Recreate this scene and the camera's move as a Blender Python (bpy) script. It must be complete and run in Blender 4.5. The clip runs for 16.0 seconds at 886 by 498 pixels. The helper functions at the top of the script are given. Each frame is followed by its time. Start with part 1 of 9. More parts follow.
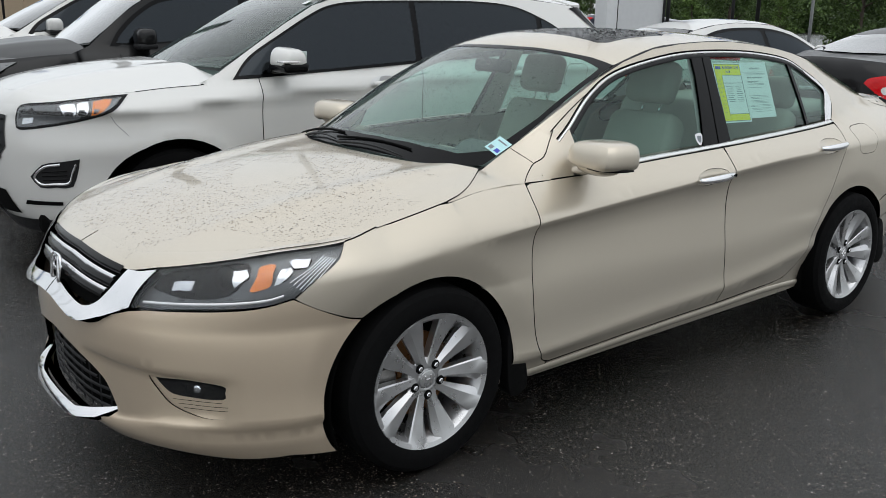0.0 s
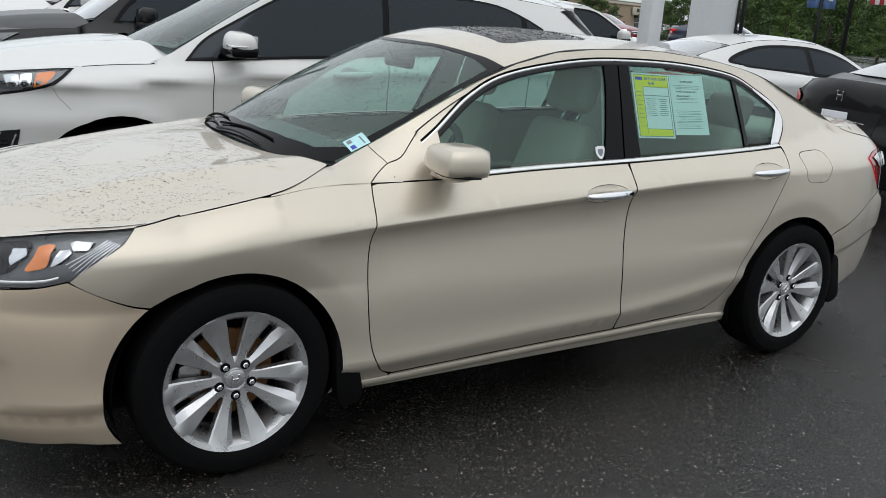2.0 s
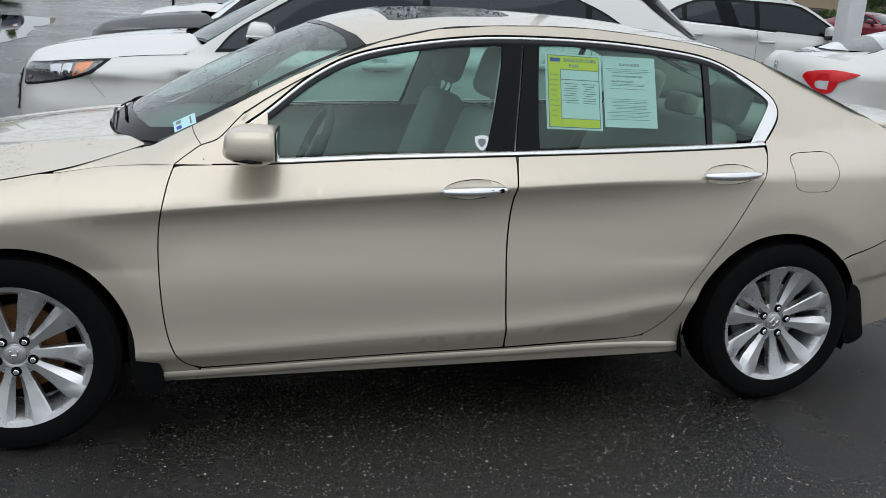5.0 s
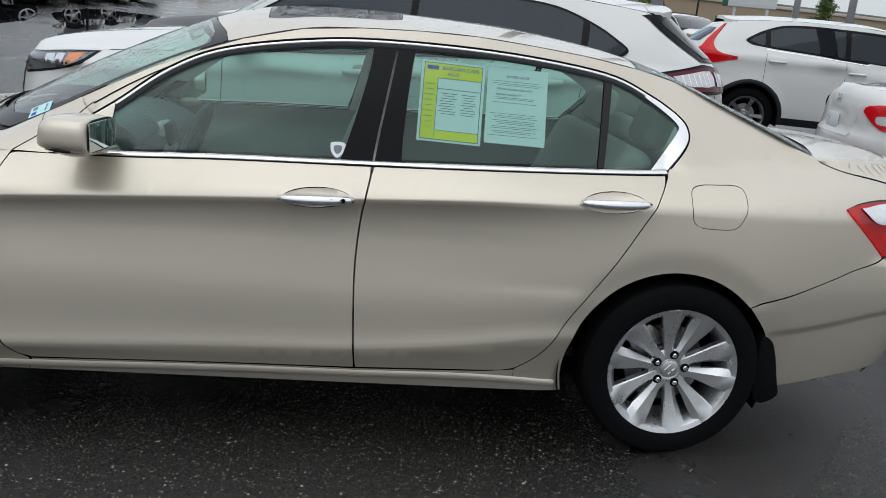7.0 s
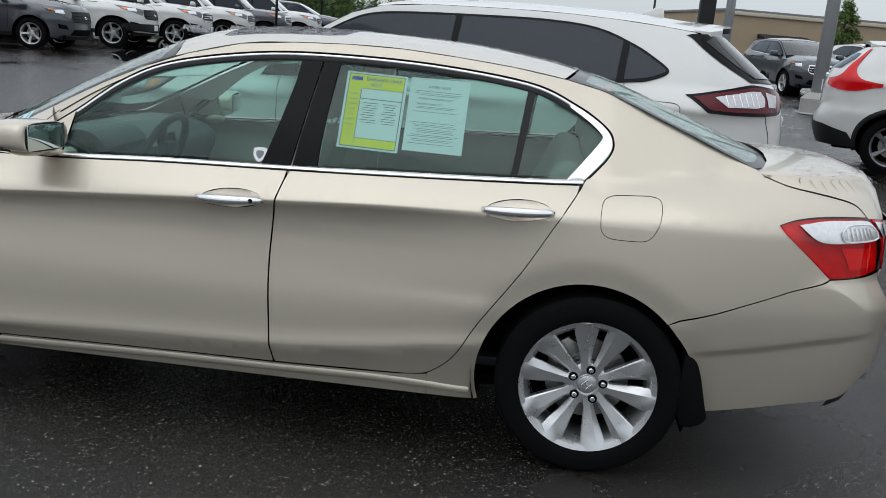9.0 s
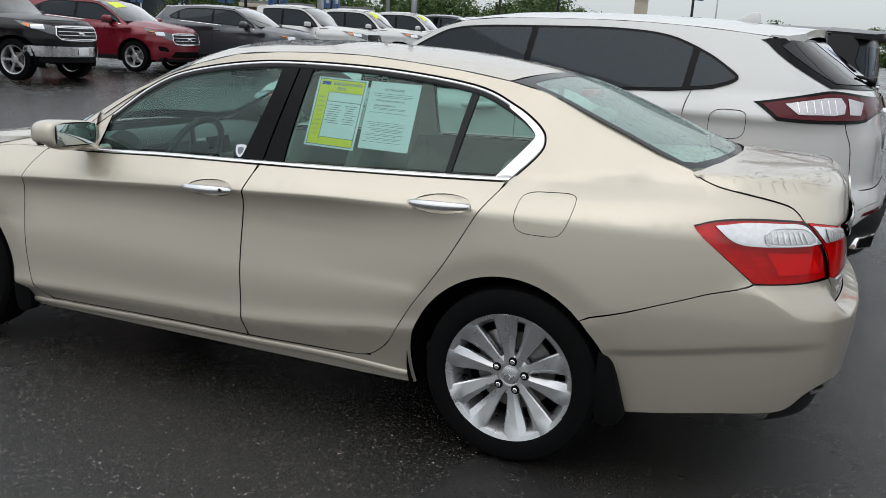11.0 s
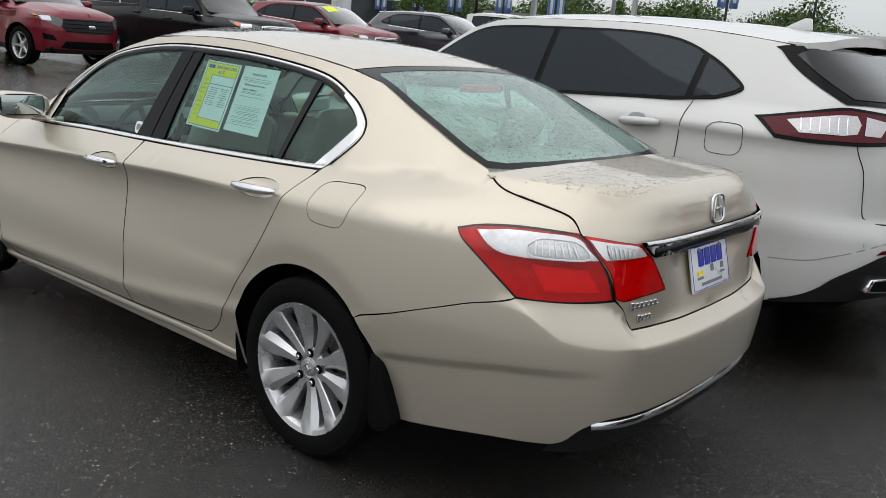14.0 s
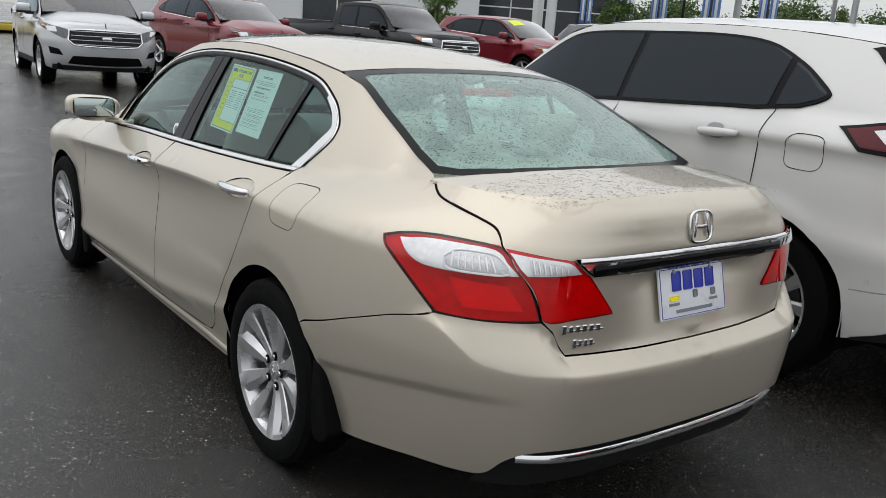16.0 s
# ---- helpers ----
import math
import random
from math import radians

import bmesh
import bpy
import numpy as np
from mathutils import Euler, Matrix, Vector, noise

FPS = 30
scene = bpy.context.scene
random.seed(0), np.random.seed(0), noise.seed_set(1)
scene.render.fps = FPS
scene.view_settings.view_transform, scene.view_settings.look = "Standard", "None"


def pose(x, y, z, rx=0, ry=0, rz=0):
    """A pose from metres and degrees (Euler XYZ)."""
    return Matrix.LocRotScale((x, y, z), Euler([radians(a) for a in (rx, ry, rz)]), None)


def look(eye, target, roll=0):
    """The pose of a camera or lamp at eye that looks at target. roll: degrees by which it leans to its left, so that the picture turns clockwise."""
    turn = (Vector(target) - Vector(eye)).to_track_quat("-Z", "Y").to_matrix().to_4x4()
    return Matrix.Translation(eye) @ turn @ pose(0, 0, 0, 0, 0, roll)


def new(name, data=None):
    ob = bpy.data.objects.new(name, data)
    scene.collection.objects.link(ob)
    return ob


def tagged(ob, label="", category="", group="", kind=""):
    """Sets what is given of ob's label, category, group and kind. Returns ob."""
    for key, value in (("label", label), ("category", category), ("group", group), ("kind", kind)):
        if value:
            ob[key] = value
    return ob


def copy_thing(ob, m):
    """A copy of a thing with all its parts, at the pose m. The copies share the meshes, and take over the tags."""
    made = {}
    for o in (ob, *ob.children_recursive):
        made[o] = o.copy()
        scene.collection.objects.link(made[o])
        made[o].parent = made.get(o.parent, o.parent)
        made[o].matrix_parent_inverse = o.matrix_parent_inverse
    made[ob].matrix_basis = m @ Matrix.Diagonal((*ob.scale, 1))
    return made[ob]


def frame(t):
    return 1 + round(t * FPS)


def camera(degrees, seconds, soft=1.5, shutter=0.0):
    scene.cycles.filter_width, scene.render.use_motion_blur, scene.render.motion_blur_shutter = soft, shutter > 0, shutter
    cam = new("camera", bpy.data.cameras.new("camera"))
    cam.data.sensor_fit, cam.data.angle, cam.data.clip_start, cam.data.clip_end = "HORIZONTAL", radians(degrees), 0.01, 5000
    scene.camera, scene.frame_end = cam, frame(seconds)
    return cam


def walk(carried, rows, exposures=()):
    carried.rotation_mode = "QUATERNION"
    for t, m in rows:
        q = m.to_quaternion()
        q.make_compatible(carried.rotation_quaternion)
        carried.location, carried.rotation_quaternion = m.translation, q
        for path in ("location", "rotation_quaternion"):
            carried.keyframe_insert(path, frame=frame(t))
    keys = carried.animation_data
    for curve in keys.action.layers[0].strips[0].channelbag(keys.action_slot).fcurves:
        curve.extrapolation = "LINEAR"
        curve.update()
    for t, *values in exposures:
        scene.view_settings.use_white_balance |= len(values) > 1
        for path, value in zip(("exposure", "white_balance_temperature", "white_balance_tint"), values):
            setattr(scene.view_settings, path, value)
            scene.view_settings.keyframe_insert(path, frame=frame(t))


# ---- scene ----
cam = camera(54.6, 16.0, 0.75)
PATH = [
    (0, (-1.633, -2.99, 1.499), (-0.431, -1.478, 0.982), 0.8),
    (0.5, (-1.462, -3.067, 1.489), (-0.285, -1.534, 0.972), 1.0),
    (1, (-1.273, -3.268, 1.51), (-0.128, -1.711, 0.996), 3.0),
    (1.5, (-1.101, -3.347, 1.508), (0.003, -1.76, 0.993), 2.8),
    (2, (-0.852, -3.342, 1.499), (0.199, -1.723, 0.976), 4.2),
    (2.5, (-0.615, -3.401, 1.498), (0.384, -1.75, 0.972), 4.9),
    (3, (-0.36, -3.6, 1.494), (0.458, -1.854, 0.962), 4.6),
    (3.5, (-0.132, -3.668, 1.482), (0.607, -1.888, 0.95), 4.1),
    (6, (1.151, -3.589, 1.464), (1.506, -1.701, 0.906), 2.7),
    (6.5, (1.361, -3.543, 1.495), (1.676, -1.652, 0.925), 3.3),
    (7, (1.584, -3.637, 1.481), (1.812, -1.721, 0.955), 5.6),
    (7.5, (1.83, -3.691, 1.471), (1.941, -1.759, 0.969), 4.4),
    (8, (2.084, -3.655, 1.462), (2.082, -1.718, 0.962), 4.0),
    (8.5, (2.265, -3.635, 1.465), (2.201, -1.7, 0.964), 4.0),
    (9, (2.541, -3.723, 1.473), (2.333, -1.793, 0.992), 4.5),
    (11.5, (3.875, -3.583, 1.489), (3.064, -1.816, 1.019), 3.7),
    (12, (4.08, -3.411, 1.477), (3.232, -1.661, 1.009), 4.8),
    (12.5, (4.287, -3.246, 1.494), (3.417, -1.507, 1.028), 5.3),
    (13, (4.562, -3.168, 1.501), (3.579, -1.492, 1.028), 6.7),
    (13.5, (4.757, -3.05, 1.512), (3.65, -1.454, 1.034), 6.1),
    (14, (4.887, -2.813, 1.502), (3.68, -1.293, 1.021), 4.9),
    (14.5, (5.014, -2.613, 1.517), (3.79, -1.104, 1.045), 4.3),
    (15, (5.19, -2.462, 1.517), (3.842, -1.062, 1.043), 4.9),
    (15.5, (5.326, -2.317, 1.529), (3.877, -1.025, 1.046), 4.5),
    (16, (5.346, -2.126, 1.512), (3.806, -0.946, 1.027), 4.3),
]
walk(cam, [(t, look(eye, target, roll)) for t, eye, target, roll in PATH], [(0, 0.15, 6340, 7.8), (3.5, 0.15, 6200, 7.6), (9, 0.09, 6120, 7.8), (11.5, 0.14, 6320, 8.2), (16, 0.15, 6440, 9.0)])

# ---- light: a low overcast sky after rain ----
world = bpy.data.worlds.new("overcast")
scene.world = world
world.use_nodes = True
nt = world.node_tree
nt.nodes.clear()
w_out = nt.nodes.new("ShaderNodeOutputWorld")
w_mix = nt.nodes.new("ShaderNodeMixShader")
w_sky = nt.nodes.new("ShaderNodeBackground")
w_cloud = nt.nodes.new("ShaderNodeBackground")
sky = nt.nodes.new("ShaderNodeTexSky")
sky.sky_type, sky.sun_disc = "NISHITA", False
sky.sun_elevation, sky.sun_rotation = radians(55), radians(200)
w_sky.inputs["Strength"].default_value = 0.10
nt.links.new(sky.outputs[0], w_sky.inputs["Color"])
w_co = nt.nodes.new("ShaderNodeTexCoord")
w_sep = nt.nodes.new("ShaderNodeSeparateXYZ")
w_ramp = nt.nodes.new("ShaderNodeValToRGB")
w_ramp.color_ramp.elements[0].position, w_ramp.color_ramp.elements[0].color = 0.0, (0.55, 0.565, 0.575, 1)
w_ramp.color_ramp.elements[1].position, w_ramp.color_ramp.elements[1].color = 0.85, (1.20, 1.21, 1.23, 1)
w_low = w_ramp.color_ramp.elements.new(0.14)
w_low.color = (0.86, 0.87, 0.88, 1)
w_noise = nt.nodes.new("ShaderNodeTexNoise")
w_noise.inputs["Scale"].default_value, w_noise.inputs["Detail"].default_value = 2.2, 5
w_mul = nt.nodes.new("ShaderNodeMix")
w_mul.data_type, w_mul.blend_type, w_mul.clamp_result = "RGBA", "SOFT_LIGHT", False
w_mul.inputs[0].default_value = 0.3
nt.links.new(w_co.outputs["Generated"], w_sep.inputs[0])
nt.links.new(w_sep.outputs["Z"], w_ramp.inputs[0])
nt.links.new(w_co.outputs["Generated"], w_noise.inputs["Vector"])
nt.links.new(w_ramp.outputs[0], w_mul.inputs[6])
nt.links.new(w_noise.outputs["Fac"], w_mul.inputs[7])
nt.links.new(w_mul.outputs[2], w_cloud.inputs["Color"])
w_cloud.inputs["Strength"].default_value = 0.95
w_mix.inputs[0].default_value = 0.85
nt.links.new(w_sky.outputs[0], w_mix.inputs[1])
nt.links.new(w_cloud.outputs[0], w_mix.inputs[2])
nt.links.new(w_mix.outputs[0], w_out.inputs[0])
sun_data = bpy.data.lights.new("sun", "SUN")
sun_data.energy, sun_data.angle, sun_data.color = 0.5, radians(60), (1.0, 0.97, 0.93)
sun = new("sun", sun_data)
sun.matrix_basis = look((-4, -6, 18), (0, 0, 0))


# ---- materials ----
def principled(name, color, rough=0.5, metal=0.0, **more):
    """A node material, and its shader node."""
    m = bpy.data.materials.new(name)
    m.use_nodes = True
    b = m.node_tree.nodes["Principled BSDF"]
    b.inputs["Base Color"].default_value = (*color, 1)
    b.inputs["Roughness"].default_value, b.inputs["Metallic"].default_value = rough, metal
    for key, value in more.items():
        b.inputs[key.replace("_", " ").title().replace("Ior", "IOR")].default_value = value
    return m, b


def node(m, kind, **values):
    n = m.node_tree.nodes.new(kind)
    for key, value in values.items():
        n.inputs[key].default_value = value
    return n


def wire(m, a, b):
    m.node_tree.links.new(a, b)


def noise_node(m, scale, detail=4, rough=0.6, coords="Object"):
    co = node(m, "ShaderNodeTexCoord")
    n = node(m, "ShaderNodeTexNoise", Scale=scale, Detail=detail, Roughness=rough)
    wire(m, co.outputs[coords], n.inputs["Vector"])
    return n


def ramp(m, source, stops):
    r = node(m, "ShaderNodeValToRGB")
    while len(r.color_ramp.elements) < len(stops):
        r.color_ramp.elements.new(0.5)
    for e, (at, c) in zip(r.color_ramp.elements, stops):
        e.position, e.color = at, (*c, 1) if len(c) == 3 else c
    wire(m, source, r.inputs[0])
    return r


def varied(name, color, rough=0.5, metal=0.0, scale=8.0, amount=0.15, bump=0.0, bump_scale=120.0, **more):
    """A surface whose colour and gloss drift at two sizes, with a fine relief."""
    m, b = principled(name, color, rough, metal, **more)
    big, small = noise_node(m, scale), noise_node(m, scale * 14)
    add = node(m, "ShaderNodeMath")
    add.operation = "ADD"
    wire(m, big.outputs[0], add.inputs[0])
    wire(m, small.outputs[0], add.inputs[1])
    half = node(m, "ShaderNodeMath")
    half.operation = "MULTIPLY"
    half.inputs[1].default_value = 0.5
    wire(m, add.outputs[0], half.inputs[0])
    lo, hi = tuple(max(c * (1 - amount), 0) for c in color), tuple(min(c * (1 + amount), 1) for c in color)
    r = ramp(m, half.outputs[0], [(0.3, lo), (0.7, hi)])
    wire(m, r.outputs[0], b.inputs["Base Color"])
    g = ramp(m, big.outputs[0], [(0.3, (rough * 0.85,) * 3), (0.7, (min(rough * 1.15, 1),) * 3)])
    wire(m, g.outputs[0], b.inputs["Roughness"])
    if bump:
        f = noise_node(m, bump_scale, 3)
        bm_ = node(m, "ShaderNodeBump", Strength=bump, Distance=0.004)
        wire(m, f.outputs[0], bm_.inputs["Height"])
        wire(m, bm_.outputs[0], b.inputs["Normal"])
    return m


def paint(name, color, metal=0.0, rough=0.38, flake=0.1, coat=1.0):
    """Car paint under clear lacquer, faintly uneven."""
    m, b = principled(name, color, rough, metal)
    b.inputs["Coat Weight"].default_value, b.inputs["Coat Roughness"].default_value = coat, 0.035
    big, fine = noise_node(m, 1.7, 3), noise_node(m, 900, 1)
    r = ramp(m, fine.outputs[0], [(0.35, tuple(c * (1 - flake) for c in color)), (0.65, tuple(min(c * (1 + flake), 1) for c in color))])
    wire(m, r.outputs[0], b.inputs["Base Color"])
    g = ramp(m, big.outputs[0], [(0.3, (rough * 0.9,) * 3), (0.7, (rough * 1.12,) * 3)])
    wire(m, g.outputs[0], b.inputs["Roughness"])
    return m


def glazing(name, tint, gloss=1.0, rain=0.0, film=0.0, hue=(1, 1, 1), skin=(0.34, 0.50, 0.45)):
    """A sheet of glass: tinted see-through with a Fresnel mirror on it."""
    m = bpy.data.materials.new(name)
    m.use_nodes = True
    m.node_tree.nodes.clear()
    out = node(m, "ShaderNodeOutputMaterial")
    mix = node(m, "ShaderNodeMixShader")
    clear, shine = node(m, "ShaderNodeBsdfTransparent"), node(m, "ShaderNodeBsdfGlossy")
    clear.inputs["Color"].default_value = (*tint, 1)
    shine.inputs["Roughness"].default_value = 0.01
    shine.inputs["Color"].default_value = (*hue, 1)
    fres, steep, mul = node(m, "ShaderNodeLayerWeight", Blend=0.5), node(m, "ShaderNodeMath"), node(m, "ShaderNodeMath")
    steep.operation, mul.operation = "POWER", "MULTIPLY_ADD"
    steep.inputs[1].default_value = 4.6
    mul.inputs[1].default_value, mul.inputs[2].default_value = 1.45 * gloss, 0.07 * gloss
    mul.use_clamp = True
    wire(m, fres.outputs["Facing"], steep.inputs[0])
    wire(m, steep.outputs[0], mul.inputs[0])
    wire(m, mul.outputs[0], mix.inputs[0])
    wire(m, clear.outputs[0], mix.inputs[1])
    wire(m, shine.outputs[0], mix.inputs[2])
    wire(m, mix.outputs[0], out.inputs["Surface"])
    if film:
        veil, skin_ = node(m, "ShaderNodeMixShader"), node(m, "ShaderNodeBsdfDiffuse")
        skin_.inputs["Color"].default_value = (*skin, 1)
        f = ramp(m, noise_node(m, 14, 5).outputs[0], [(0.3, (film * 0.75,) * 3), (0.7, (film * 1.25,) * 3)])
        wire(m, f.outputs[0], veil.inputs[0])
        wire(m, clear.outputs[0], veil.inputs[1])
        wire(m, skin_.outputs[0], veil.inputs[2])
        wire(m, veil.outputs[0], mix.inputs[1])
    if rain:
        n = noise_node(m, 90, 3)
        bmp = node(m, "ShaderNodeBump", Strength=rain, Distance=0.002)
        wire(m, n.outputs[0], bmp.inputs["Height"])
        wire(m, bmp.outputs[0], shine.inputs["Normal"])
        wire(m, bmp.outputs[0], fres.inputs["Normal"])
    return m


CHAMPAGNE = paint("champagne_paint", (0.595, 0.535, 0.438), 0.64, 0.41)
BUMPER_PAINT = paint("gold_bumper_paint", (0.68, 0.56, 0.42), 0.62, 0.36)
PEARL = paint("white_paint", (0.645, 0.638, 0.615), 0.0, 0.4, 0.02)
BLACK_PAINT = paint("black_paint", (0.004, 0.004, 0.0045), 0.0, 0.3, 0.1, 0.28)
BLACK_PAINT.node_tree.nodes["Principled BSDF"].inputs["Specular IOR Level"].default_value = 0.2
RED_PAINT = paint("red_paint", (0.19, 0.005, 0.016), 0.2, 0.3, 0.1, 0.6)
SILVER_PAINT = paint("silver_paint", (0.55, 0.56, 0.57), 0.5, 0.32)
GREY_PAINT = paint("grey_paint", (0.05, 0.055, 0.065), 0.3, 0.32)
NAVY_PAINT = paint("navy_paint", (0.015, 0.02, 0.045), 0.2, 0.3)
GLASS = glazing("car_glass", (0.57, 0.77, 0.72), 0.6, 0.0, 0.03, hue=(0.90, 1.0, 0.97))
GLASS_WET = glazing("wet_car_glass", (0.68, 0.88, 0.81), 0.62, 0.03, 0.06)
GLASS_REAR = glazing("rain_hazed_glass", (0.66, 0.88, 0.80), 0.5, 0.03, 0.32, skin=(0.52, 0.74, 0.67))
GLASS_GATE = glazing("rear_gate_glass", (0.055, 0.060, 0.066), 0.75)
GLASS_DARK = glazing("privacy_glass", (0.075, 0.086, 0.100), 0.60, hue=(0.80, 0.90, 1.0))
GLASS_CLEAR = glazing("clear_lens", (0.92, 0.93, 0.94), 0.7)
TRIM_BLACK = varied("gloss_black_trim", (0.004, 0.004, 0.0045), 0.16, 0, 20, 0.3, Specular_IOR_Level=0.13)
PLASTIC = varied("black_plastic", (0.010, 0.010, 0.011), 0.55, 0, 25, 0.3, 0.25, 300, Specular_IOR_Level=0.3)
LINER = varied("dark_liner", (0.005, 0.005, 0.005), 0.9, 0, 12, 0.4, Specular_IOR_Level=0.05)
RUBBER = varied("tyre_rubber", (0.0035, 0.0035, 0.0037), 0.8, 0, 30, 0.35, 0.3, 260, Specular_IOR_Level=0.10)
BRIGHTWORK = varied("satin_brightwork", (0.80, 0.80, 0.79), 0.20, 1.0, 15, 0.04)
CHROME = varied("chrome", (0.82, 0.82, 0.83), 0.07, 1.0, 15, 0.04)
ALLOY = varied("alloy_paint", (0.60, 0.60, 0.605), 0.30, 0.85, 25, 0.07)
STEEL = varied("bare_steel", (0.30, 0.29, 0.28), 0.4, 0.9, 30, 0.25)
RUST = varied("rusty_iron", (0.22, 0.10, 0.035), 0.75, 0.2, 40, 0.4)
CLOTH = varied("beige_cloth", (0.40, 0.375, 0.33), 0.9, 0, 12, 0.12, 0.3, 500)
CABIN = varied("beige_cabin_plastic", (0.38, 0.36, 0.32), 0.65, 0, 18, 0.12, 0.2, 400)
CABIN_DARK = varied("dark_cabin_plastic", (0.03, 0.03, 0.032), 0.6, 0, 18, 0.2, 0.2, 400)
DASH = varied("grey_dash_plastic", (0.09, 0.094, 0.095), 0.6, 0, 18, 0.15, 0.2, 400)
HEADLINER = varied("pale_headliner", (0.62, 0.60, 0.55), 0.95, 0, 20, 0.08)
RED_LENS = varied("red_lens", (0.62, 0.005, 0.009), 0.12, 0, 60, 0.10, Coat_Weight=0.15, Specular_IOR_Level=0.35)
RED_GLASS = glazing("red_lens_glass", (0.95, 0.035, 0.05), 0.8)
RED_BACK = varied("red_reflector", (0.66, 0.12, 0.12), 0.5, 0.0, 35, 0.3, 0.35, 90)
RED_CELL = varied("faceted_red_lens", (0.92, 0.20, 0.18), 0.35, 0, 90, 0.15, 0.1, 160, Coat_Weight=0.15, Specular_IOR_Level=0.35)
CLEAR_RED = varied("pale_lens", (0.80, 0.79, 0.79), 0.14, 0.5, 60, 0.18, 0.22, 70, Coat_Weight=1.0)
LENS_CELL = varied("silvered_lens_cell", (0.66, 0.66, 0.66), 0.15, 0.5, 120, 0.35, 0.4, 220, Coat_Weight=1.0)
AMBER = varied("amber_lens", (0.80, 0.21, 0.015), 0.15, 0, 60, 0.15, Coat_Weight=1.0)
REFLECTOR = varied("lamp_reflector", (0.72, 0.73, 0.75), 0.12, 1.0, 60, 0.15)
LAMP_DARK = varied("lamp_bezel", (0.15, 0.155, 0.16), 0.3, 0.4, 30, 0.2)
PAPER_WHITE = varied("pale_paper", (0.88, 0.89, 0.89), 0.6, 0, 10, 0.03)
STICKER_BLUE = varied("sticker_blue", (0.48, 0.74, 0.76), 0.6, 0, 60, 0.15)
PAPER_YELLOW = varied("yellow_print", (0.95, 0.82, 0.01), 0.6, 0, 10, 0.05)
INK = varied("grey_ink", (0.20, 0.22, 0.24), 0.7, 0, 30, 0.1)
INK_BLUE = varied("blue_print", (0.035, 0.05, 0.42), 0.5, 0, 30, 0.1)
WHITE_ENAMEL = varied("white_enamel", (0.80, 0.81, 0.83), 0.3, 0, 15, 0.03)
MIRROR = principled("mirror_glass", (0.50, 0.56, 0.54), 0.01, 1.0)[0]


def water():
    m, b = principled("rain_water", (0.95, 0.97, 0.97), 0.02)
    b.inputs["Transmission Weight"].default_value, b.inputs["IOR"].default_value = 1.0, 1.33
    return m


WATER = water()
# clear drops tinted dark: the tint paints their refracted and reflected darkness
RAIN_PALE = glazing("shade_tinted_rain", (0.70, 0.68, 0.65), 0.9)
RAIN_DARK = glazing("refraction_dark_rain", (0.24, 0.30, 0.29), 1.0)

# ---- surfaces: a car is a skin over (along, up), a top over (along, across) ----
def spline(points):
    """A smooth monotone curve through (x, y) points, flat-ended outside of them."""
    xs, ys = [float(p[0]) for p in points], [float(p[1]) for p in points]
    n = len(xs)
    h = [xs[i + 1] - xs[i] for i in range(n - 1)]
    d = [(ys[i + 1] - ys[i]) / h[i] for i in range(n - 1)]
    m = [d[0]] + [0.0 if d[i - 1] * d[i] <= 0 else 3 * (h[i - 1] + h[i]) / ((2 * h[i] + h[i - 1]) / d[i - 1] + (h[i] + 2 * h[i - 1]) / d[i]) for i in range(1, n - 1)] + [d[-1]]

    def value(x):
        if x <= xs[0]:
            return ys[0] + m[0] * (x - xs[0])
        if x >= xs[-1]:
            return ys[-1] + m[-1] * (x - xs[-1])
        lo, hi = 0, n - 1
        while hi - lo > 1:
            mid = (lo + hi) // 2
            if xs[mid] <= x:
                lo = mid
            else:
                hi = mid
        u = (x - xs[lo]) / h[lo]
        a, b = ys[lo], ys[hi]
        return a + (b - a) * u * u * (3 - 2 * u) + h[lo] * u * (1 - u) * (m[lo] * (1 - u) - m[hi] * u)

    return value


def clamp(v, a, b):
    return a if v < a else b if v > b else v


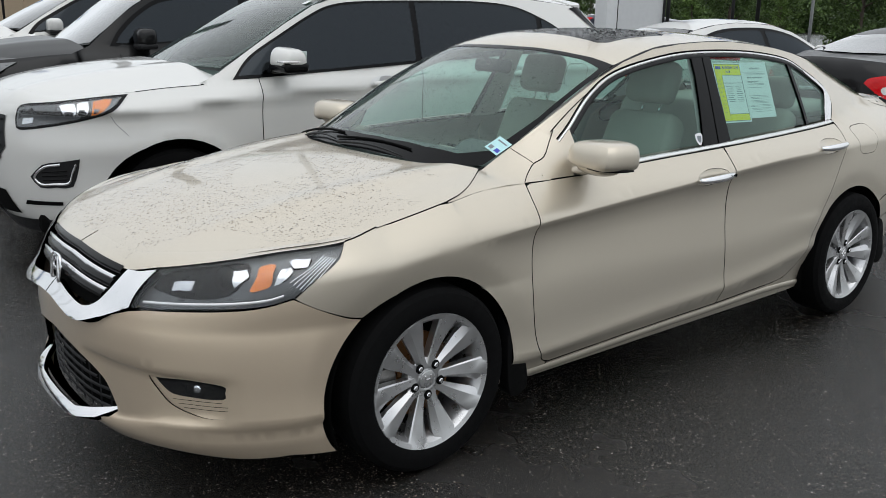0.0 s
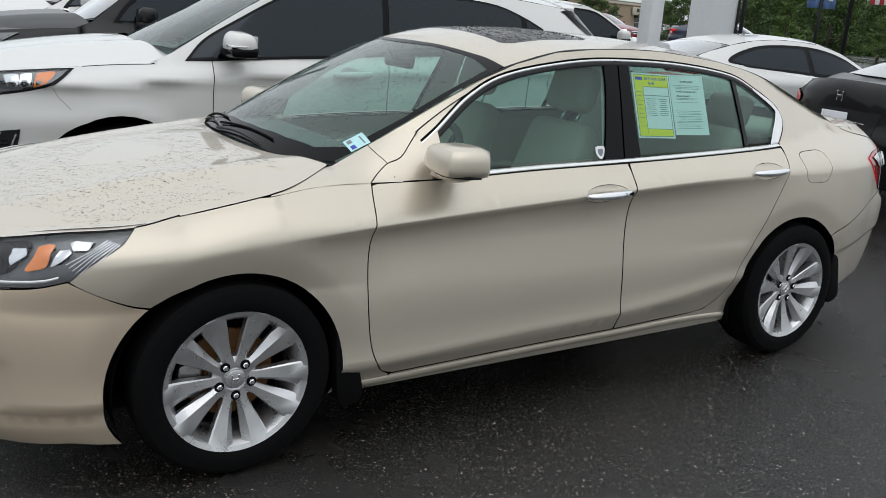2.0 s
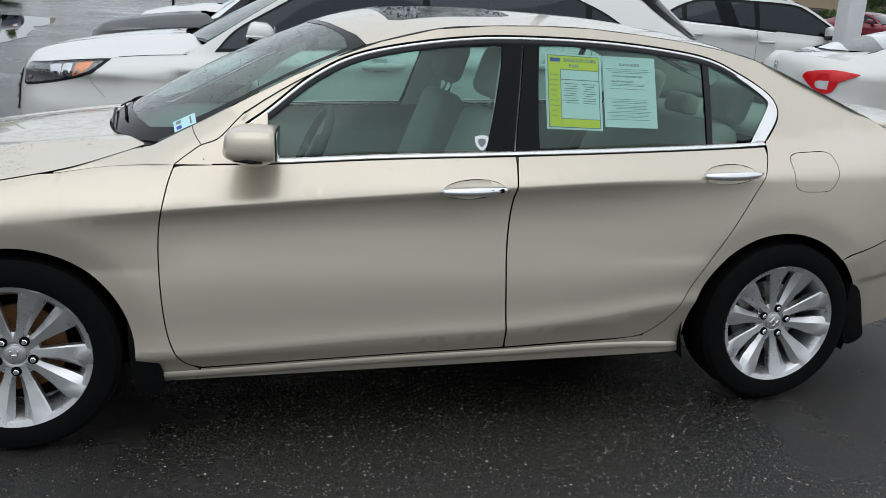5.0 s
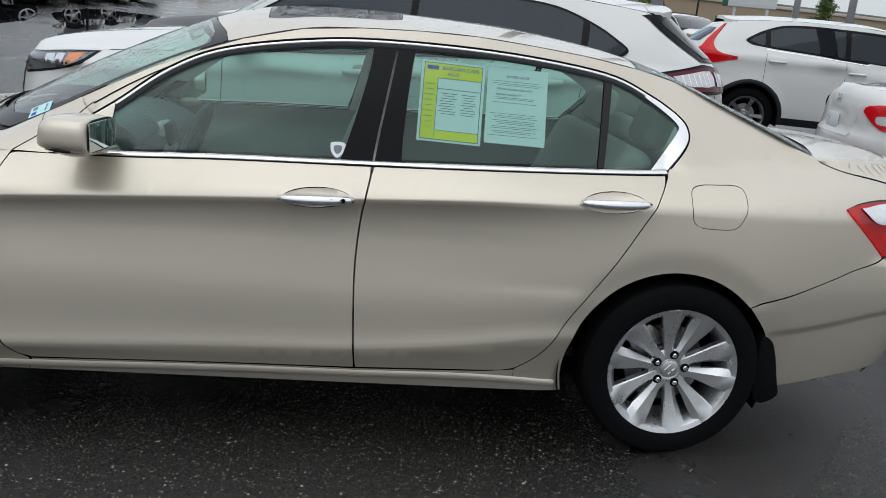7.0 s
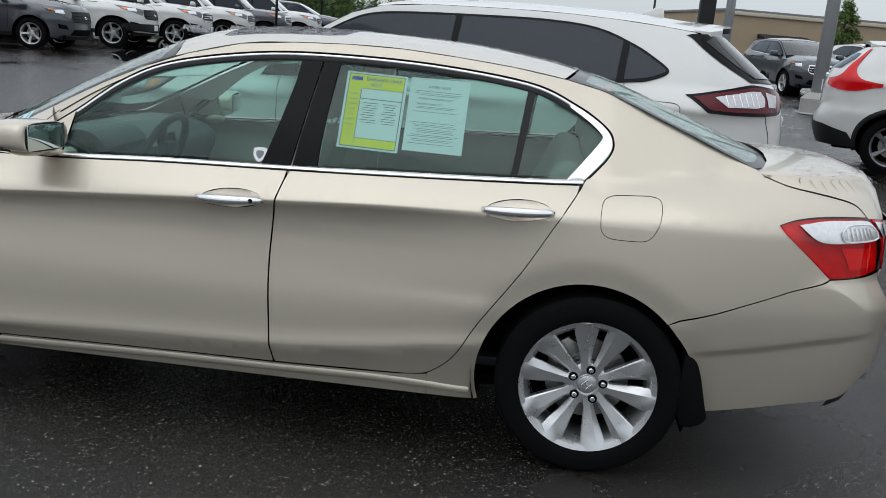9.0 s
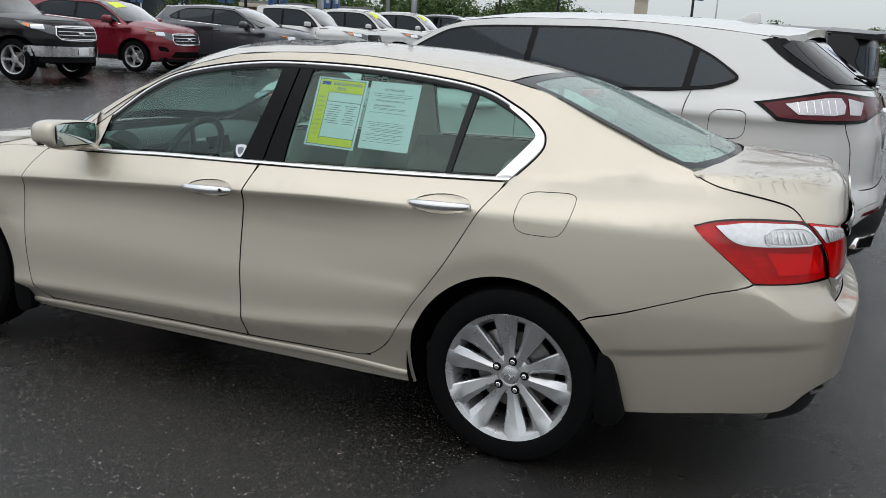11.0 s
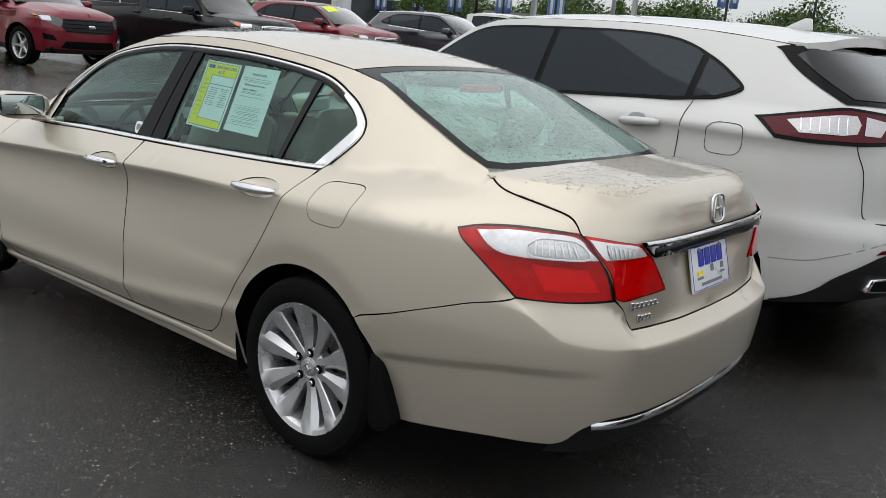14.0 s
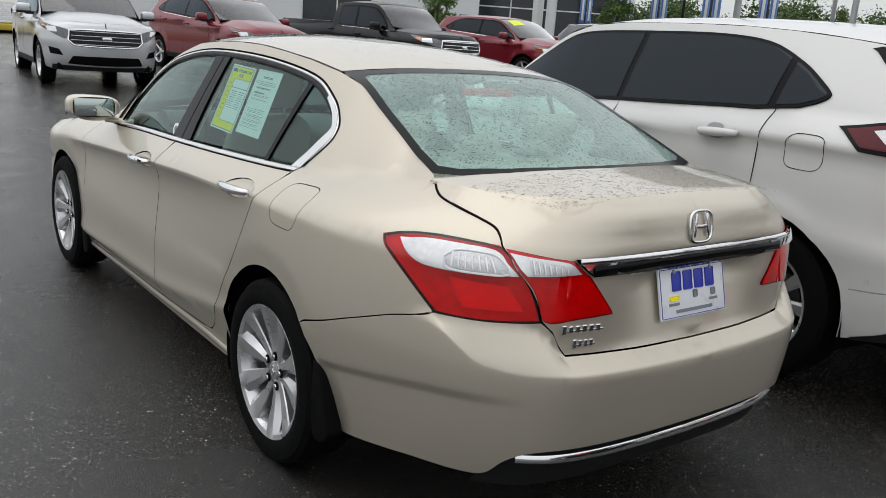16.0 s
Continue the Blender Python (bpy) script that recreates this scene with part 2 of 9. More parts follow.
class Sedan:
    """The champagne saloon: front axle at x = 0, rear axle at x = 2.776, its left flank at y < 0."""
    F0, R0, ARC = -0.15, 3.05, 0.83
    kept = {}
    lip = staticmethod(spline([(-1.46, 0.752), (-1.32, 0.744), (-1.17, 0.739), (-1.032, 0.762), (-0.792, 0.798), (-0.582, 0.822), (-0.307, 0.838), (-0.15, 0.859)]))
    lower = staticmethod(spline([(0.18, 0.828), (0.25, 0.856), (0.30, 0.884), (0.335, 0.903), (0.37, 0.8995), (0.42, 0.8965), (0.46, 0.8962), (0.50, 0.8955), (0.55, 0.893), (0.60, 0.888), (0.65, 0.882), (0.70, 0.877), (0.74, 0.8745), (0.78, 0.876), (0.815, 0.884), (0.85, 0.903), (0.95, 0.915)]))
    z3 = staticmethod(spline([(-0.95, 0.70), (-0.15, 0.745), (0.2, 0.785), (0.5, 0.81), (1.02, 0.845), (1.63, 0.88), (2.11, 0.904), (3.05, 0.915), (3.9, 0.915)]))
    low = staticmethod(spline([(-0.5, 0.305), (0.5, 0.316), (0.85, 0.329), (1.12, 0.341), (1.63, 0.357), (1.97, 0.387), (2.27, 0.431), (2.6, 0.46), (3.2, 0.47)]))
    w4 = staticmethod(spline([(-0.30, 0.785), (0.0, 0.79), (0.15, 0.785), (0.28, 0.768), (0.40, 0.762), (0.52, 0.770), (0.62, 0.782), (0.85, 0.803), (1.6, 0.805), (2.3, 0.785), (2.7, 0.755), (3.0, 0.69), (3.32, 0.635), (3.7, 0.62)]))
    belt = staticmethod(spline([(0.15, 0.905), (0.30, 0.924), (0.40, 0.931), (0.5, 0.935), (0.62, 0.94), (0.8, 0.946), (1.18, 0.965), (1.66, 0.98), (2.4, 1.006), (2.7, 1.02), (3.0, 1.055), (3.32, 1.088), (3.9, 1.075)]))
    nose = staticmethod(spline([(0.15, 0.71), (0.20, 0.772), (0.25, 0.800), (0.33, 0.802), (0.45, 0.80), (0.55, 0.795), (0.62, 0.777), (0.70, 0.735), (0.74, 0.70), (0.80, 0.62), (0.86, 0.50)]))
    tail = staticmethod(spline([(0.20, 0.74), (0.28, 0.79), (0.36, 0.825), (0.50, 0.848), (0.60, 0.85), (0.645, 0.842), (0.67, 0.805), (0.72, 0.787), (0.76, 0.775), (0.82, 0.758), (0.87, 0.745), (0.892, 0.745), (0.915, 0.772), (0.95, 0.776), (1.0, 0.766), (1.05, 0.755), (1.09, 0.72)]))
    tail_soft = staticmethod(spline([(0.20, 0.74), (0.28, 0.79), (0.36, 0.825), (0.46, 0.842), (0.56, 0.838), (0.64, 0.814), (0.72, 0.787), (0.80, 0.787), (0.90, 0.782), (0.95, 0.776)]))
    shelf_z = staticmethod(spline([(-1.46, 0.49), (-1.15, 0.475), (-0.9, 0.466), (-0.6, 0.458), (-0.3, 0.455)]))
    spoiler_z = staticmethod(spline([(-1.46, 0.235), (-1.12, 0.255), (-0.9, 0.285), (-0.7, 0.290), (-0.3, 0.285)]))
    bumper_reach = staticmethod(spline([(0.20, 0.76), (0.28, 0.80), (0.36, 0.83), (0.50, 0.850), (0.60, 0.857), (0.68, 0.858), (0.80, 0.858)]))
    plan_x = staticmethod(spline([(3.05, 0), (3.143, 0.145), (3.236, 0.2635), (3.329, 0.375), (3.4225, 0.482), (3.516, 0.585), (3.609, 0.681), (3.702, 0.7685), (3.795, 0.842), (3.888, 0.904), (3.981, 0.9485), (4.074, 0.9746), (4.1675, 0.9894), (4.261, 0.9968), (4.3538, 1.0)]))
    plan_y = staticmethod(spline([(3.05, 1), (3.143, 0.985), (3.236, 0.964), (3.329, 0.938), (3.4225, 0.908), (3.516, 0.875), (3.609, 0.838), (3.702, 0.7925), (3.795, 0.734), (3.888, 0.664), (3.981, 0.573), (4.074, 0.4556), (4.1675, 0.3224), (4.261, 0.178), (4.3538, 0.0)]))
    rim = staticmethod(spline([(3.05, 0.745), (3.53, 0.742), (3.57, 0.732), (3.62, 0.703), (3.70, 0.664), (3.86, 0.649), (4.04, 0.648), (4.3538, 0.645)]))
    ledge = staticmethod(spline([(3.05, 0.03), (3.53, 0.03), (3.57, 0.03), (3.62, 0.063), (3.70, 0.104), (3.86, 0.119), (3.93, 0.09), (3.99, 0.036), (4.3538, 0.030)]))
    bumper_half = staticmethod(spline([(0.20, 0.835), (0.28, 0.857), (0.36, 0.872), (0.45, 0.886), (0.56, 0.898), (0.64, 0.9028), (0.7, 0.903)]))
    bumper_fold = staticmethod(spline([(3.05, 0.494), (3.25, 0.522), (3.44, 0.545), (3.53, 0.561), (3.665, 0.574), (3.9, 0.585)]))
    hood_mid = staticmethod(spline([(-0.92, 0.66), (-0.86, 0.725), (-0.80, 0.768), (-0.6, 0.843), (-0.2, 0.928), (0.1, 0.968), (0.45, 1.0)]))
    hood_fall = staticmethod(spline([(-0.9, 0.06), (-0.3, 0.085), (0.45, 0.045)]))
    deck_mid = staticmethod(spline([(3.2, 1.135), (3.4, 1.122), (3.6, 1.112), (3.72, 1.104), (3.765, 1.097), (3.80, 1.07)]))
    rail_z = staticmethod(spline([(0.436, 0.972), (0.6, 1.058), (0.8, 1.165), (1.0, 1.262), (1.2, 1.338), (1.5, 1.402), (1.9, 1.417), (2.3, 1.392), (2.69, 1.335), (3.0, 1.222), (3.32, 1.088)]))
    rail_y = staticmethod(spline([(0.436, 0.625), (0.8, 0.635), (1.2, 0.605), (1.9, 0.575), (2.4, 0.555), (2.7, 0.54), (3.0, 0.565), (3.32, 0.61)]))
    roof_mid = staticmethod(spline([(0.20, 0.966), (0.4, 1.085), (0.6, 1.193), (0.9, 1.335), (1.15, 1.427), (1.3, 1.452), (1.7, 1.466), (2.1, 1.455), (2.5, 1.412), (2.75, 1.357), (3.05, 1.25), (3.40, 1.115)]))

    def flank_half(self, x, z):
        """Half the width of the body below the belt."""
        z3, w4 = self.z3(x), self.w4(x)
        z4 = self.belt(x) if x > 0.15 else self.hood(x, w4)
        if z <= z3:
            c = self.low(x)
            if z < c:
                return self.lower(0.18 + (z - 0.18) * 0.155 / (c - 0.18))
            back = self.haunch(x)
            if z < 0.6:
                return self.lower(0.335 + (z - c) * 0.265 / (0.6 - c)) + 0.018 * back * clamp((z - c) / (0.6 - c), 0, 1) ** 1.5
            v = min((z - 0.6) / max(z3 - 0.6, 0.05), 1)
            c = clamp((x - 0.10) / 0.45, 0, 1) * (1 - back)
            return c * self.lower(0.6 + 0.25 * v) + back * (0.904 - 0.022 * v ** 1.6) + max(1 - c - back, 0) * (0.886 + 0.017 * (1 - (1 - v) ** 2))
        w3 = self.lower(0.85) - 0.021 * self.haunch(x)
        u = (z - z3) / max(z4 - z3, 0.02)
        k = 1.10 + 0.75 * clamp((0.65 - x) / 0.6, 0, 1) + 0.5 * clamp((x - 2.5) / 0.5, 0, 1)
        return w3 - (w3 - w4) * u ** k if u < 1.15 else w4 - (w3 - w4) * (u - 1)

    def haunch(self, x):
        """How far the crease has given way to the round rear quarter."""
        u = clamp((x - 1.9) / 0.9, 0, 1)
        return u * u * (3 - 2 * u)

    def flare(self, s, z):
        """The lip that swells round the wheel arches."""
        f = 0.0
        for ax, r in ((0.0, 0.366), (2.752, 0.374)):
            d = math.hypot(s - ax, z - 0.322)
            d = d - r
            f -= 0.010 * clamp(1 - d / 0.085, 0, 1) ** 1.3 * clamp((0.93 - z) / 0.12, 0, 1)
        return f

    def side(self, s, z):
        """A point of the left skin: s runs along the flank, and on round the nose and the tail."""
        f = self.flare(s, z) if z < 0.9 else 0.0
        if s < self.F0:
            a = min((self.F0 - s) / self.ARC, math.pi / 2)
            w = self.flank_half(self.F0, z)
            k = clamp((-0.62 - s) / 0.20, 0, 1) * clamp((1.30 + s) / 0.12, 0, 1)
            hi, lo = self.shelf_z(s), self.spoiler_z(s)
            u, v = clamp((hi - z) / 0.022, 0, 1), clamp((z - lo) / 0.035, 0, 1)
            dent = 0.018 * k * u * u * (3 - 2 * u) * v * v * (3 - 2 * v)
            if z < 0.5:
                w += max(0.886 - 0.25 * max(0.23 - z, 0) - w, 0) * clamp((self.F0 - s) / 0.15, 0, 1)
            return Vector((self.F0 - self.nose(z) * math.sin(a) ** 0.85 + dent * math.sin(a), -w * max(math.cos(a), 0) ** 0.8 - f + dent * math.cos(a), z))
        if s > self.R0:
            a = min((s - self.R0) / self.ARC, math.pi / 2)
            if s < 3.42 and z > 1.03:
                c = self.crest(s)
                if z > c:
                    return self.sail(self.R0 + self.tail(c) * math.sin(a) ** 0.85, z)
            k = clamp((z - 0.95) / 0.1, 0, 1)
            u = self.plan_x(min(s, 4.3538)) * (1 - k) + math.sin(a) ** 0.85 * k
            v = max(self.plan_y(min(s, 4.3538)), 0) * (1 - k) + max(math.cos(a), 0) ** 0.5 * k
            fold = clamp((self.bumper_fold(s) - z) / 0.030, 0, 1)
            w = self.flank_half(self.R0, z)
            if z < 0.64:
                w += (self.bumper_half(z) - w) * clamp((s - 3.05) / 0.08, 0, 1)
            dent = 0.013 * fold * fold * (3 - 2 * fold) * clamp((s - 3.05) / 0.10, 0, 1) * clamp((3.86 - s) / 0.22, 0, 1)
            return Vector((self.R0 + self.tail_at(s, z) * u, -w * v - f + dent, z))
        b = self.belt(s)
        if z > b and s > 0.436:
            return self.sail(s, z)
        return Vector((s, -self.flank_half(s, z) - f, z))

    def tail_at(self, s, z):
        """The reach of the tail: the bumper up to its rim, the ledge on it, then lamps and boot lid; the plate's recess dies out towards the corner."""
        t = self.tail(max(z, 0.70))
        if z < 0.95:
            t += (self.tail_soft(max(z, 0.70)) - t) * clamp((4.23 - s) / 0.11, 0, 1)
        r, u = self.rim(s), clamp((s - 3.40) / 0.22, 0, 1)
        return t + (self.bumper_reach(min(z, r)) - t) * u * u * (3 - 2 * u) * (1 - clamp((z - r) / self.ledge(s), 0, 1))

    def crest(self, s):
        """The height of the belt round the start of the tail."""
        key = round(s, 4)
        if key not in self.kept:
            z = 1.06
            a = math.sin((s - self.R0) / self.ARC) ** 0.85
            for _ in range(10):
                z = self.belt(self.R0 + self.tail(z) * a)
            self.kept[key] = z
        return self.kept[key]

    def tail_pow(self, z):
        return 0.8 - 0.3 * clamp((z - 0.95) / 0.1, 0, 1)

    def sail(self, x, z):
        """The glasshouse above the belt, straight on to the end of the rear pillar."""
        b = self.belt(x)
        u, k = (z - b) / max(self.rail_z(x) - b, 0.010), 0.018 * clamp((2.76 - x) / 0.08, 0, 1) * clamp((x - 0.6) / 0.1, 0, 1)
        w = self.w4(x) - k
        if x > self.R0:
            sn = clamp((x - self.R0) / self.tail(b), 0, 0.999) ** (1 / 0.85)
            w = self.flank_half(self.R0, b) * math.sqrt(1 - sn * sn) ** self.tail_pow(b)
        return Vector((x, -w + (w - self.rail_y(x)) * (u * 0.9 + u * u * 0.1), z))

    def cuff(self, x, t):
        """The painted corner between wing, bonnet and windscreen pillar; t = 0 at the belt, 0.15 at its upper edge."""
        k = t / 0.15
        y0, z0 = self.w4(x), self.belt(x)
        y1 = self.inner_y(x)
        z1 = self.hood(x, y1) if x < 0.42 else self.rail_z(x)
        c = clamp((x - 0.36) / 0.08, 0, 1)
        z1 = (1 - c) * self.hood(x, y1) + c * max(self.rail_z(x), 0.96)
        return Vector((x, -(y0 + (y1 - y0) * k), z0 + (z1 - z0) * (k + 0.12 * math.sin(math.pi * k))))

    inner_y = staticmethod(spline([(0.12, 0.782), (0.20, 0.762), (0.27, 0.732), (0.34, 0.683), (0.40, 0.638), (0.45, 0.626), (0.62, 0.632), (0.75, 0.634)]))

    def hood(self, x, y):
        q = abs(y) / 0.8
        ridge = 0.012 * math.exp(-((abs(y) - 0.40 - 0.12 * (x + 0.8)) / 0.07) ** 2)
        return self.hood_mid(x) - self.hood_fall(x) * q ** 2.4 + ridge * clamp((x + 0.8) * 2, 0, 1)

    def deck(self, x, y):
        return self.deck_mid(x) - 0.042 * (abs(y) / 0.65) ** 2.4

    def roof(self, x, y):
        q = abs(y) / self.rail_y(clamp(x, 0.3, 3.4))
        zr = self.rail_z(x)
        return zr + (self.roof_mid(x) - zr) * (1 - q ** 2.2)


def meet(side, height, s, z):
    """How high the skin meets a top surface at s."""
    for _ in range(12):
        p = side(s, z)
        z = 0.5 * z + 0.5 * height(p.x, p.y)
    return z


def rolled(C, width):
    """The rolled front edge of a bonnet: from the seam at v = 0 to the top skin at v = 0.06."""
    def at(s_, v):
        k = v / 0.06
        p = C.side(s_, C.lip(s_))
        f = width * clamp((C.F0 - s_) / 0.2, 0.02, 1)
        a_ = clamp((C.F0 - s_) / C.ARC, 0, math.pi / 2)
        q = Vector((p.x + f * (0.25 + 0.75 * math.sin(a_)), p.y + f * (0.25 + 0.75 * math.cos(a_)) * clamp(-p.y / 0.1, 0, 1), 0))
        q.z = C.hood(q.x, q.y)
        h = (C.hood(q.x + 0.01 * math.sin(a_), q.y + 0.01 * math.cos(a_)) - q.z) / 0.01
        m_ = p.lerp(q, 0.45)
        m_.z = max(q.z - h * f * 0.5, p.z + 0.35 * (q.z - p.z))
        return p * (1 - k) ** 2 + m_ * (2 * k * (1 - k)) + q * k * k
    return at

# ---- mesh tools ----
from mathutils.geometry import delaunay_2d_cdt


def bow(points, n=6):
    """A smooth open line through points."""
    out = []
    p = [Vector(q) for q in points]
    p = [p[0] * 2 - p[1]] + p + [p[-1] * 2 - p[-2]]
    for i in range(1, len(p) - 2):
        a, b, c, d = p[i - 1:i + 3]
        for k in range(n):
            t = k / n
            out.append(tuple(0.5 * (2 * b + (c - a) * t + (2 * a - 5 * b + 4 * c - d) * t * t + (3 * b - a - 3 * c + d) * t ** 3)))
    return out + [tuple(p[-2])]


def arc(cx, cz, r, a0, a1, n=24):
    return [(cx + r * math.cos(radians(a0 + (a1 - a0) * i / n)), cz + r * math.sin(radians(a0 + (a1 - a0) * i / n))) for i in range(n + 1)]


def both(points):
    """An outline over (along, across) from its left half, which starts and ends on the middle line."""
    return list(points) + [(x, -y) for x, y in reversed(points) if abs(y) > 1e-4]


def inside(x, y, loop):
    hit, j = False, len(loop) - 1
    for i in range(len(loop)):
        (xi, yi), (xj, yj) = loop[i], loop[j]
        if (yi > y) != (yj > y) and x < (xj - xi) * (y - yi) / (yj - yi) + xi:
            hit = not hit
        j = i
    return hit


def shrink(loop, gap):
    n, out = len(loop), []
    area = sum(loop[i - 1][0] * loop[i][1] - loop[i][0] * loop[i - 1][1] for i in range(n))
    sign = 1 if area > 0 else -1
    for i in range(n):
        a, b, c = Vector(loop[i - 1]), Vector(loop[i]), Vector(loop[(i + 1) % n])
        u, v = (b - a).normalized(), (c - b).normalized()
        m = Vector((-(u.y + v.y), u.x + v.x))
        m = m.normalized() if m.length > 1e-6 else Vector((-u.y, u.x))
        k = max(m.dot(Vector((-u.y, u.x))), 0.4)
        out.append(tuple(b + m * (sign * gap / k)))
    return out


def resample(loop, step):
    out = []
    for i in range(len(loop)):
        a, b = Vector(loop[i]), Vector(loop[(i + 1) % len(loop)])
        if (b - a).length < 1e-5:
            continue
        for k in range(max(1, math.ceil((b - a).length / step))):
            out.append(tuple(a.lerp(b, k / max(1, math.ceil((b - a).length / step)))))
    return out


class Skin:
    """Triangles with their own normals, gathered from patches, for one mesh."""

    def __init__(self):
        self.v, self.n, self.f = [], [], []

    def patch(self, surf, loop, step=0.05, gap=0.0, flange=0.012, holes=(), lift=0.0, flip=False, rows=(), e=0.004):
        """A piece of the surface surf(a, b) within loop, with an edge turned in by flange."""
        if gap:
            loop = [(a[0] if abs(surf(*a).y) < 2e-3 else b[0], b[1]) for a, b in zip(loop, shrink(loop, gap))]
        loop = resample(list(loop), step * 0.7)
        holes = [resample(h, step * 0.7) for h in holes]
        points, edges = [], []
        for ring in (loop, *holes):
            base = len(points)
            points += ring
            edges += [(base + i, base + (i + 1) % len(ring)) for i in range(len(ring))]
        rim = list(edges)
        xs, ys = [p[0] for p in loop], [p[1] for p in loop]
        nx, ny = int((max(xs) - min(xs)) / step) + 1, int((max(ys) - min(ys)) / step) + 1
        border = np.array(points)
        lines = []
        for row in rows:
            for i in range(int((max(xs) - min(xs)) / (step * 0.7)) + 1):
                q = (min(xs) + (i + 0.37) * step * 0.7, row(min(xs) + (i + 0.37) * step * 0.7))
                if inside(*q, loop) and not any(inside(*q, h) for h in holes) and np.min(np.abs(border - q).sum(1)) > 0.008 and all(abs(q[0] - o[0]) + abs(q[1] - o[1]) > 0.006 for o in lines[-400:]):
                    lines.append(q)
        points += lines
        crests = np.array(lines) if lines else np.zeros((1, 2)) - 99
        for i in range(nx + 1):
            for j in range(ny + 1):
                q = (min(xs) + (i + 0.13 + 0.5 * (j % 2)) * step, min(ys) + (j + 0.21) * step)
                if inside(*q, loop) and not any(inside(*q, h) for h in holes) and np.min(np.abs(border - q).sum(1)) > step * 0.55 and np.min(np.abs(crests - q).sum(1)) > step * 0.6:
                    points.append(q)
        vs, _, faces, *_ = delaunay_2d_cdt([Vector(p) for p in points], edges, [], 0, 1e-6)
        vs = [tuple(p) for p in vs]
        base = len(self.v)
        for a, b in vs:
            c = surf(a, b)
            du, dv = surf(a + e, b) - surf(a - e, b), surf(a, b + e) - surf(a, b - e)
            nn = du.cross(dv)
            nn = nn.normalized() if nn.length > 1e-12 else Vector((0, 0, 1))
            nn = -nn if flip else nn
            self.v.append(c + nn * lift)
            self.n.append(nn)
        for f in faces:
            cx, cy = sum(vs[k][0] for k in f) / 3, sum(vs[k][1] for k in f) / 3
            if inside(cx, cy, loop) and not any(inside(cx, cy, h) for h in holes):
                a, b, c = (self.v[base + k] for k in f)
                if (b - a).cross(c - a).length < 1e-10:
                    continue
                right = (b - a).cross(c - a).dot(self.n[base + f[0]]) > 0
                self.f.append(tuple(base + k for k in (f if right else reversed(f))))
        if flange:
            find = {}
            for k, p in enumerate(vs):
                find[(round(p[0], 4), round(p[1], 4))] = base + k
            for i, j in rim:
                a, b = find.get((round(points[i][0], 4), round(points[i][1], 4))), find.get((round(points[j][0], 4), round(points[j][1], 4)))
                if a is None or b is None or (abs(self.v[a].y) < 2e-3 and abs(self.v[b].y) < 2e-3):
                    continue
                na, nb, va, vb = self.n[a], self.n[b], self.v[a], self.v[b]
                k = len(self.v)
                outw = (vb - va).cross(na)
                outw = outw.normalized() if outw.length > 1e-9 else na
                mid = ((Vector(points[i]) + Vector(points[j])) / 2)
                self.v += [va, vb, vb - nb * flange, va - na * flange]
                self.n += [outw] * 4
                self.f.append((k, k + 1, k + 2, k + 3))
        return self

    def mirror(self):
        """Adds the same again on the other side of the middle plane."""
        base, count = len(self.v), len(self.f)
        self.v += [Vector((p.x, -p.y, p.z)) for p in self.v]
        self.n += [Vector((p.x, -p.y, p.z)) for p in self.n]
        self.f += [tuple(base + k for k in reversed(f)) for f in self.f[:count]]
        return self

    def other(self):
        """The mirrored twin."""
        twin = Skin()
        twin.v = [Vector((p.x, -p.y, p.z)) for p in self.v]
        twin.n = [Vector((p.x, -p.y, p.z)) for p in self.n]
        twin.f = [tuple(reversed(f)) for f in self.f]
        return twin

    def mesh(self, name):
        me = bpy.data.meshes.new(name)
        me.from_pydata([tuple(p) for p in self.v], [], self.f)
        me.polygons.foreach_set("use_smooth", [True] * len(me.polygons))
        me.normals_split_custom_set_from_vertices([tuple(p) for p in self.n])
        me.update()
        return me


def part(name, shape, material, parent, label="", m=None):
    """Links a bmesh, a Skin or a mesh as one mesh object under a thing or a part."""
    if isinstance(shape, Skin):
        me = shape.mesh(name)
    elif isinstance(shape, bmesh.types.BMesh):
        me = bpy.data.meshes.new(name)
        shape.normal_update()
        shape.to_mesh(me)
        shape.free()
    else:
        me = shape
    if material and not me.materials:
        me.materials.append(material)
    ob = new(name, me)
    ob.parent = parent
    if m is not None:
        ob.matrix_basis = m
    if label:
        ob["label"] = label
    return ob


def thing(name, label, category, m=None, group="", kind=""):
    """The empty at a thing's base."""
    ob = new(name)
    ob.empty_display_size = 0.1
    if m is not None:
        ob.matrix_basis = m
    return tagged(ob, label, category, group, kind)


def smooth(bm, angle=35):
    for f in bm.faces:
        f.smooth = True
    for e in bm.edges:
        if len(e.link_faces) == 2 and e.calc_face_angle(0) > radians(angle):
            e.smooth = False
    return bm


def box(size, at=(0, 0, 0), bevel=0.0, segments=2, bm=None, turn=None):
    """A box with worn edges, into bm or a new bmesh."""
    b = bmesh.new()
    bmesh.ops.create_cube(b, size=1)
    bmesh.ops.scale(b, vec=size, verts=b.verts)
    if bevel:
        bmesh.ops.bevel(b, geom=b.edges[:], offset=bevel, segments=segments, profile=0.5, affect="EDGES")
    if turn is not None:
        bmesh.ops.transform(b, matrix=turn, verts=b.verts)
    bmesh.ops.translate(b, vec=at, verts=b.verts)
    smooth(b)
    return join(bm, b)


def join(bm, b):
    if bm is None:
        return b
    me = bpy.data.meshes.new("tmp")
    b.to_mesh(me)
    b.free()
    bm.from_mesh(me)
    bpy.data.meshes.remove(me)
    return bm


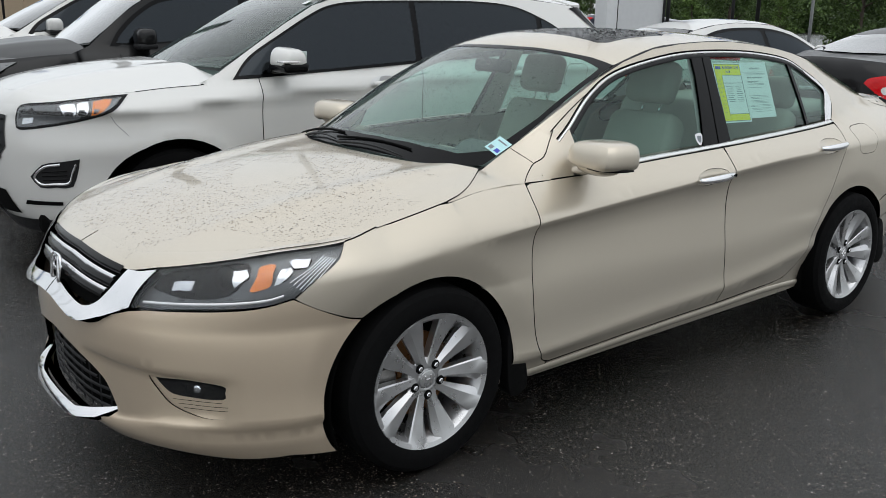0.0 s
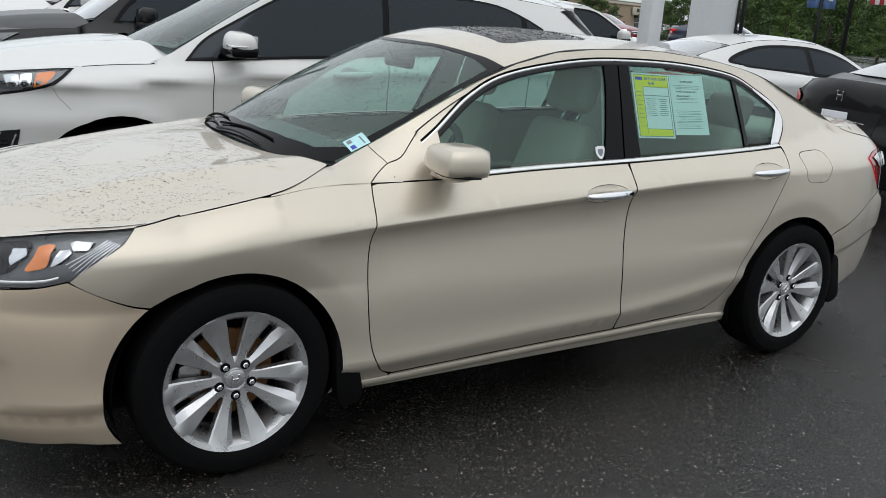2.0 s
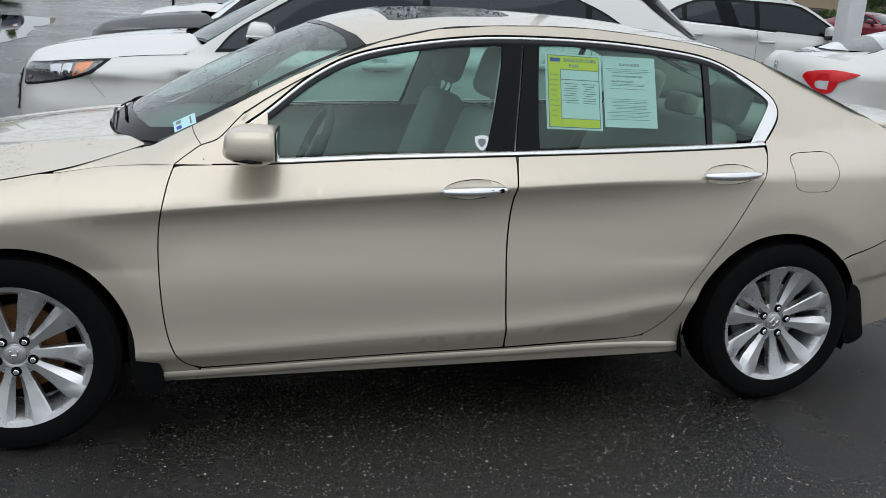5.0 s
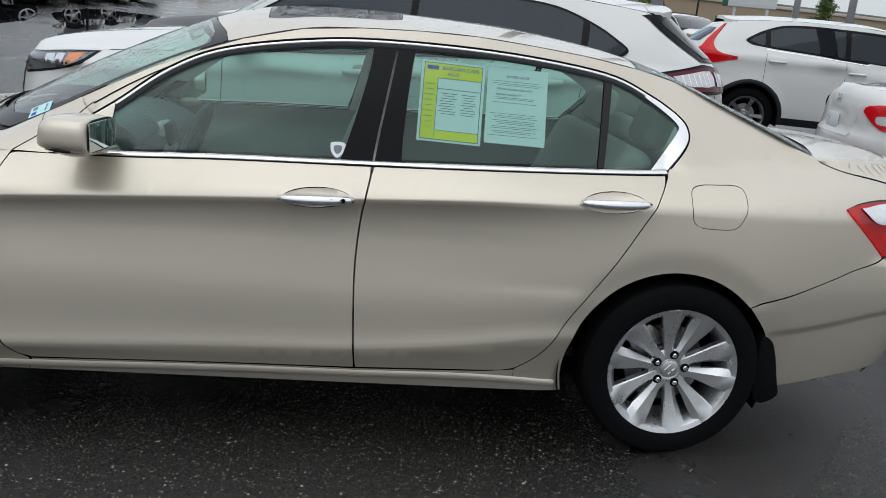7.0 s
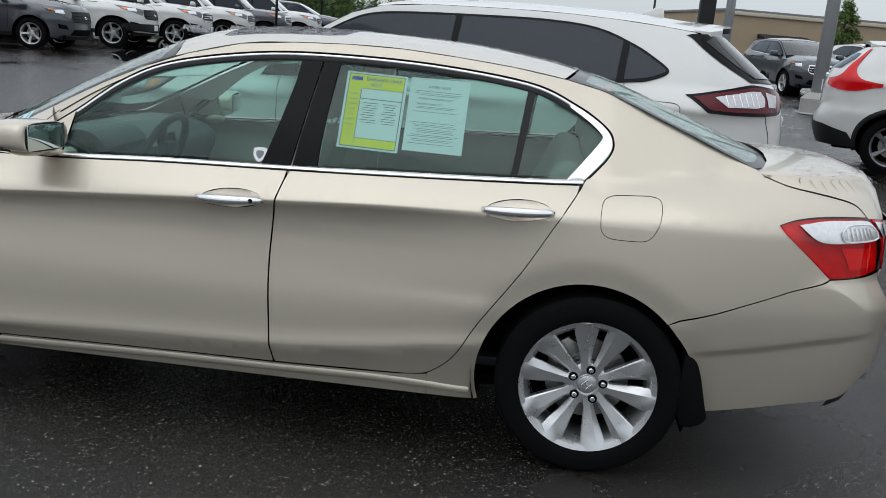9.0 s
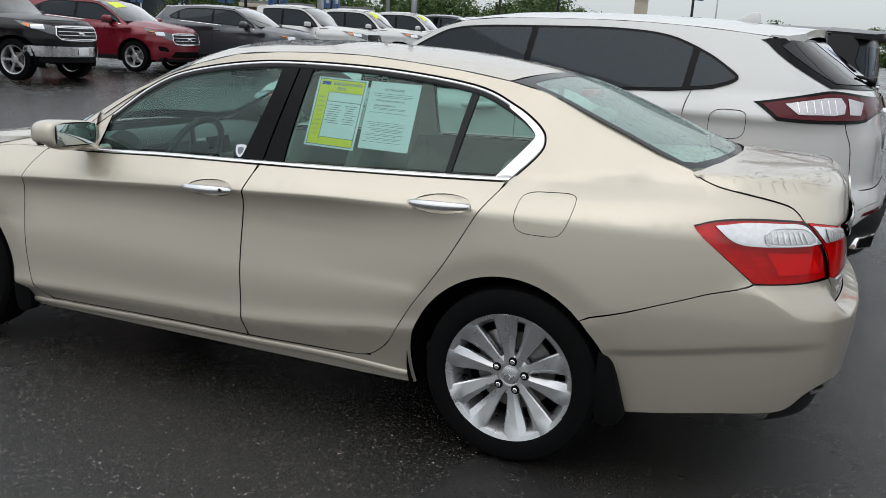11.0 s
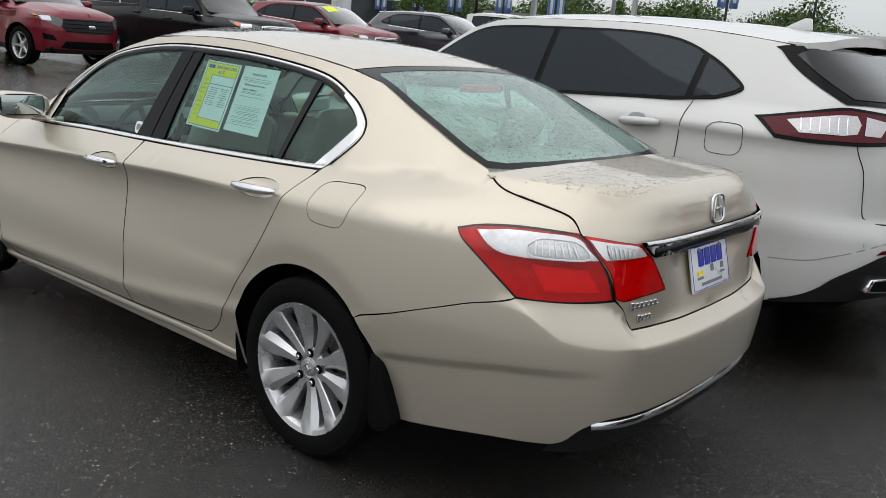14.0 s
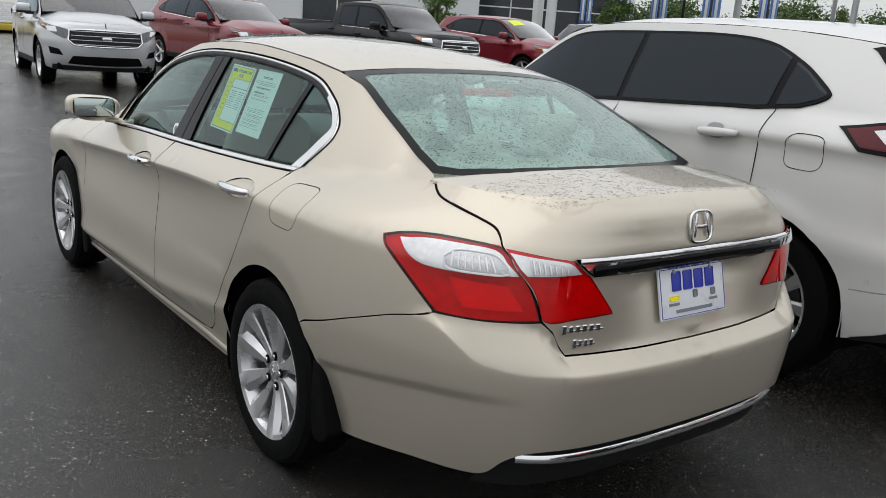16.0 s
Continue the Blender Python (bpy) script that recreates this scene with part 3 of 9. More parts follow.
def lathe(profile, n=48, bm=None, axis="y", at=(0, 0, 0)):
    """Turns (radius, along) points about an axis."""
    bm = bm or bmesh.new()
    rings = []
    for r, a in profile:
        ring = []
        for k in range(n):
            t = 2 * math.pi * k / n
            p = {"y": (r * math.cos(t), a, r * math.sin(t)), "z": (r * math.cos(t), r * math.sin(t), a), "x": (a, r * math.cos(t), r * math.sin(t))}[axis]
            ring.append(bm.verts.new(Vector(p) + Vector(at)))
        rings.append(ring)
    for i in range(len(rings) - 1):
        for k in range(n):
            bm.faces.new((rings[i][k], rings[i][(k + 1) % n], rings[i + 1][(k + 1) % n], rings[i + 1][k]))
    if profile[0][0] > 1e-3 and profile[0] == profile[-1]:
        pass
    bmesh.ops.recalc_face_normals(bm, faces=bm.faces)
    return smooth(bm, 30)


def prism(loop, depth, axis="y", bevel=0.0, bm=None, at=(0, 0, 0), turn=None):
    """A flat outline given a depth, along an axis."""
    b = bmesh.new()
    put = {"y": lambda a, c: (a, 0, c), "z": lambda a, c: (a, c, 0), "x": lambda a, c: (0, a, c)}[axis]
    f = b.faces.new([b.verts.new(put(*p)) for p in loop])
    r = bmesh.ops.extrude_face_region(b, geom=[f])
    way = {"y": (0, depth, 0), "z": (0, 0, depth), "x": (depth, 0, 0)}[axis]
    bmesh.ops.translate(b, vec=way, verts=[v for v in r["geom"] if isinstance(v, bmesh.types.BMVert)])
    bmesh.ops.recalc_face_normals(b, faces=b.faces)
    if bevel:
        bmesh.ops.bevel(b, geom=b.edges[:], offset=bevel, segments=2, profile=0.5, affect="EDGES")
    if turn is not None:
        bmesh.ops.transform(b, matrix=turn, verts=b.verts)
    bmesh.ops.translate(b, vec=at, verts=b.verts)
    smooth(b)
    return join(bm, b)


def tube(points, r, n=8, bm=None, taper=None, flat=1.0, cap=True):
    """A rod along points; flat squeezes it along its second axis."""
    bm = bm or bmesh.new()
    pts = [Vector(p) for p in points]
    rings, side = [], None
    for i, p in enumerate(pts):
        d = (pts[min(i + 1, len(pts) - 1)] - pts[max(i - 1, 0)]).normalized()
        side = (side - d * side.dot(d)).normalized() if side is not None else d.orthogonal().normalized() if abs(d.z) > 0.9 else Vector((0, 0, 1)).cross(d).normalized()
        up = d.cross(side)
        q = r * (taper[i] if taper else 1)
        rings.append([bm.verts.new(p + side * (q * math.cos(2 * math.pi * k / n)) + up * (q * flat * math.sin(2 * math.pi * k / n))) for k in range(n)])
    for a, b in zip(rings, rings[1:]):
        for k in range(n):
            bm.faces.new((a[k], a[(k + 1) % n], b[(k + 1) % n], b[k]))
    if cap:
        bm.faces.new(list(reversed(rings[0])))
        bm.faces.new(rings[-1])
    return smooth(bm, 50)


def ribbon(surf, line, width, lift=0.004, rise=0.006, skin=None, flip=False):
    """A raised strip along a line on a surface: chrome trim, seals."""
    skin = skin or Skin()
    left, right = [], []
    for i, p in enumerate(line):
        a, b = Vector(line[max(i - 1, 0)]), Vector(line[min(i + 1, len(line) - 1)])
        d = (b - a).normalized()
        m = Vector((-d.y, d.x)) * (width / 2)
        left.append(Vector(p) + m)
        right.append(Vector(p) - m)
    e = 0.004
    rows = []
    for l, r in zip(left, right):
        row = []
        for k, h in ((0, 0), (0.12, 0.8), (0.5, 1), (0.88, 0.8), (1, 0)):
            q = l.lerp(r, k)
            du, dv = surf(q.x + e, q.y) - surf(q.x - e, q.y), surf(q.x, q.y + e) - surf(q.x, q.y - e)
            nn = du.cross(dv).normalized() * (-1 if flip else 1)
            row.append((surf(q.x, q.y) + nn * (lift + rise * h), nn, l, r, k))
        rows.append(row)
    base = len(skin.v)
    for row in rows:
        side = (row[-1][0] - row[0][0]).normalized()
        for (p, nn, *_), tilt in zip(row, (-0.9, -0.5, 0, 0.5, 0.9)):
            skin.v.append(p)
            skin.n.append((nn + side * tilt).normalized())
    for i in range(len(rows) - 1):
        for k in range(4):
            f = (base + 5 * i + k, base + 5 * i + k + 1, base + 5 * i + k + 6, base + 5 * i + k + 5)
            a, b, c = (skin.v[j] for j in f[:3])
            skin.f.append(f if (b - a).cross(c - a).dot(skin.n[f[0]]) > 0 else tuple(reversed(f)))
    return skin


# ---- wheels ----
def road_wheel(parent, at, outward, r=0.327, rim=0.236, width=0.215, spokes=10, style="wide", finish=None, turn=0.0, detail=True):
    """A tyre and an alloy wheel as one part with its pieces. outward: -1 faces the left flank."""
    finish = finish or ALLOY
    h = width / 2
    o = outward
    tyre = lathe([(rim - 0.012, -h * 0.8), (rim + 0.012, -h * 0.96), (r - 0.05, -h), (r - 0.02, -h * 0.93), (r - 0.004, -h * 0.76), (r, -h * 0.45), (r, h * 0.45), (r - 0.004, h * 0.76), (r - 0.02, h * 0.93), (r - 0.05, h), (rim + 0.040, h * 0.995), (rim + 0.036, h * 1.012), (rim + 0.031, h * 0.992), (rim + 0.012, h * 0.96), (rim - 0.012, h * 0.8), (rim - 0.012, -h * 0.8)], 64)
    wheel = part("wheel", tyre, RUBBER, parent, "black tyre on a silver alloy wheel" if finish is ALLOY else "black tyre on an alloy wheel", pose(*at, 0, turn, 0))
    wheel.name = "wheel"
    f = o * h * 0.90
    hoop = lathe([(rim - 0.006, -o * h * 0.8), (rim - 0.02, -o * h * 0.7), (rim - 0.034, 0), (rim - 0.026, f * 0.75), (rim - 0.012, f * 0.98), (rim + 0.004, f * 1.04), (rim + 0.006, f * 0.99), (rim - 0.004, f * 0.9)], 64)
    part("rim", hoop, finish, wheel)
    face = bmesh.new()
    for k in range(spokes):
        a = 2 * math.pi * k / spokes
        b = bmesh.new()
        if style == "wide":
            sets = ((0.045, 0.020, 0.70), (0.085, 0.0185, 0.71), (0.13, 0.026, 0.79), (0.175, 0.036, 0.90), (rim - 0.012, 0.045, 1.01), (rim + 0.001, 0.046, 1.055))
        elif style == "pair":
            sets = ((0.05, 0.02, 0.62), (0.12, 0.018, 0.66), (rim - 0.016, 0.022, 0.86))
        else:
            sets = ((0.05, 0.025, 0.62), (0.12, 0.022, 0.70), (rim - 0.016, 0.034, 0.88))
        rows = []
        for q, (d, w, y) in enumerate(sets):
            hand = 1 if k % 2 else -1
            skew = hand * 0.012 * (d / rim) ** 2 if style == "wide" else 0
            ridge, fall = (0.35, (0.16 if q < 4 else 0.045) * min(1.0, d / 0.15)) if style == "wide" else (0.6, 0.05)
            cut = [(-w + 0.004, y - 0.42), (-w, y - 0.05 - fall), (-w * ridge, y), (w * 0.86, y - 0.03), (w, y - 0.07), (w - 0.004, y - 0.42)]
            if hand > 0:
                cut = [(-a_, b_) for a_, b_ in reversed(cut)]
            rows.append([b.verts.new((d, f * b_, a_ + skew)) for a_, b_ in cut])
        for u, v in zip(rows, rows[1:]):
            for i in range(6):
                b.faces.new((u[i], u[(i + 1) % 6], v[(i + 1) % 6], v[i]))
        b.faces.new(rows[-1])
        bmesh.ops.recalc_face_normals(b, faces=b.faces)
        bmesh.ops.rotate(b, cent=(0, 0, 0), matrix=Matrix.Rotation(-a, 3, "Y"), verts=b.verts)
        smooth(b, 28)
        if detail:
            part("spoke", b, finish, wheel)
        else:
            join(face, b)
    if detail:
        face.free()
    else:
        part("spokes", face, finish, wheel)
    part("hub", lathe([(0.0, f * 0.66), (0.028, f * 0.66), (0.034, f * 0.63), (0.040, f * 0.66), (0.062, f * 0.645), (0.075, f * 0.56), (0.075, f * 0.2)], 40), finish, wheel)
    if detail:
        cap = lathe([(0.0, f * 0.73), (0.026, f * 0.725), (0.032, f * 0.70), (0.033, f * 0.62)], 32)
        cap_ob = part("centre_cap", cap, finish, wheel)
        mark = bmesh.new()
        for x in (-0.011, 0.011):
            box((0.006, 0.004, 0.032), (x, f * 0.735, 0), 0.001, 1, mark)
        box((0.022, 0.004, 0.006), (0, f * 0.735, 0), 0.001, 1, mark)
        part("emblem", mark, CHROME, cap_ob)
        for k in range(5):
            a = 2 * math.pi * (k + 0.75) / 5
            c = (0.056 * math.cos(a), 0, 0.056 * math.sin(a))
            # black disc on the hub paints the shade of a lug recess
            part("lug_shade", lathe([(0.0, f * 0.722), (0.0155, f * 0.722), (0.0165, f * 0.70)], 20, None, "y", c), LINER, wheel)
            nut = lathe([(0.0, f * 0.80), (0.007, f * 0.795), (0.0095, f * 0.77), (0.0095, f * 0.70)], 6, None, "y", c)
            part("lug_nut", nut, CHROME, wheel, "steel lug nut on a dark disc of painted shade")
        a = radians(-38)
        part("valve", tube([(0.20 * math.cos(a), f * 0.55, 0.20 * math.sin(a)), (0.19 * math.cos(a), f * 0.80, 0.19 * math.sin(a))], 0.005), PLASTIC, wheel)
    part("brake_disc", lathe([(0.02, f * 0.05), (0.085, f * 0.08), (0.085, -f * 0.02), (0.148, -f * 0.02), (0.148, -f * 0.16), (0.02, -f * 0.16)], 48), RUST if detail and at[0] == 0 else STEEL, wheel, "rusty brake disc" if detail and at[0] == 0 else "")
    if detail:
        cal = prism([(-0.165, -0.05), (-0.10, -0.07), (-0.09, 0.0), (-0.10, 0.07), (-0.165, 0.05), (-0.175, 0.0)], f * 0.3, "y", 0.008)
        part("brake_caliper", cal, STEEL, wheel, m=pose(0, -f * 0.1, 0))
    # added black disc stands in for the shade behind the spokes
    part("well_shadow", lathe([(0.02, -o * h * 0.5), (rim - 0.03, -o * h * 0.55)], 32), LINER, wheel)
    return wheel


# ---- the champagne saloon ----
def saloon():
    C = Sedan()
    car = thing("sedan", "rain-wet champagne gold four-door sedan parked on wet asphalt", "car", group="parked cars")
    side = C.side
    right = lambda a, b: (lambda p: Vector((p.x, -p.y, p.z)))(side(a, b))
    hood = lambda x, y: Vector((x, y, C.hood(x, y)))
    deck = lambda x, y: Vector((x, y, C.deck(x, y)))
    roof = lambda x, y: Vector((x, y, C.roof(x, y)))
    END, TAIL = C.F0 - C.ARC * math.pi / 2, C.R0 + C.ARC * math.pi / 2
    G = 0.0022

    def twin(name, skin, material, label=""):
        """The same panel on the left and on the right flank."""
        a = part(name, skin, material, car, label)
        b = part(name, skin.other(), material, car, label)
        return a, b

    # outlines over (along, up)
    edge = C.lip
    rim_z = lambda s_: meet(side, C.deck, s_, 1.06) if s_ > 3.43 else C.crest(s_) - 0.0005
    lamp = [(-1.062, 0.70), (-1.040, edge(-1.04) - 0.004)] + [(s_, edge(s_) - 0.003) for s_ in (-1.0, -0.934, -0.85, -0.77, -0.688, -0.6, -0.5, -0.4)] + bow([(-0.313, edge(-0.313) - 0.003), (-0.345, 0.803), (-0.428, 0.752), (-0.481, 0.700), (-0.606, 0.674), (-0.838, 0.660), (-1.045, 0.645), (-1.068, 0.70)], 4)[:-1]
    door_front = bow([(0.575, 0.252), (0.52, 0.279), (0.475, 0.361), (0.453, 0.513), (0.45, 0.716), (0.477, 0.863), (0.505, 0.938)], 5)
    split = bow([(1.645, 0.268), (1.634, 0.38), (1.622, 0.632), (1.633, 0.827), (1.660, 0.972)], 5)
    door_rear = bow([(2.10, 0.283), (2.169, 0.288), (2.226, 0.309), (2.299, 0.378), (2.378, 0.516), (2.509, 0.711), (2.616, 0.899), (2.685, 1.005)], 5)
    dlo_top = bow([(0.60, 0.948), (0.70, 1.030), (0.805, 1.103), (0.965, 1.223), (1.145, 1.303), (1.444, 1.358), (1.723, 1.376), (2.11, 1.369), (2.466, 1.331), (2.639, 1.268), (2.745, 1.205), (2.778, 1.16), (2.768, 1.11), (2.690, 1.018)], 6)
    arch_f = arc(0.0, 0.322, 0.366, 206, -20, 40)
    arch_r = arc(2.752, 0.322, 0.374, 197, -20, 40)

    # front bumper, its openings, fog lamps, grille and headlights
    bumper = bow([(END, 0.197), (-1.30, 0.193), (-0.94, 0.20), (-0.666, 0.178), (-0.42, 0.185)], 4)[:-1] + [p for p in arch_f if p[0] < 0 and p[1] < 0.598] + [(-0.2365, 0.600)]
    bumper += bow([(-0.28, 0.612), (-0.40, 0.663), (-0.478, 0.696)], 3)[:-1] + bow([(-0.485, 0.698), (-0.606, 0.673), (-0.838, 0.659), (-1.045, 0.644)], 4)[:-1] + bow([(-1.06, 0.635), (-1.16, 0.604), (-1.241, 0.579), (-1.33, 0.585), (-1.414, 0.595), (END, 0.597)], 4)
    mouth = [(END - 0.02, 0.470)] + bow([(END + 0.02, 0.468), (-1.30, 0.445), (-1.19, 0.385), (-1.14, 0.315), (-1.13, 0.285)], 4) + bow([(-1.16, 0.262), (-1.26, 0.240), (END - 0.02, 0.232)], 4)
    fog = bow([(-0.975, 0.441), (-0.83, 0.450), (-0.70, 0.441), (-0.682, 0.425)], 3) + bow([(-0.677, 0.385), (-0.690, 0.338), (-0.715, 0.325), (-0.80, 0.330), (-0.89, 0.358), (-0.94, 0.40), (-0.97, 0.43)], 3)
    fb = Skin().patch(side, bumper, 0.026, G, 0.02, [mouth, fog], rows=[lambda a: C.shelf_z(a) + 0.003, lambda a: C.shelf_z(a) - 0.011, lambda a: C.shelf_z(a) - 0.025, lambda a: C.spoiler_z(a) - 0.003, lambda a: C.spoiler_z(a) + 0.017, lambda a: C.spoiler_z(a) + 0.038], e=0.012)
    part("front_bumper", fb.mirror(), BUMPER_PAINT, car, "front bumper in a warmer gold paint")
    deep = lambda d: (lambda a, b: side(a, b) + Vector((d * clamp((-0.6 - a) / 0.4, 0, 1) + 0.01, d * 0.6, 0)))
    part("lower_grille", Skin().patch(deep(0.05), [(END, 0.49), (-1.28, 0.46), (-1.10, 0.31), (-1.12, 0.25), (END, 0.22)], 0.04, 0, 0).mirror(), LINER, car)
    mesh_bars = Skin()
    for k in range(7):
        z = 0.262 + k * 0.030
        ribbon(deep(0.03), [(END + 0.002 + i * 0.06, z) for i in range(1 + int(clamp((0.47 - z) * 1.9, 0.06, 0.32) / 0.06))], 0.010, 0.0, 0.006, mesh_bars)
    for k in range(6):
        ribbon(deep(0.03), [(END + 0.03 + k * 0.055, 0.24), (END + 0.03 + k * 0.055, 0.46 - max(0, k - 2) * 0.04)], 0.006, 0.0, 0.004, mesh_bars)
    part("grille_mesh", mesh_bars.mirror(), PLASTIC, car)
    shelf = lambda a, b: side(a, b) + Vector((-0.062 + (b - 0.21) * 1.25, -0.012 * clamp((a + 1.35) / 0.2, 0, 1), 0))
    lip = Skin().patch(shelf, [(END, 0.216), (-1.33, 0.219), (-1.22, 0.250), (-1.14, 0.298), (-1.108, 0.320), (-1.122, 0.327), (-1.19, 0.281), (-1.33, 0.247), (END, 0.246)], 0.025, 0, 0.02)
    part("lower_chrome_lip", lip.mirror(), CHROME, car, "chrome strip below the lower grille")
    for sgn in (0, 1):
        pick = lambda sk: sk.other() if sgn else sk
        dish = lambda a, b: side(a, b) + Vector((0.004, 0.003, 0))
        glass_ = bow([(-0.95, 0.437), (-0.83, 0.441), (-0.70, 0.432), (-0.692, 0.41), (-0.70, 0.388), (-0.80, 0.386), (-0.885, 0.392), (-0.925, 0.415), (-0.95, 0.437)], 3)[:-1]
        bezel = part("fog_lamp", pick(Skin().patch(dish, shrink(fog, -0.012), 0.03, 0, 0.0, [glass_])), BUMPER_PAINT, car, "fog lamp in a rounded champagne recess")
        part("socket", pick(Skin().patch(lambda a, b: side(a, b) + Vector((0.008, 0.006, 0)), glass_, 0.02, 0, 0.02, lift=0.002)), TRIM_BLACK, bezel)
        c = side(-0.80, 0.413) + Vector((0.010, 0.0, 0))
        c.y *= -1 if sgn else 1
        bulb = lathe([(0.0, -0.010), (0.016, -0.008), (0.024, 0.0), (0.026, 0.012)], 24, None, "x")
        part("bulb", bulb, REFLECTOR, bezel, "clear fog lamp", Matrix.Translation(c) @ Matrix.Rotation(radians(-48 if sgn else 48), 4, "Z") @ Matrix.Scale(0.55, 4))
        part("lens", pick(Skin().patch(side, glass_, 0.03, 0.004, 0.004, lift=-0.001)), GLASS_CLEAR, bezel)
        for k, z in enumerate((0.376, 0.363, 0.351)):
            st = ribbon(dish, [(-0.885 + 0.02 * k + 0.045 * i, z) for i in range(5)], 0.0016, 0.0, 0.001)
            part("louvre", pick(st), LINER, bezel)
    surround = bow([(-1.034, 0.757), (-1.055, 0.69), (-1.058, 0.648)], 3) + bow([(-1.15, 0.606), (-1.241, 0.577), (-1.33, 0.584), (-1.414, 0.594), (END, 0.596)], 4) + bow([(END, 0.640), (-1.42, 0.634), (-1.33, 0.622), (-1.25, 0.617), (-1.205, 0.638), (-1.168, 0.69), (-1.150, 0.742)], 4) + [(-1.10, 0.744)]
    part("grille_surround", Skin().patch(lambda a, b: side(a, b) + Vector((-0.006 - 0.55 * clamp(0.640 - b, 0, 0.06) * clamp((-1.08 - a) / 0.1, 0, 1), -0.004, 0)), surround, 0.02, 0, 0.03, e=0.018).mirror(), CHROME, car, "broad chrome grille surround")
    back = lambda a, b: side(a, b) + Vector((0.035, 0.0, 0))
    grille = part("grille", Skin().patch(back, [(END, 0.60), (-1.22, 0.60), (-1.15, 0.65), (-1.15, 0.745), (END, 0.765)], 0.05, 0, 0).mirror(), LINER, car, "black grille with chrome bars")
    for z, s1 in ((0.716, -1.19), (0.678, -1.20)):
        part("grille_bar", ribbon(lambda a, b: side(a, b) + Vector((0.010, 0, 0)), [(END + (s1 - END) * i / 6, z - 0.010 * i / 6) for i in range(7)], 0.012, 0, 0.010).mirror(), CHROME, grille)
    for z, s1 in ((0.738, -1.18), (0.697, -1.19), (0.660, -1.21)):
        part("grille_slat", ribbon(lambda a, b: side(a, b) + Vector((0.012, 0, 0)), [(END + (s1 - END) * i / 6, z - 0.008 * i / 6) for i in range(7)], 0.022, 0, 0.010).mirror(), TRIM_BLACK, grille)
    emblem = bmesh.new()
    box((0.012, 0.012, 0.082), (0, -0.030, 0), 0.003, 2, emblem, Matrix.Rotation(radians(-9), 4, "X"))
    box((0.012, 0.012, 0.082), (0, 0.030, 0), 0.003, 2, emblem, Matrix.Rotation(radians(9), 4, "X"))
    box((0.012, 0.056, 0.012), (0, 0, 0), 0.003, 2, emblem)
    loop_ = [(0.052 * math.copysign(abs(math.cos(t)) ** 0.6, math.cos(t)), 0.048 * math.copysign(abs(math.sin(t)) ** 0.6, math.sin(t))) for t in [2 * math.pi * i / 28 for i in range(29)]]
    tube([(0.0, a, b) for a, b in loop_], 0.005, 6, emblem, cap=False)
    part("front_emblem", emblem, CHROME, car, m=pose(-0.925, 0, 0.672, 0, 8, 0))
    for sgn in (0, 1):
        pick = lambda sk: sk.other() if sgn else sk
        inner = lambda a, b: side(a, b) + Vector((0.032, 0.022, -0.002))
        housing = part("headlight", pick(Skin().patch(inner, lamp, 0.03, -0.002, -0.010)), LAMP_DARK, car, "clear headlight with amber turn signal")
        part("lens", pick(Skin().patch(side, lamp, 0.03, 0.003, 0.01, lift=0.002)), GLASS_CLEAR, housing)
        mid_ = lambda a, b: side(a, b) + Vector((0.016 + 0.004 * math.sin(62 * a) + 0.003 * math.sin(95 * b + 30 * a), 0.011, 0.002 * math.sin(80 * a)))
        part("amber_signal", pick(Skin().patch(mid_, bow([(-0.655, 0.722), (-0.628, 0.719), (-0.597, 0.730), (-0.600, 0.768), (-0.606, 0.788), (-0.655, 0.785), (-0.660, 0.758), (-0.655, 0.722)], 3)[:-1], 0.02, 0, 0.02)), AMBER, housing)
        for lp in ([(-0.936, 0.704), (-0.941, 0.730), (-0.875, 0.740), (-0.856, 0.712)], [(-0.757, 0.771), (-0.709, 0.777), (-0.688, 0.756), (-0.712, 0.727)], [(-0.587, 0.732), (-0.537, 0.751), (-0.526, 0.771), (-0.543, 0.783), (-0.582, 0.779)], [(-0.560, 0.797), (-0.522, 0.802), (-0.468, 0.803), (-0.480, 0.782), (-0.527, 0.777)]):
            part("reflector", pick(Skin().patch(mid_, shrink(lp, 0.001), 0.02, 0, 0.02)), REFLECTOR, housing)
        dark = lambda a, b: side(a, b) + Vector((0.024, 0.016, 0))
        part("bezel", pick(Skin().patch(dark, bow([(-1.02, 0.700), (-1.0, 0.745), (-0.86, 0.772), (-0.72, 0.788), (-0.70, 0.76), (-0.73, 0.70), (-0.88, 0.685), (-1.02, 0.700)], 3)[:-1], 0.03, 0, 0.02)), TRIM_BLACK, housing)
        ball = bmesh.new()
        bmesh.ops.create_uvsphere(ball, u_segments=28, v_segments=16, radius=0.043)
        c = side(-0.776, 0.738) + Vector((0.048, 0.028, 0))
        c.y *= -1 if sgn else 1
        part("projector", smooth(ball, 80), TRIM_BLACK, housing, "dark projector lens", Matrix.Translation(c))
        strip, guide = Skin(), Skin()
        even = lambda a, b: side(a, b) + Vector((0.014, 0.010, 0))
        ribbon(even, bow([(-1.02, 0.662), (-0.852, 0.673), (-0.698, 0.682), (-0.584, 0.692), (-0.53, 0.705)], 5), 0.009, 0.003, 0.003, strip)
        part("light_strip", pick(strip), CLEAR_RED, housing)
        for k in range(6):
            ribbon(mid_, [(-0.520 + 0.011 * k, 0.742 - 0.0068 * k), (-0.470 + 0.0095 * k, 0.776 - 0.004 * k), (-0.420 + 0.008 * k, 0.806 - 0.0027 * k)], 0.0035, 0.002, 0.003, guide)
        part("light_guide", pick(guide), REFLECTOR, housing)

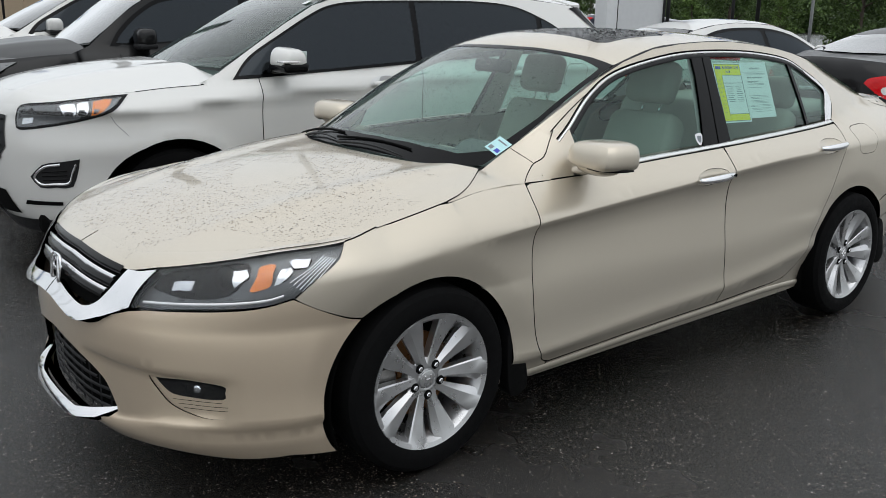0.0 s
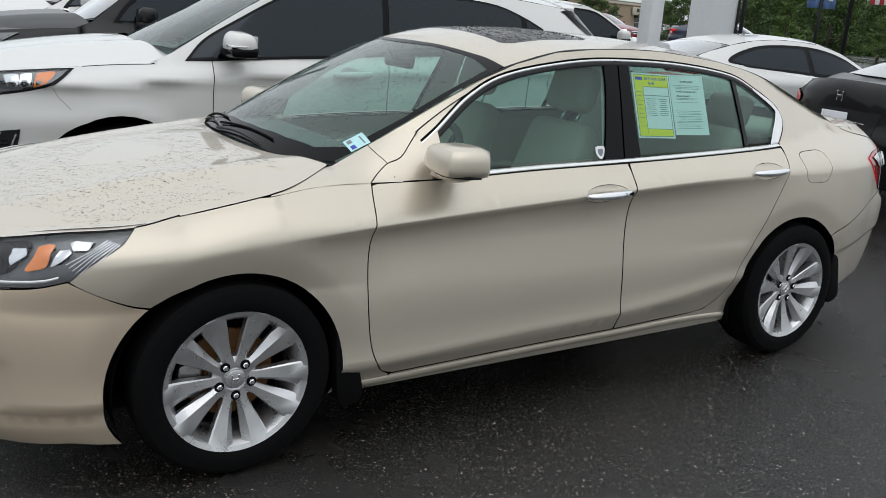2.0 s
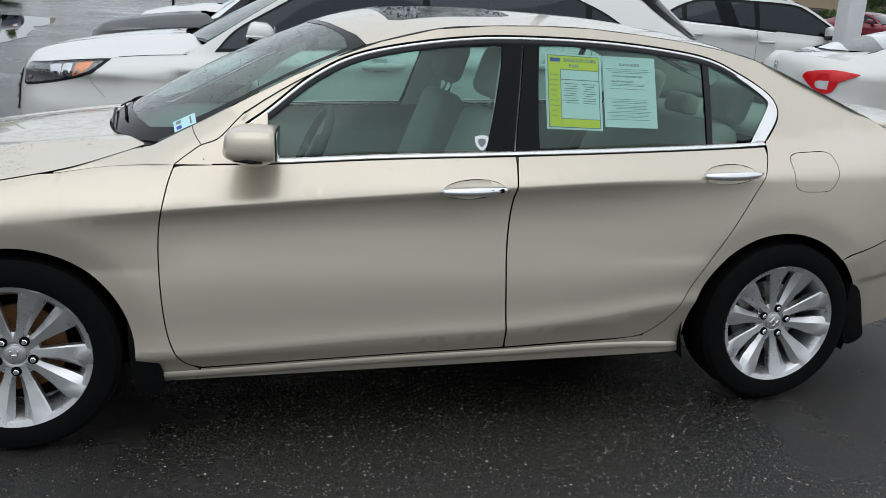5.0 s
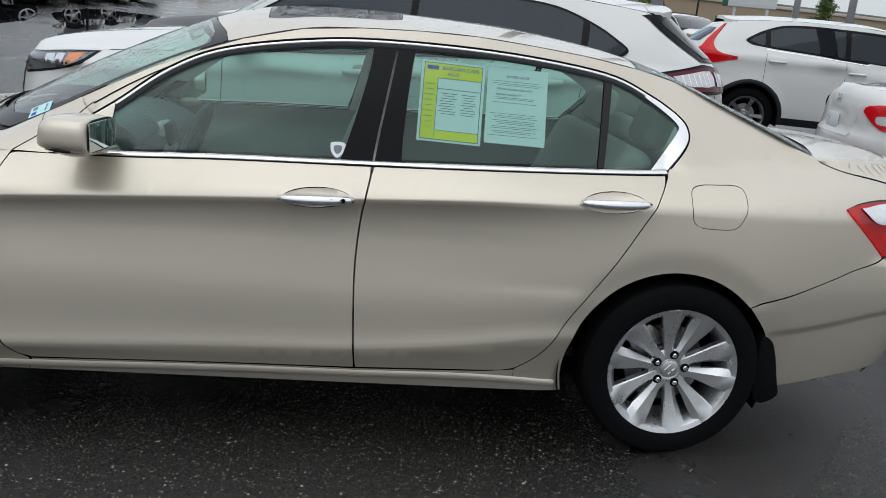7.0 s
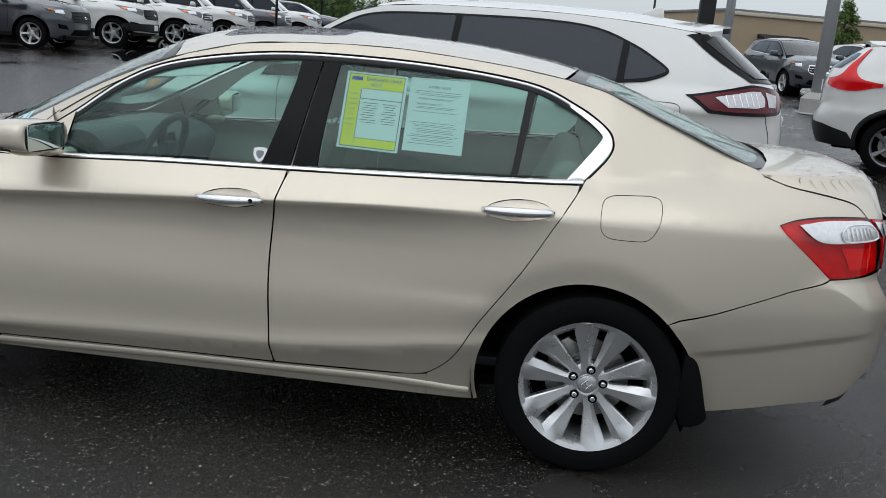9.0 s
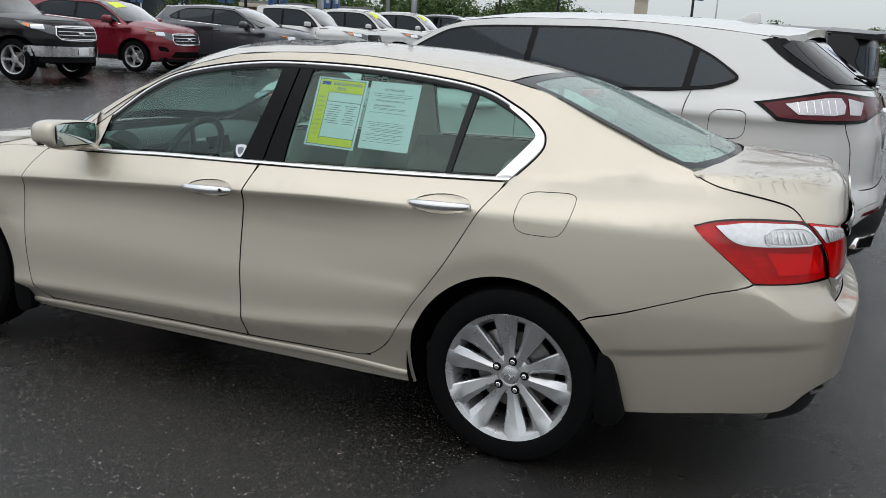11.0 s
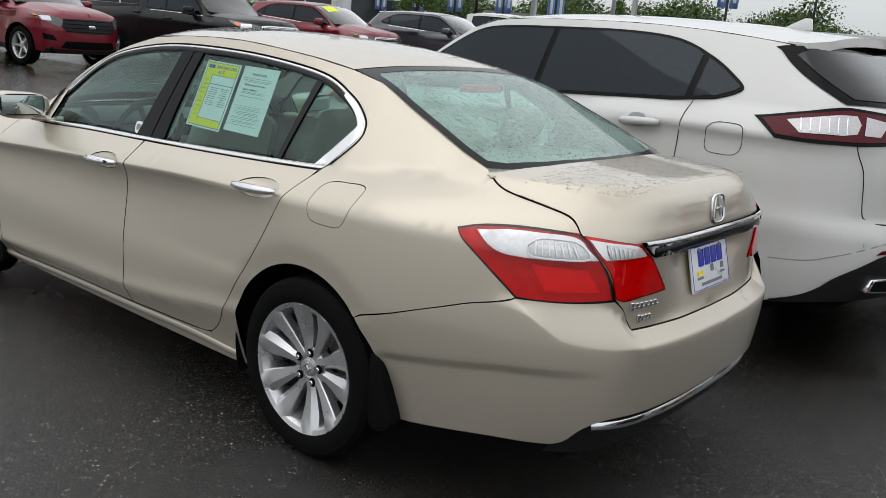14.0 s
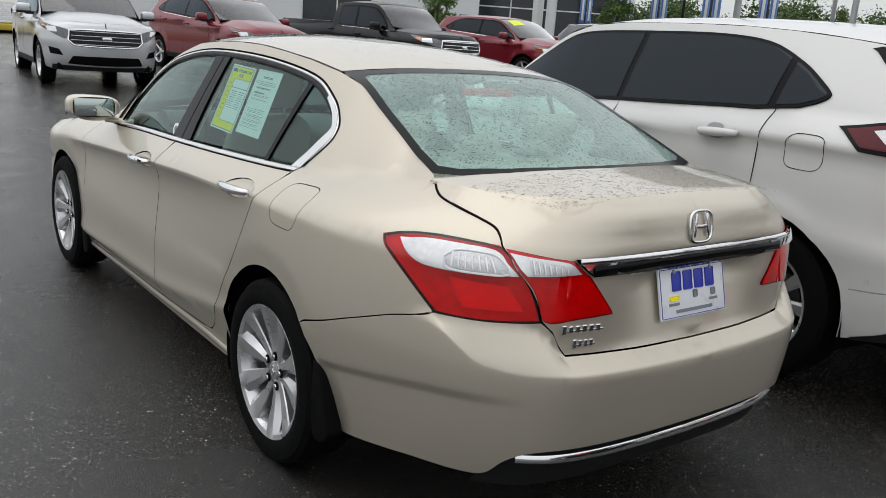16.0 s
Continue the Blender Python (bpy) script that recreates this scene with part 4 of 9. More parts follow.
    # bonnet, wings, doors, sills, body sides, tail
    roll = rolled(C, 0.06)
    ss = [END + 0.001 + (-0.15 - END) * k / 30 for k in range(31)]
    brim = [roll(s_, 0.06) for s_ in ss]
    side_line = [(x, -C.w4(x)) for x in (-0.155, -0.12, -0.05, 0.02, 0.09)] + bow([(0.13, -0.786), (0.20, -0.770), (0.27, -0.735), (0.34, -0.684), (0.40, -0.636)], 4)
    bonnet = both([(brim[0].x, 0.0)] + [(q.x, q.y) for q in brim] + side_line + bow([(0.40, -0.620), (0.34, -0.52), (0.278, -0.38), (0.242, -0.18), (0.235, 0.0)], 4))
    bonnet_skin = Skin().patch(roll, [(s_, 0.0) for s_ in ss] + [(s_, 0.061) for s_ in reversed(ss)], 0.025, 0, 0.0).mirror()
    bonnet_skin.patch(hood, bonnet, 0.045, 0.0, 0.006)
    for k, q in enumerate(bonnet_skin.v):
        if abs(q.y) < 0.02:
            bonnet_skin.n[k] = Vector((bonnet_skin.n[k].x, bonnet_skin.n[k].y * abs(q.y) / 0.02, bonnet_skin.n[k].z)).normalized()
    part("bonnet", bonnet_skin, CHAMPAGNE, car, "champagne bonnet beaded with rain")
    twin("bonnet_seam", ribbon(hood, side_line, 0.0038, 0.0006, 0.0006, ribbon(side, [(s_, edge(s_)) for s_ in (-0.31, -0.27, -0.23, -0.19, -0.15)], 0.0028, 0.0006, 0.0006)), LINER)
    wing_top = [(x, C.belt(x) - 0.0005) for x in (0.45, 0.40, 0.33, 0.26, 0.20, 0.155)] + [(x, C.hood(x, C.w4(x)) - 0.0005) for x in (0.1, 0.0, -0.1)] + [(s_, edge(s_)) for s_ in (-0.151, -0.2, -0.25)]
    wing = [(-0.2355, 0.603)] + [p for p in arch_f if p[0] > 0 or p[1] > 0.606] + [(0.372, 0.205), (0.555, 0.203), (0.565, 0.249)] + door_front[3:-1] + [(0.500, 0.934)] + wing_top + [(-0.316, edge(-0.316) - 0.001)] + bow([(-0.345, 0.800), (-0.428, 0.749), (-0.481, 0.697)], 3) + bow([(-0.47, 0.692), (-0.40, 0.661), (-0.28, 0.614)], 3)
    crease = [lambda x: C.low(x) + 0.022, lambda x: C.low(x) + 0.045, lambda x: C.low(x) + 0.075, lambda x: C.z3(x) - 0.02, lambda x: C.z3(x) - 0.04, lambda x: C.z3(x) - 0.065, lambda x: C.z3(x) + 0.004, lambda x: C.z3(x) - 0.004, lambda x: C.low(x) + 0.004, lambda x: C.low(x) - 0.004]
    twin("front_wing", Skin().patch(side, wing, 0.022, 0.0012, 0.02, rows=crease[6:8], e=0.006), CHAMPAGNE)
    corner_patch = [(0.14, -0.008), (0.30, -0.008), (0.45, -0.008), (0.505, -0.009), (0.60, -0.010), (0.735, -0.010), (0.735, 0.07), (0.70, 0.11), (0.68, 0.15), (0.60, 0.15), (0.50, 0.15), (0.42, 0.15), (0.34, 0.15), (0.25, 0.15), (0.14, 0.15)]
    corner_skin = Skin().patch(C.cuff, corner_patch, 0.025, 0.0, 0.0, lift=0.0004)
    twin("mirror_mount_panel", corner_skin, CHAMPAGNE)
    cs = Skin()
    ribbon(C.cuff, bow([(0.502, -0.006), (0.530, 0.018), (0.558, 0.036), (0.588, 0.050), (0.640, 0.056), (0.692, 0.086), (0.733, 0.109)], 3), 0.0036, 0.0, 0.0015, cs)
    ribbon(side, bow([(0.728, 1.087), (0.80, 1.134), (0.87, 1.176), (0.95, 1.219), (1.02, 1.250)], 4), 0.0036, 0.001, 0.0015, cs)
    ribbon(C.cuff, bow([(0.586, 0.052), (0.570, 0.086), (0.561, 0.121), (0.558, 0.15)], 3), 0.0028, 0.0, 0.0012, cs)
    ribbon(C.cuff, [(0.502, -0.008), (0.56, -0.008), (0.62, -0.008), (0.735, -0.008)], 0.004, 0.0, 0.0015, cs)
    twin("panel_seam", cs, LINER)
    twin("mirror_sail", Skin().patch(side, [(0.640, 0.956), (0.70, 1.018), (0.752, 1.056), (0.806, 1.094), (0.803, 1.02), (0.797, 0.957), (0.72, 0.954)], 0.03, 0, 0.008, lift=0.0075), CHAMPAGNE)
    belt_f = [(x, C.belt(x) - 0.006) for x in (1.656, 1.5, 1.3, 1.1, 0.9, 0.75, 0.62, 0.52)]
    belt_r = [(x, C.belt(x) - 0.006) for x in (2.68, 2.5, 2.3, 2.1, 1.9, 1.75, 1.664)]
    fd = [(0.575, 0.252), (1.0, 0.262), (1.3, 0.268), (1.642, 0.272)] + split[1:-1] + belt_f + list(reversed(door_front))[1:-1]
    rd = [(1.648, 0.272), (1.9, 0.279)] + door_rear[:-1] + belt_r + list(reversed(split))[1:-1]
    panels = {}
    grip = lambda a, b: [(a + 0.118 + 0.112 * math.cos(t), b + 0.002 + 0.034 * math.sin(t) + 0.006 * math.cos(t)) for t in [2 * math.pi * i / 28 for i in range(28)]]
    panels["f"] = twin("front_door", Skin().patch(side, fd, 0.035, G * 1.3, 0.02, [grip(1.365, 0.868)], rows=crease, e=0.007), CHAMPAGNE)
    panels["r"] = twin("rear_door", Skin().patch(side, rd, 0.035, G * 1.3, 0.02, [grip(2.36, 0.920)], rows=crease, e=0.007), CHAMPAGNE)
    sill = [(0.375, 0.20), (0.56, 0.200), (2.207, 0.2065), (2.207, 0.292), (2.10, 0.280), (1.645, 0.268), (1.3, 0.265), (1.0, 0.259), (0.572, 0.248), (0.56, 0.205)]
    sill_skin = Skin().patch(side, sill, 0.04, 0.0, 0.0)
    sill_top = spline([(0.5, 0.247), (0.572, 0.248), (1.0, 0.259), (1.3, 0.265), (1.645, 0.268), (2.05, 0.275), (2.2, 0.272), (2.4, 0.262)])
    ribbon(side, [(0.44 + 0.06 * i, sill_top(0.44 + 0.06 * i) - 0.019 - 0.004 * clamp((0.06 * i - 1.5) / 0.4, 0, 1)) for i in range(33)], 0.028, 0.002, 0.010, sill_skin)
    twin("sill", sill_skin, CHAMPAGNE)
    fuel = bow([(2.752, 0.93), (2.760, 0.975), (2.795, 0.993), (2.86, 0.998), (2.925, 1.000), (2.953, 0.985), (2.950, 0.93), (2.932, 0.885), (2.905, 0.862), (2.84, 0.858), (2.785, 0.862), (2.758, 0.885), (2.752, 0.93)], 4)[:-1]
    rail_x = lambda s_: C.R0 + C.tail(C.crest(s_)) * math.sin((s_ - C.R0) / C.ARC) ** 0.85
    lid_line = bow([(3.298, 1.087), (3.312, 1.081), (3.338, 1.072), (3.38, 1.061), (3.422, 1.054), (3.512, 1.043), (3.608, 1.031), (3.695, 1.016), (3.735, 0.997), (3.757, 0.971)], 3)
    flank = [(x, C.rail_z(x)) for x in (0.62, 0.75, 0.9, 1.05, 1.2, 1.4, 1.6, 1.8, 2.0, 2.2, 2.4, 2.6, 2.75, 2.9, 3.0, 3.048)] + [(s_, max(C.rail_z(rail_x(s_)), C.crest(s_) + 0.002)) for s_ in (3.10, 3.14, 3.18, 3.21, 3.24, 3.26, 3.28, 3.293)] + lid_line
    flank += bow([(3.749, 0.976), (3.60, 0.979), (3.491, 0.976), (3.40, 0.966), (3.334, 0.948)], 3)[1:] + bow([(3.362, 0.918), (3.452, 0.850), (3.562, 0.770)], 4) + bow([(3.40, 0.727), (3.228, 0.672), (3.049, 0.607)], 4)
    flank += [p for p in reversed(arch_r) if p[1] < 0.60 and p[0] > 2.9][-1:] + [p for p in reversed(arch_r) if not (p[0] > 2.9 and p[1] < 0.60)]
    flank += [(2.388, 0.2075), (2.30, 0.207), (2.2075, 0.2065), (2.2075, 0.296)] + [p for p in door_rear if p[0] > 2.21] + list(reversed(dlo_top))
    quarter = Skin().patch(side, flank, 0.03, 0.0006, 0.02, [fuel], rows=crease + [lambda s_: C.crest(s_) if 3.05 < s_ < 3.3 else 0.0], e=0.016)
    for k, p in enumerate(quarter.v):
        t = clamp((p.x - 3.14) / 0.06, 0, 1) * clamp((p.z - 1.045) / 0.03, 0, 1)
        quarter.n[k] = (quarter.n[k] * (1 - t) + Vector((0.06, -0.80, 0.60)) * t).normalized()
    body_l, body_r = twin("quarter_panel", quarter, CHAMPAGNE, "champagne rear quarter and roof rail")
    twin("fuel_door", Skin().patch(side, fuel, 0.03, G, 0.015), CHAMPAGNE)
    top = both([(1.03, 0.0), (1.04, -0.15), (1.075, -0.33), (1.10, -0.42), (1.128, -0.50), (1.148, -0.598)] + [(x, -C.rail_y(x) + 0.008) for x in (1.17, 1.3, 1.5, 1.7, 1.9, 2.1, 2.3, 2.5, 2.59)] + [(2.60, -0.50), (2.63, -0.30), (2.645, -0.15), (2.648, 0.0)])
    sun_hole = [(1.26, -0.40), (1.30, -0.43), (1.68, -0.42), (1.74, -0.38), (1.76, 0.0), (1.74, 0.38), (1.68, 0.42), (1.30, 0.43), (1.26, 0.40), (1.235, 0.0)]
    part("roof", Skin().patch(roof, top, 0.05, 0.001, 0.02, [sun_hole]), CHAMPAGNE, car, "champagne roof panel wet with rain")
    part("sunroof", Skin().patch(roof, sun_hole, 0.05, 0.004, 0.02), TRIM_BLACK, car, "dark glass sunroof covered in rain beads")
    ditch = Skin()
    ribbon(roof, [(x, -C.rail_y(x) + 0.004) for x in [1.05 + 0.05 * i for i in range(32)]], 0.012, -0.004, 0.004, ditch)
    twin("roof_gutter_seal", ditch, PLASTIC)
    foot = spline(lid_line[:18])
    rear = [(s_, rim_z(s_)) for s_ in (TAIL, 4.25, 4.15, 4.05, 3.95, 3.87, 3.80, 3.76, 3.72, 3.66, 3.60, 3.52, 3.459)] + [(3.459, foot(3.459) + 0.0025)] + [(a_ + 0.002, b_ + 0.0025) for a_, b_ in lid_line if a_ > 3.47] + bow([(3.767, 0.968), (3.876, 0.868), (3.919, 0.784)], 3) + bow([(3.955, 0.752), (3.978, 0.712), (3.997, 0.686)], 3) + [(4.2, 0.679), (TAIL, 0.677)]
    lid = Skin().patch(side, rear, 0.03, 0.0008, 0.0)
    for i in range(17):
        s_ = 3.302 + 0.010 * i
        for k in range(4):
            lo_, hi_ = foot(s_) + 0.0025, rim_z(s_)
            p = side(s_, lo_).lerp(side(s_, hi_), k / 3).lerp(side(s_, lo_ + (hi_ - lo_) * k / 3), (i / 16) ** 2)
            lid.v.append(p)
            lid.n.append(Vector((0.05, -0.72, 0.69)).normalized())
            if i and k:
                n_ = len(lid.v) - 1
                lid.f.append((n_ - 5, n_ - 1, n_, n_ - 4))
    lid.mirror()
    lid.patch(deck, both([(3.415, 0.0), (3.405, -0.18), (3.375, -0.38), (3.33, -0.53), (3.285, -0.60), (3.296, -0.610)] + [(q.x, q.y) for q in [side(s_, rim_z(s_)) for s_ in (3.30, 3.33, 3.38, 3.45, 3.55, 3.65, 3.71, 3.76, 3.80, 3.87, 3.95, 4.05, 4.15, 4.25)]] + [(side(TAIL, rim_z(TAIL)).x, 0.0)]), 0.03, -0.0006, 0.0)
    edge_s = [3.47 + (TAIL - 3.47) * i / 60 for i in range(61)]
    crown = [side(s_, rim_z(s_)) for s_ in edge_s]
    for sg in (1, -1):
        for i, s_ in enumerate(edge_s):
            d = (crown[min(i + 1, 60)] - crown[max(i - 1, 0)]).normalized() if i < 60 else Vector((0, 1, 0))
            q, r_ = crown[i] + Vector((-d.y, d.x, 0)) * 0.014, side(s_, rim_z(s_) - 0.010)
            r_ += Vector((d.y, -d.x, 0)) * 0.0006
            for p in (r_, crown[i] + Vector((d.y, -d.x, 1)) * 0.0006, Vector((q.x, q.y, C.deck(q.x, q.y) + 0.0007))):
                lid.v.append(Vector((p.x, p.y * sg, p.z)))
                lid.n.append(Vector((d.y * 0.6, -d.x * 0.6 * sg, 0.75)).normalized())
            if i:
                n_ = len(lid.v) - 6
                for j in (0, 1):
                    f_ = (n_ + j, n_ + 3 + j, n_ + 4 + j, n_ + 1 + j)
                    lid.f.append(f_ if sg > 0 else tuple(reversed(f_)))
    spots, ways = np.array([tuple(q) for q in lid.v]), np.array([tuple(q) for q in lid.n])
    for k in np.where(spots[:, 2] > 0.99)[0]:
        d2 = ((spots - spots[k]) ** 2).sum(1)
        near = d2 < 0.032 ** 2
        q = (ways[near] * (1 - d2[near] / 0.032 ** 2)[:, None]).sum(0)
        lid.n[k] = Vector(q).normalized()
    twin("boot_seam", ribbon(side, lid_line[3:], 0.0030, 0.0006, 0.0008), LINER)
    trunk = part("boot_lid", lid, CHAMPAGNE, car, "champagne boot lid beaded with rain")
    rb = bow([(3.107, 0.255), (3.30, 0.276), (3.50, 0.296), (3.67, 0.308), (3.74, 0.326), (3.80, 0.378), (3.90, 0.414), (4.10, 0.422), (TAIL, 0.424)], 4) + [(TAIL, 0.676), (4.2, 0.678), (3.998, 0.684)] + bow([(3.980, 0.708), (3.958, 0.748), (3.918, 0.780)], 3) + [(3.764, 0.773), (3.564, 0.769)] + bow([(3.40, 0.726), (3.228, 0.671), (3.052, 0.605)], 4) + [p for p in arch_r if p[0] > 2.9 and 0.27 < p[1] < 0.598]
    folds = [lambda s_: C.rim(s_) + 0.004, lambda s_: C.rim(s_) - 0.006, lambda s_: C.bumper_fold(s_) + 0.003, lambda s_: C.bumper_fold(s_) - 0.010, lambda s_: C.bumper_fold(s_) - 0.022, lambda s_: C.bumper_fold(s_) - 0.036]
    part("rear_bumper", Skin().patch(side, rb, 0.022, G, 0.02, rows=folds, e=0.009).mirror(), CHAMPAGNE, car, "champagne rear bumper with a ledge under the boot")
    skirt = lambda a, b: side(a, b) + Vector((-0.035, 0.0, 0.0))
    part("rear_valance", Skin().patch(skirt, [(3.72, 0.27), (TAIL, 0.30), (TAIL, 0.44), (3.88, 0.43), (3.76, 0.37)], 0.05, 0, 0).mirror(), PLASTIC, car, "black plastic valance")
    part("rear_chrome_lip", ribbon(skirt, bow([(3.86, 0.388), (3.93, 0.386), (4.05, 0.383), (4.2, 0.382), (TAIL, 0.382)], 5), 0.020, 0.010, 0.016).mirror(), CHROME, car, "chrome strip under the rear bumper")

    # glass, pillars and bright trim of the flank
    in5 = lambda a, b: side(a, b) + Vector((0, 0.006, 0))
    edge_f = bow([(1.555, 0.990), (1.60, 1.15), (1.645, 1.335)], 3)
    edge_r = bow([(1.752, 0.996), (1.765, 1.18), (1.782, 1.345)], 3)
    glass_top = [p for p in shrink(dlo_top + [(1.66, 0.98)], 0.024)[:-1]]
    gf = [(x, C.belt(x) + 0.014) for x in (0.735, 0.9, 1.1, 1.3)] + edge_f + [p for p in reversed(glass_top) if 0.81 < p[0] < 1.645 and p[1] > 1.05]
    gr = [(2.435, C.belt(2.435) + 0.014)] + [(2.468, 1.298)] + [p for p in reversed(glass_top) if 1.785 < p[0] < 2.465 and p[1] > 1.05] + list(reversed(edge_r)) + [(x, C.belt(x) + 0.014) for x in (1.9, 2.1, 2.3)]
    gq = [(2.46, C.belt(2.46) + 0.014), (2.662, C.belt(2.66) + 0.014)] + [p for p in reversed(glass_top) if p[0] > 2.495 and p[1] > 1.05] + [(2.492, 1.295)]
    for nm, lp in (("front_door_glass", gf), ("rear_door_glass", gr), ("quarter_glass", gq)):
        for a in twin(nm, Skin().patch(in5, lp, 0.06, 0, 0), GLASS, "green-tinted side glass spotted with rain"):
            a.visible_shadow = False
    deep1 = lambda a, b: side(a, b) + Vector((0, 0.004, 0))
    pill_f = [(1.552, 0.986), (1.658, 0.984)] + bow([(1.672, 1.08), (1.700, 1.24), (1.722, 1.372)], 3) + [(1.64, 1.350)] + list(reversed(edge_f))[1:-1]
    pill_r = [(1.664, 0.984), (1.756, 0.992)] + edge_r[1:-1] + [(1.785, 1.352), (1.728, 1.372)] + bow([(1.706, 1.24), (1.678, 1.08)], 3)
    twin("front_pillar_trim", Skin().patch(side, pill_f, 0.05, 0.001, 0.01, lift=0.002), TRIM_BLACK, "gloss black door pillar spotted with rain")
    twin("rear_pillar_trim", Skin().patch(side, pill_r, 0.05, 0.001, 0.01, lift=0.002), TRIM_BLACK, "gloss black door pillar spotted with rain")
    bar = [(2.437, C.belt(2.437) + 0.01), (2.460, C.belt(2.46) + 0.01), (2.495, 1.312), (2.466, 1.318)]
    twin("window_divider", Skin().patch(side, bar, 0.05, 0, 0.01, lift=0.002), PLASTIC)
    seal_line = shrink(dlo_top + [(1.66, 0.98)], 0.020)[1:-2]
    seal = Skin()
    ribbon(side, [p for p in seal_line], 0.017, 0.001, 0.003, seal)
    twin("window_seal", seal, PLASTIC)
    bright = ribbon(side, shrink(dlo_top + [(1.66, 0.98)], 0.006)[1:-3], 0.0078, 0.001, 0.003)
    ribbon(side, [(x, C.belt(x) + 0.002) for x in [0.74 + 0.0487 * i for i in range(41)]], 0.009, 0.001, 0.0035, bright)
    corner = bow([(2.62, 1.272), (2.70, 1.230), (2.742, 1.202), (2.773, 1.160), (2.764, 1.112), (2.690, 1.021)], 5)[:-1] + [(2.688, 1.020), (2.628, 1.017)] + bow([(2.630, 1.020), (2.690, 1.092), (2.737, 1.152)], 3)[:-1] + bow([(2.741, 1.160), (2.738, 1.176), (2.694, 1.213), (2.618, 1.259)], 3)
    bright.patch(side, corner, 0.02, 0, 0.004, lift=0.0052)
    twin("window_bright_trim", bright, BRIGHTWORK, "satin bright window surround")
    blackline = Skin()
    ribbon(side, shrink(dlo_top + [(1.66, 0.98)], -0.003)[:-2], 0.005, 0.0005, 0.0015, blackline)
    ribbon(side, [(x, C.belt(x) - 0.0065) for x in [0.62 + 0.05 * i for i in range(42)]], 0.004, 0.0005, 0.0015, blackline)
    twin("trim_gasket", blackline, LINER)

    # screens
    screen = both([(0.237, 0.0), (0.245, -0.18), (0.283, -0.38), (0.345, -0.52), (0.435, -0.615)] + [(0.552, -0.630), (0.722, -0.631), (0.907, -0.622), (1.02, -0.613), (1.10, -0.607), (1.148, -0.600)] + [(1.128, -0.50), (1.10, -0.42), (1.06, -0.27), (1.035, -0.13), (1.03, 0.0)])
    part("windscreen", Skin().patch(roof, screen, 0.05, 0.004, 0.0), GLASS_WET, car, "windscreen beaded with rain").visible_shadow = False
    frit = Skin().patch(lambda x, y: roof(x, y) + Vector((0, 0, 0.0015)), screen, 0.05, 0.002, 0.0, [both([(0.315, 0.0), (0.325, -0.18), (0.36, -0.36), (0.41, -0.50), (0.50, -0.588), (0.722, -0.607), (0.907, -0.598), (1.02, -0.588), (1.085, -0.578), (1.085, -0.48), (1.045, -0.30), (1.01, -0.13), (1.0, 0.0)])])
    part("windscreen_band", frit, TRIM_BLACK, car, "black band round the windscreen")
    backlight = both([(2.652, 0.0), (2.648, -0.20), (2.63, -0.38), (2.610, -0.505), (2.600, -0.537)] + [(2.65, -0.541), (2.70, -0.5425), (2.75, -0.545), (2.9, -0.570), (3.05, -0.588), (3.18, -0.605), (3.285, -0.608)] + [(3.33, -0.53), (3.375, -0.38), (3.405, -0.18), (3.413, 0.0)])
    part("rear_screen", Skin().patch(roof, backlight, 0.05, 0.003, 0.0), GLASS_REAR, car, "rear window covered in raindrops").visible_shadow = False
    frit2 = Skin().patch(lambda x, y: roof(x, y) + Vector((0, 0, 0.0015)), backlight, 0.05, 0.001, 0.0, [both([(2.70, 0.0), (2.697, -0.20), (2.68, -0.37), (2.668, -0.47), (2.69, -0.497), (2.9, -0.535), (3.05, -0.554), (3.17, -0.570), (3.258, -0.570), (3.298, -0.515), (3.345, -0.36), (3.374, -0.18), (3.382, 0.0)])])
    part("rear_screen_band", frit2, TRIM_BLACK, car, "black band round the rear window")
    part("brake_light", box((0.05, 0.22, 0.03), (2.78, 0, C.roof(2.78, 0) - 0.04), 0.006), RED_LENS, car, "red high brake light behind the rear window")
    wip = Skin()
    cowl = lambda x, y: Vector((x, y, C.hood(min(x, 0.45), y) - 0.012))
    part("cowl_panel", Skin().patch(cowl, both([(0.225, 0.0), (0.232, -0.18), (0.268, -0.38), (0.33, -0.52), (0.40, -0.61), (0.45, -0.60), (0.38, -0.48), (0.33, -0.36), (0.30, -0.18), (0.30, 0.0)]), 0.04, 0, 0.0), PLASTIC, car)
    for y0, y1, x0, x1 in ((0.08, -0.33, 0.240, 0.272), (0.55, 0.12, 0.33, 0.255)):
        arm = tube([(x0 + (x1 - x0) * k / 8, y0 + (y1 - y0) * k / 8, C.roof(x0 + (x1 - x0) * k / 8, y0 + (y1 - y0) * k / 8) + 0.012 + 0.004 * math.sin(math.pi * k / 8)) for k in range(9)], 0.0045, 8, None, [1.4, 1.3, 1.2, 1, 1, 0.9, 0.8, 0.7, 0.6])
        blade = part("wiper", arm, PLASTIC, car, "black wiper at rest on the windscreen")
        part("wiper_blade", tube([(x0 + 0.03 + (x1 - x0 + 0.015) * k / 8, y0 + (y1 - y0) * (k / 8 * 1.12 - 0.12), C.roof(x0 + 0.03 + (x1 - x0 + 0.015) * k / 8, y0 + (y1 - y0) * k / 8) + 0.008) for k in range(9)], 0.0035, 6, None, None, 1.6), RUBBER, blade)

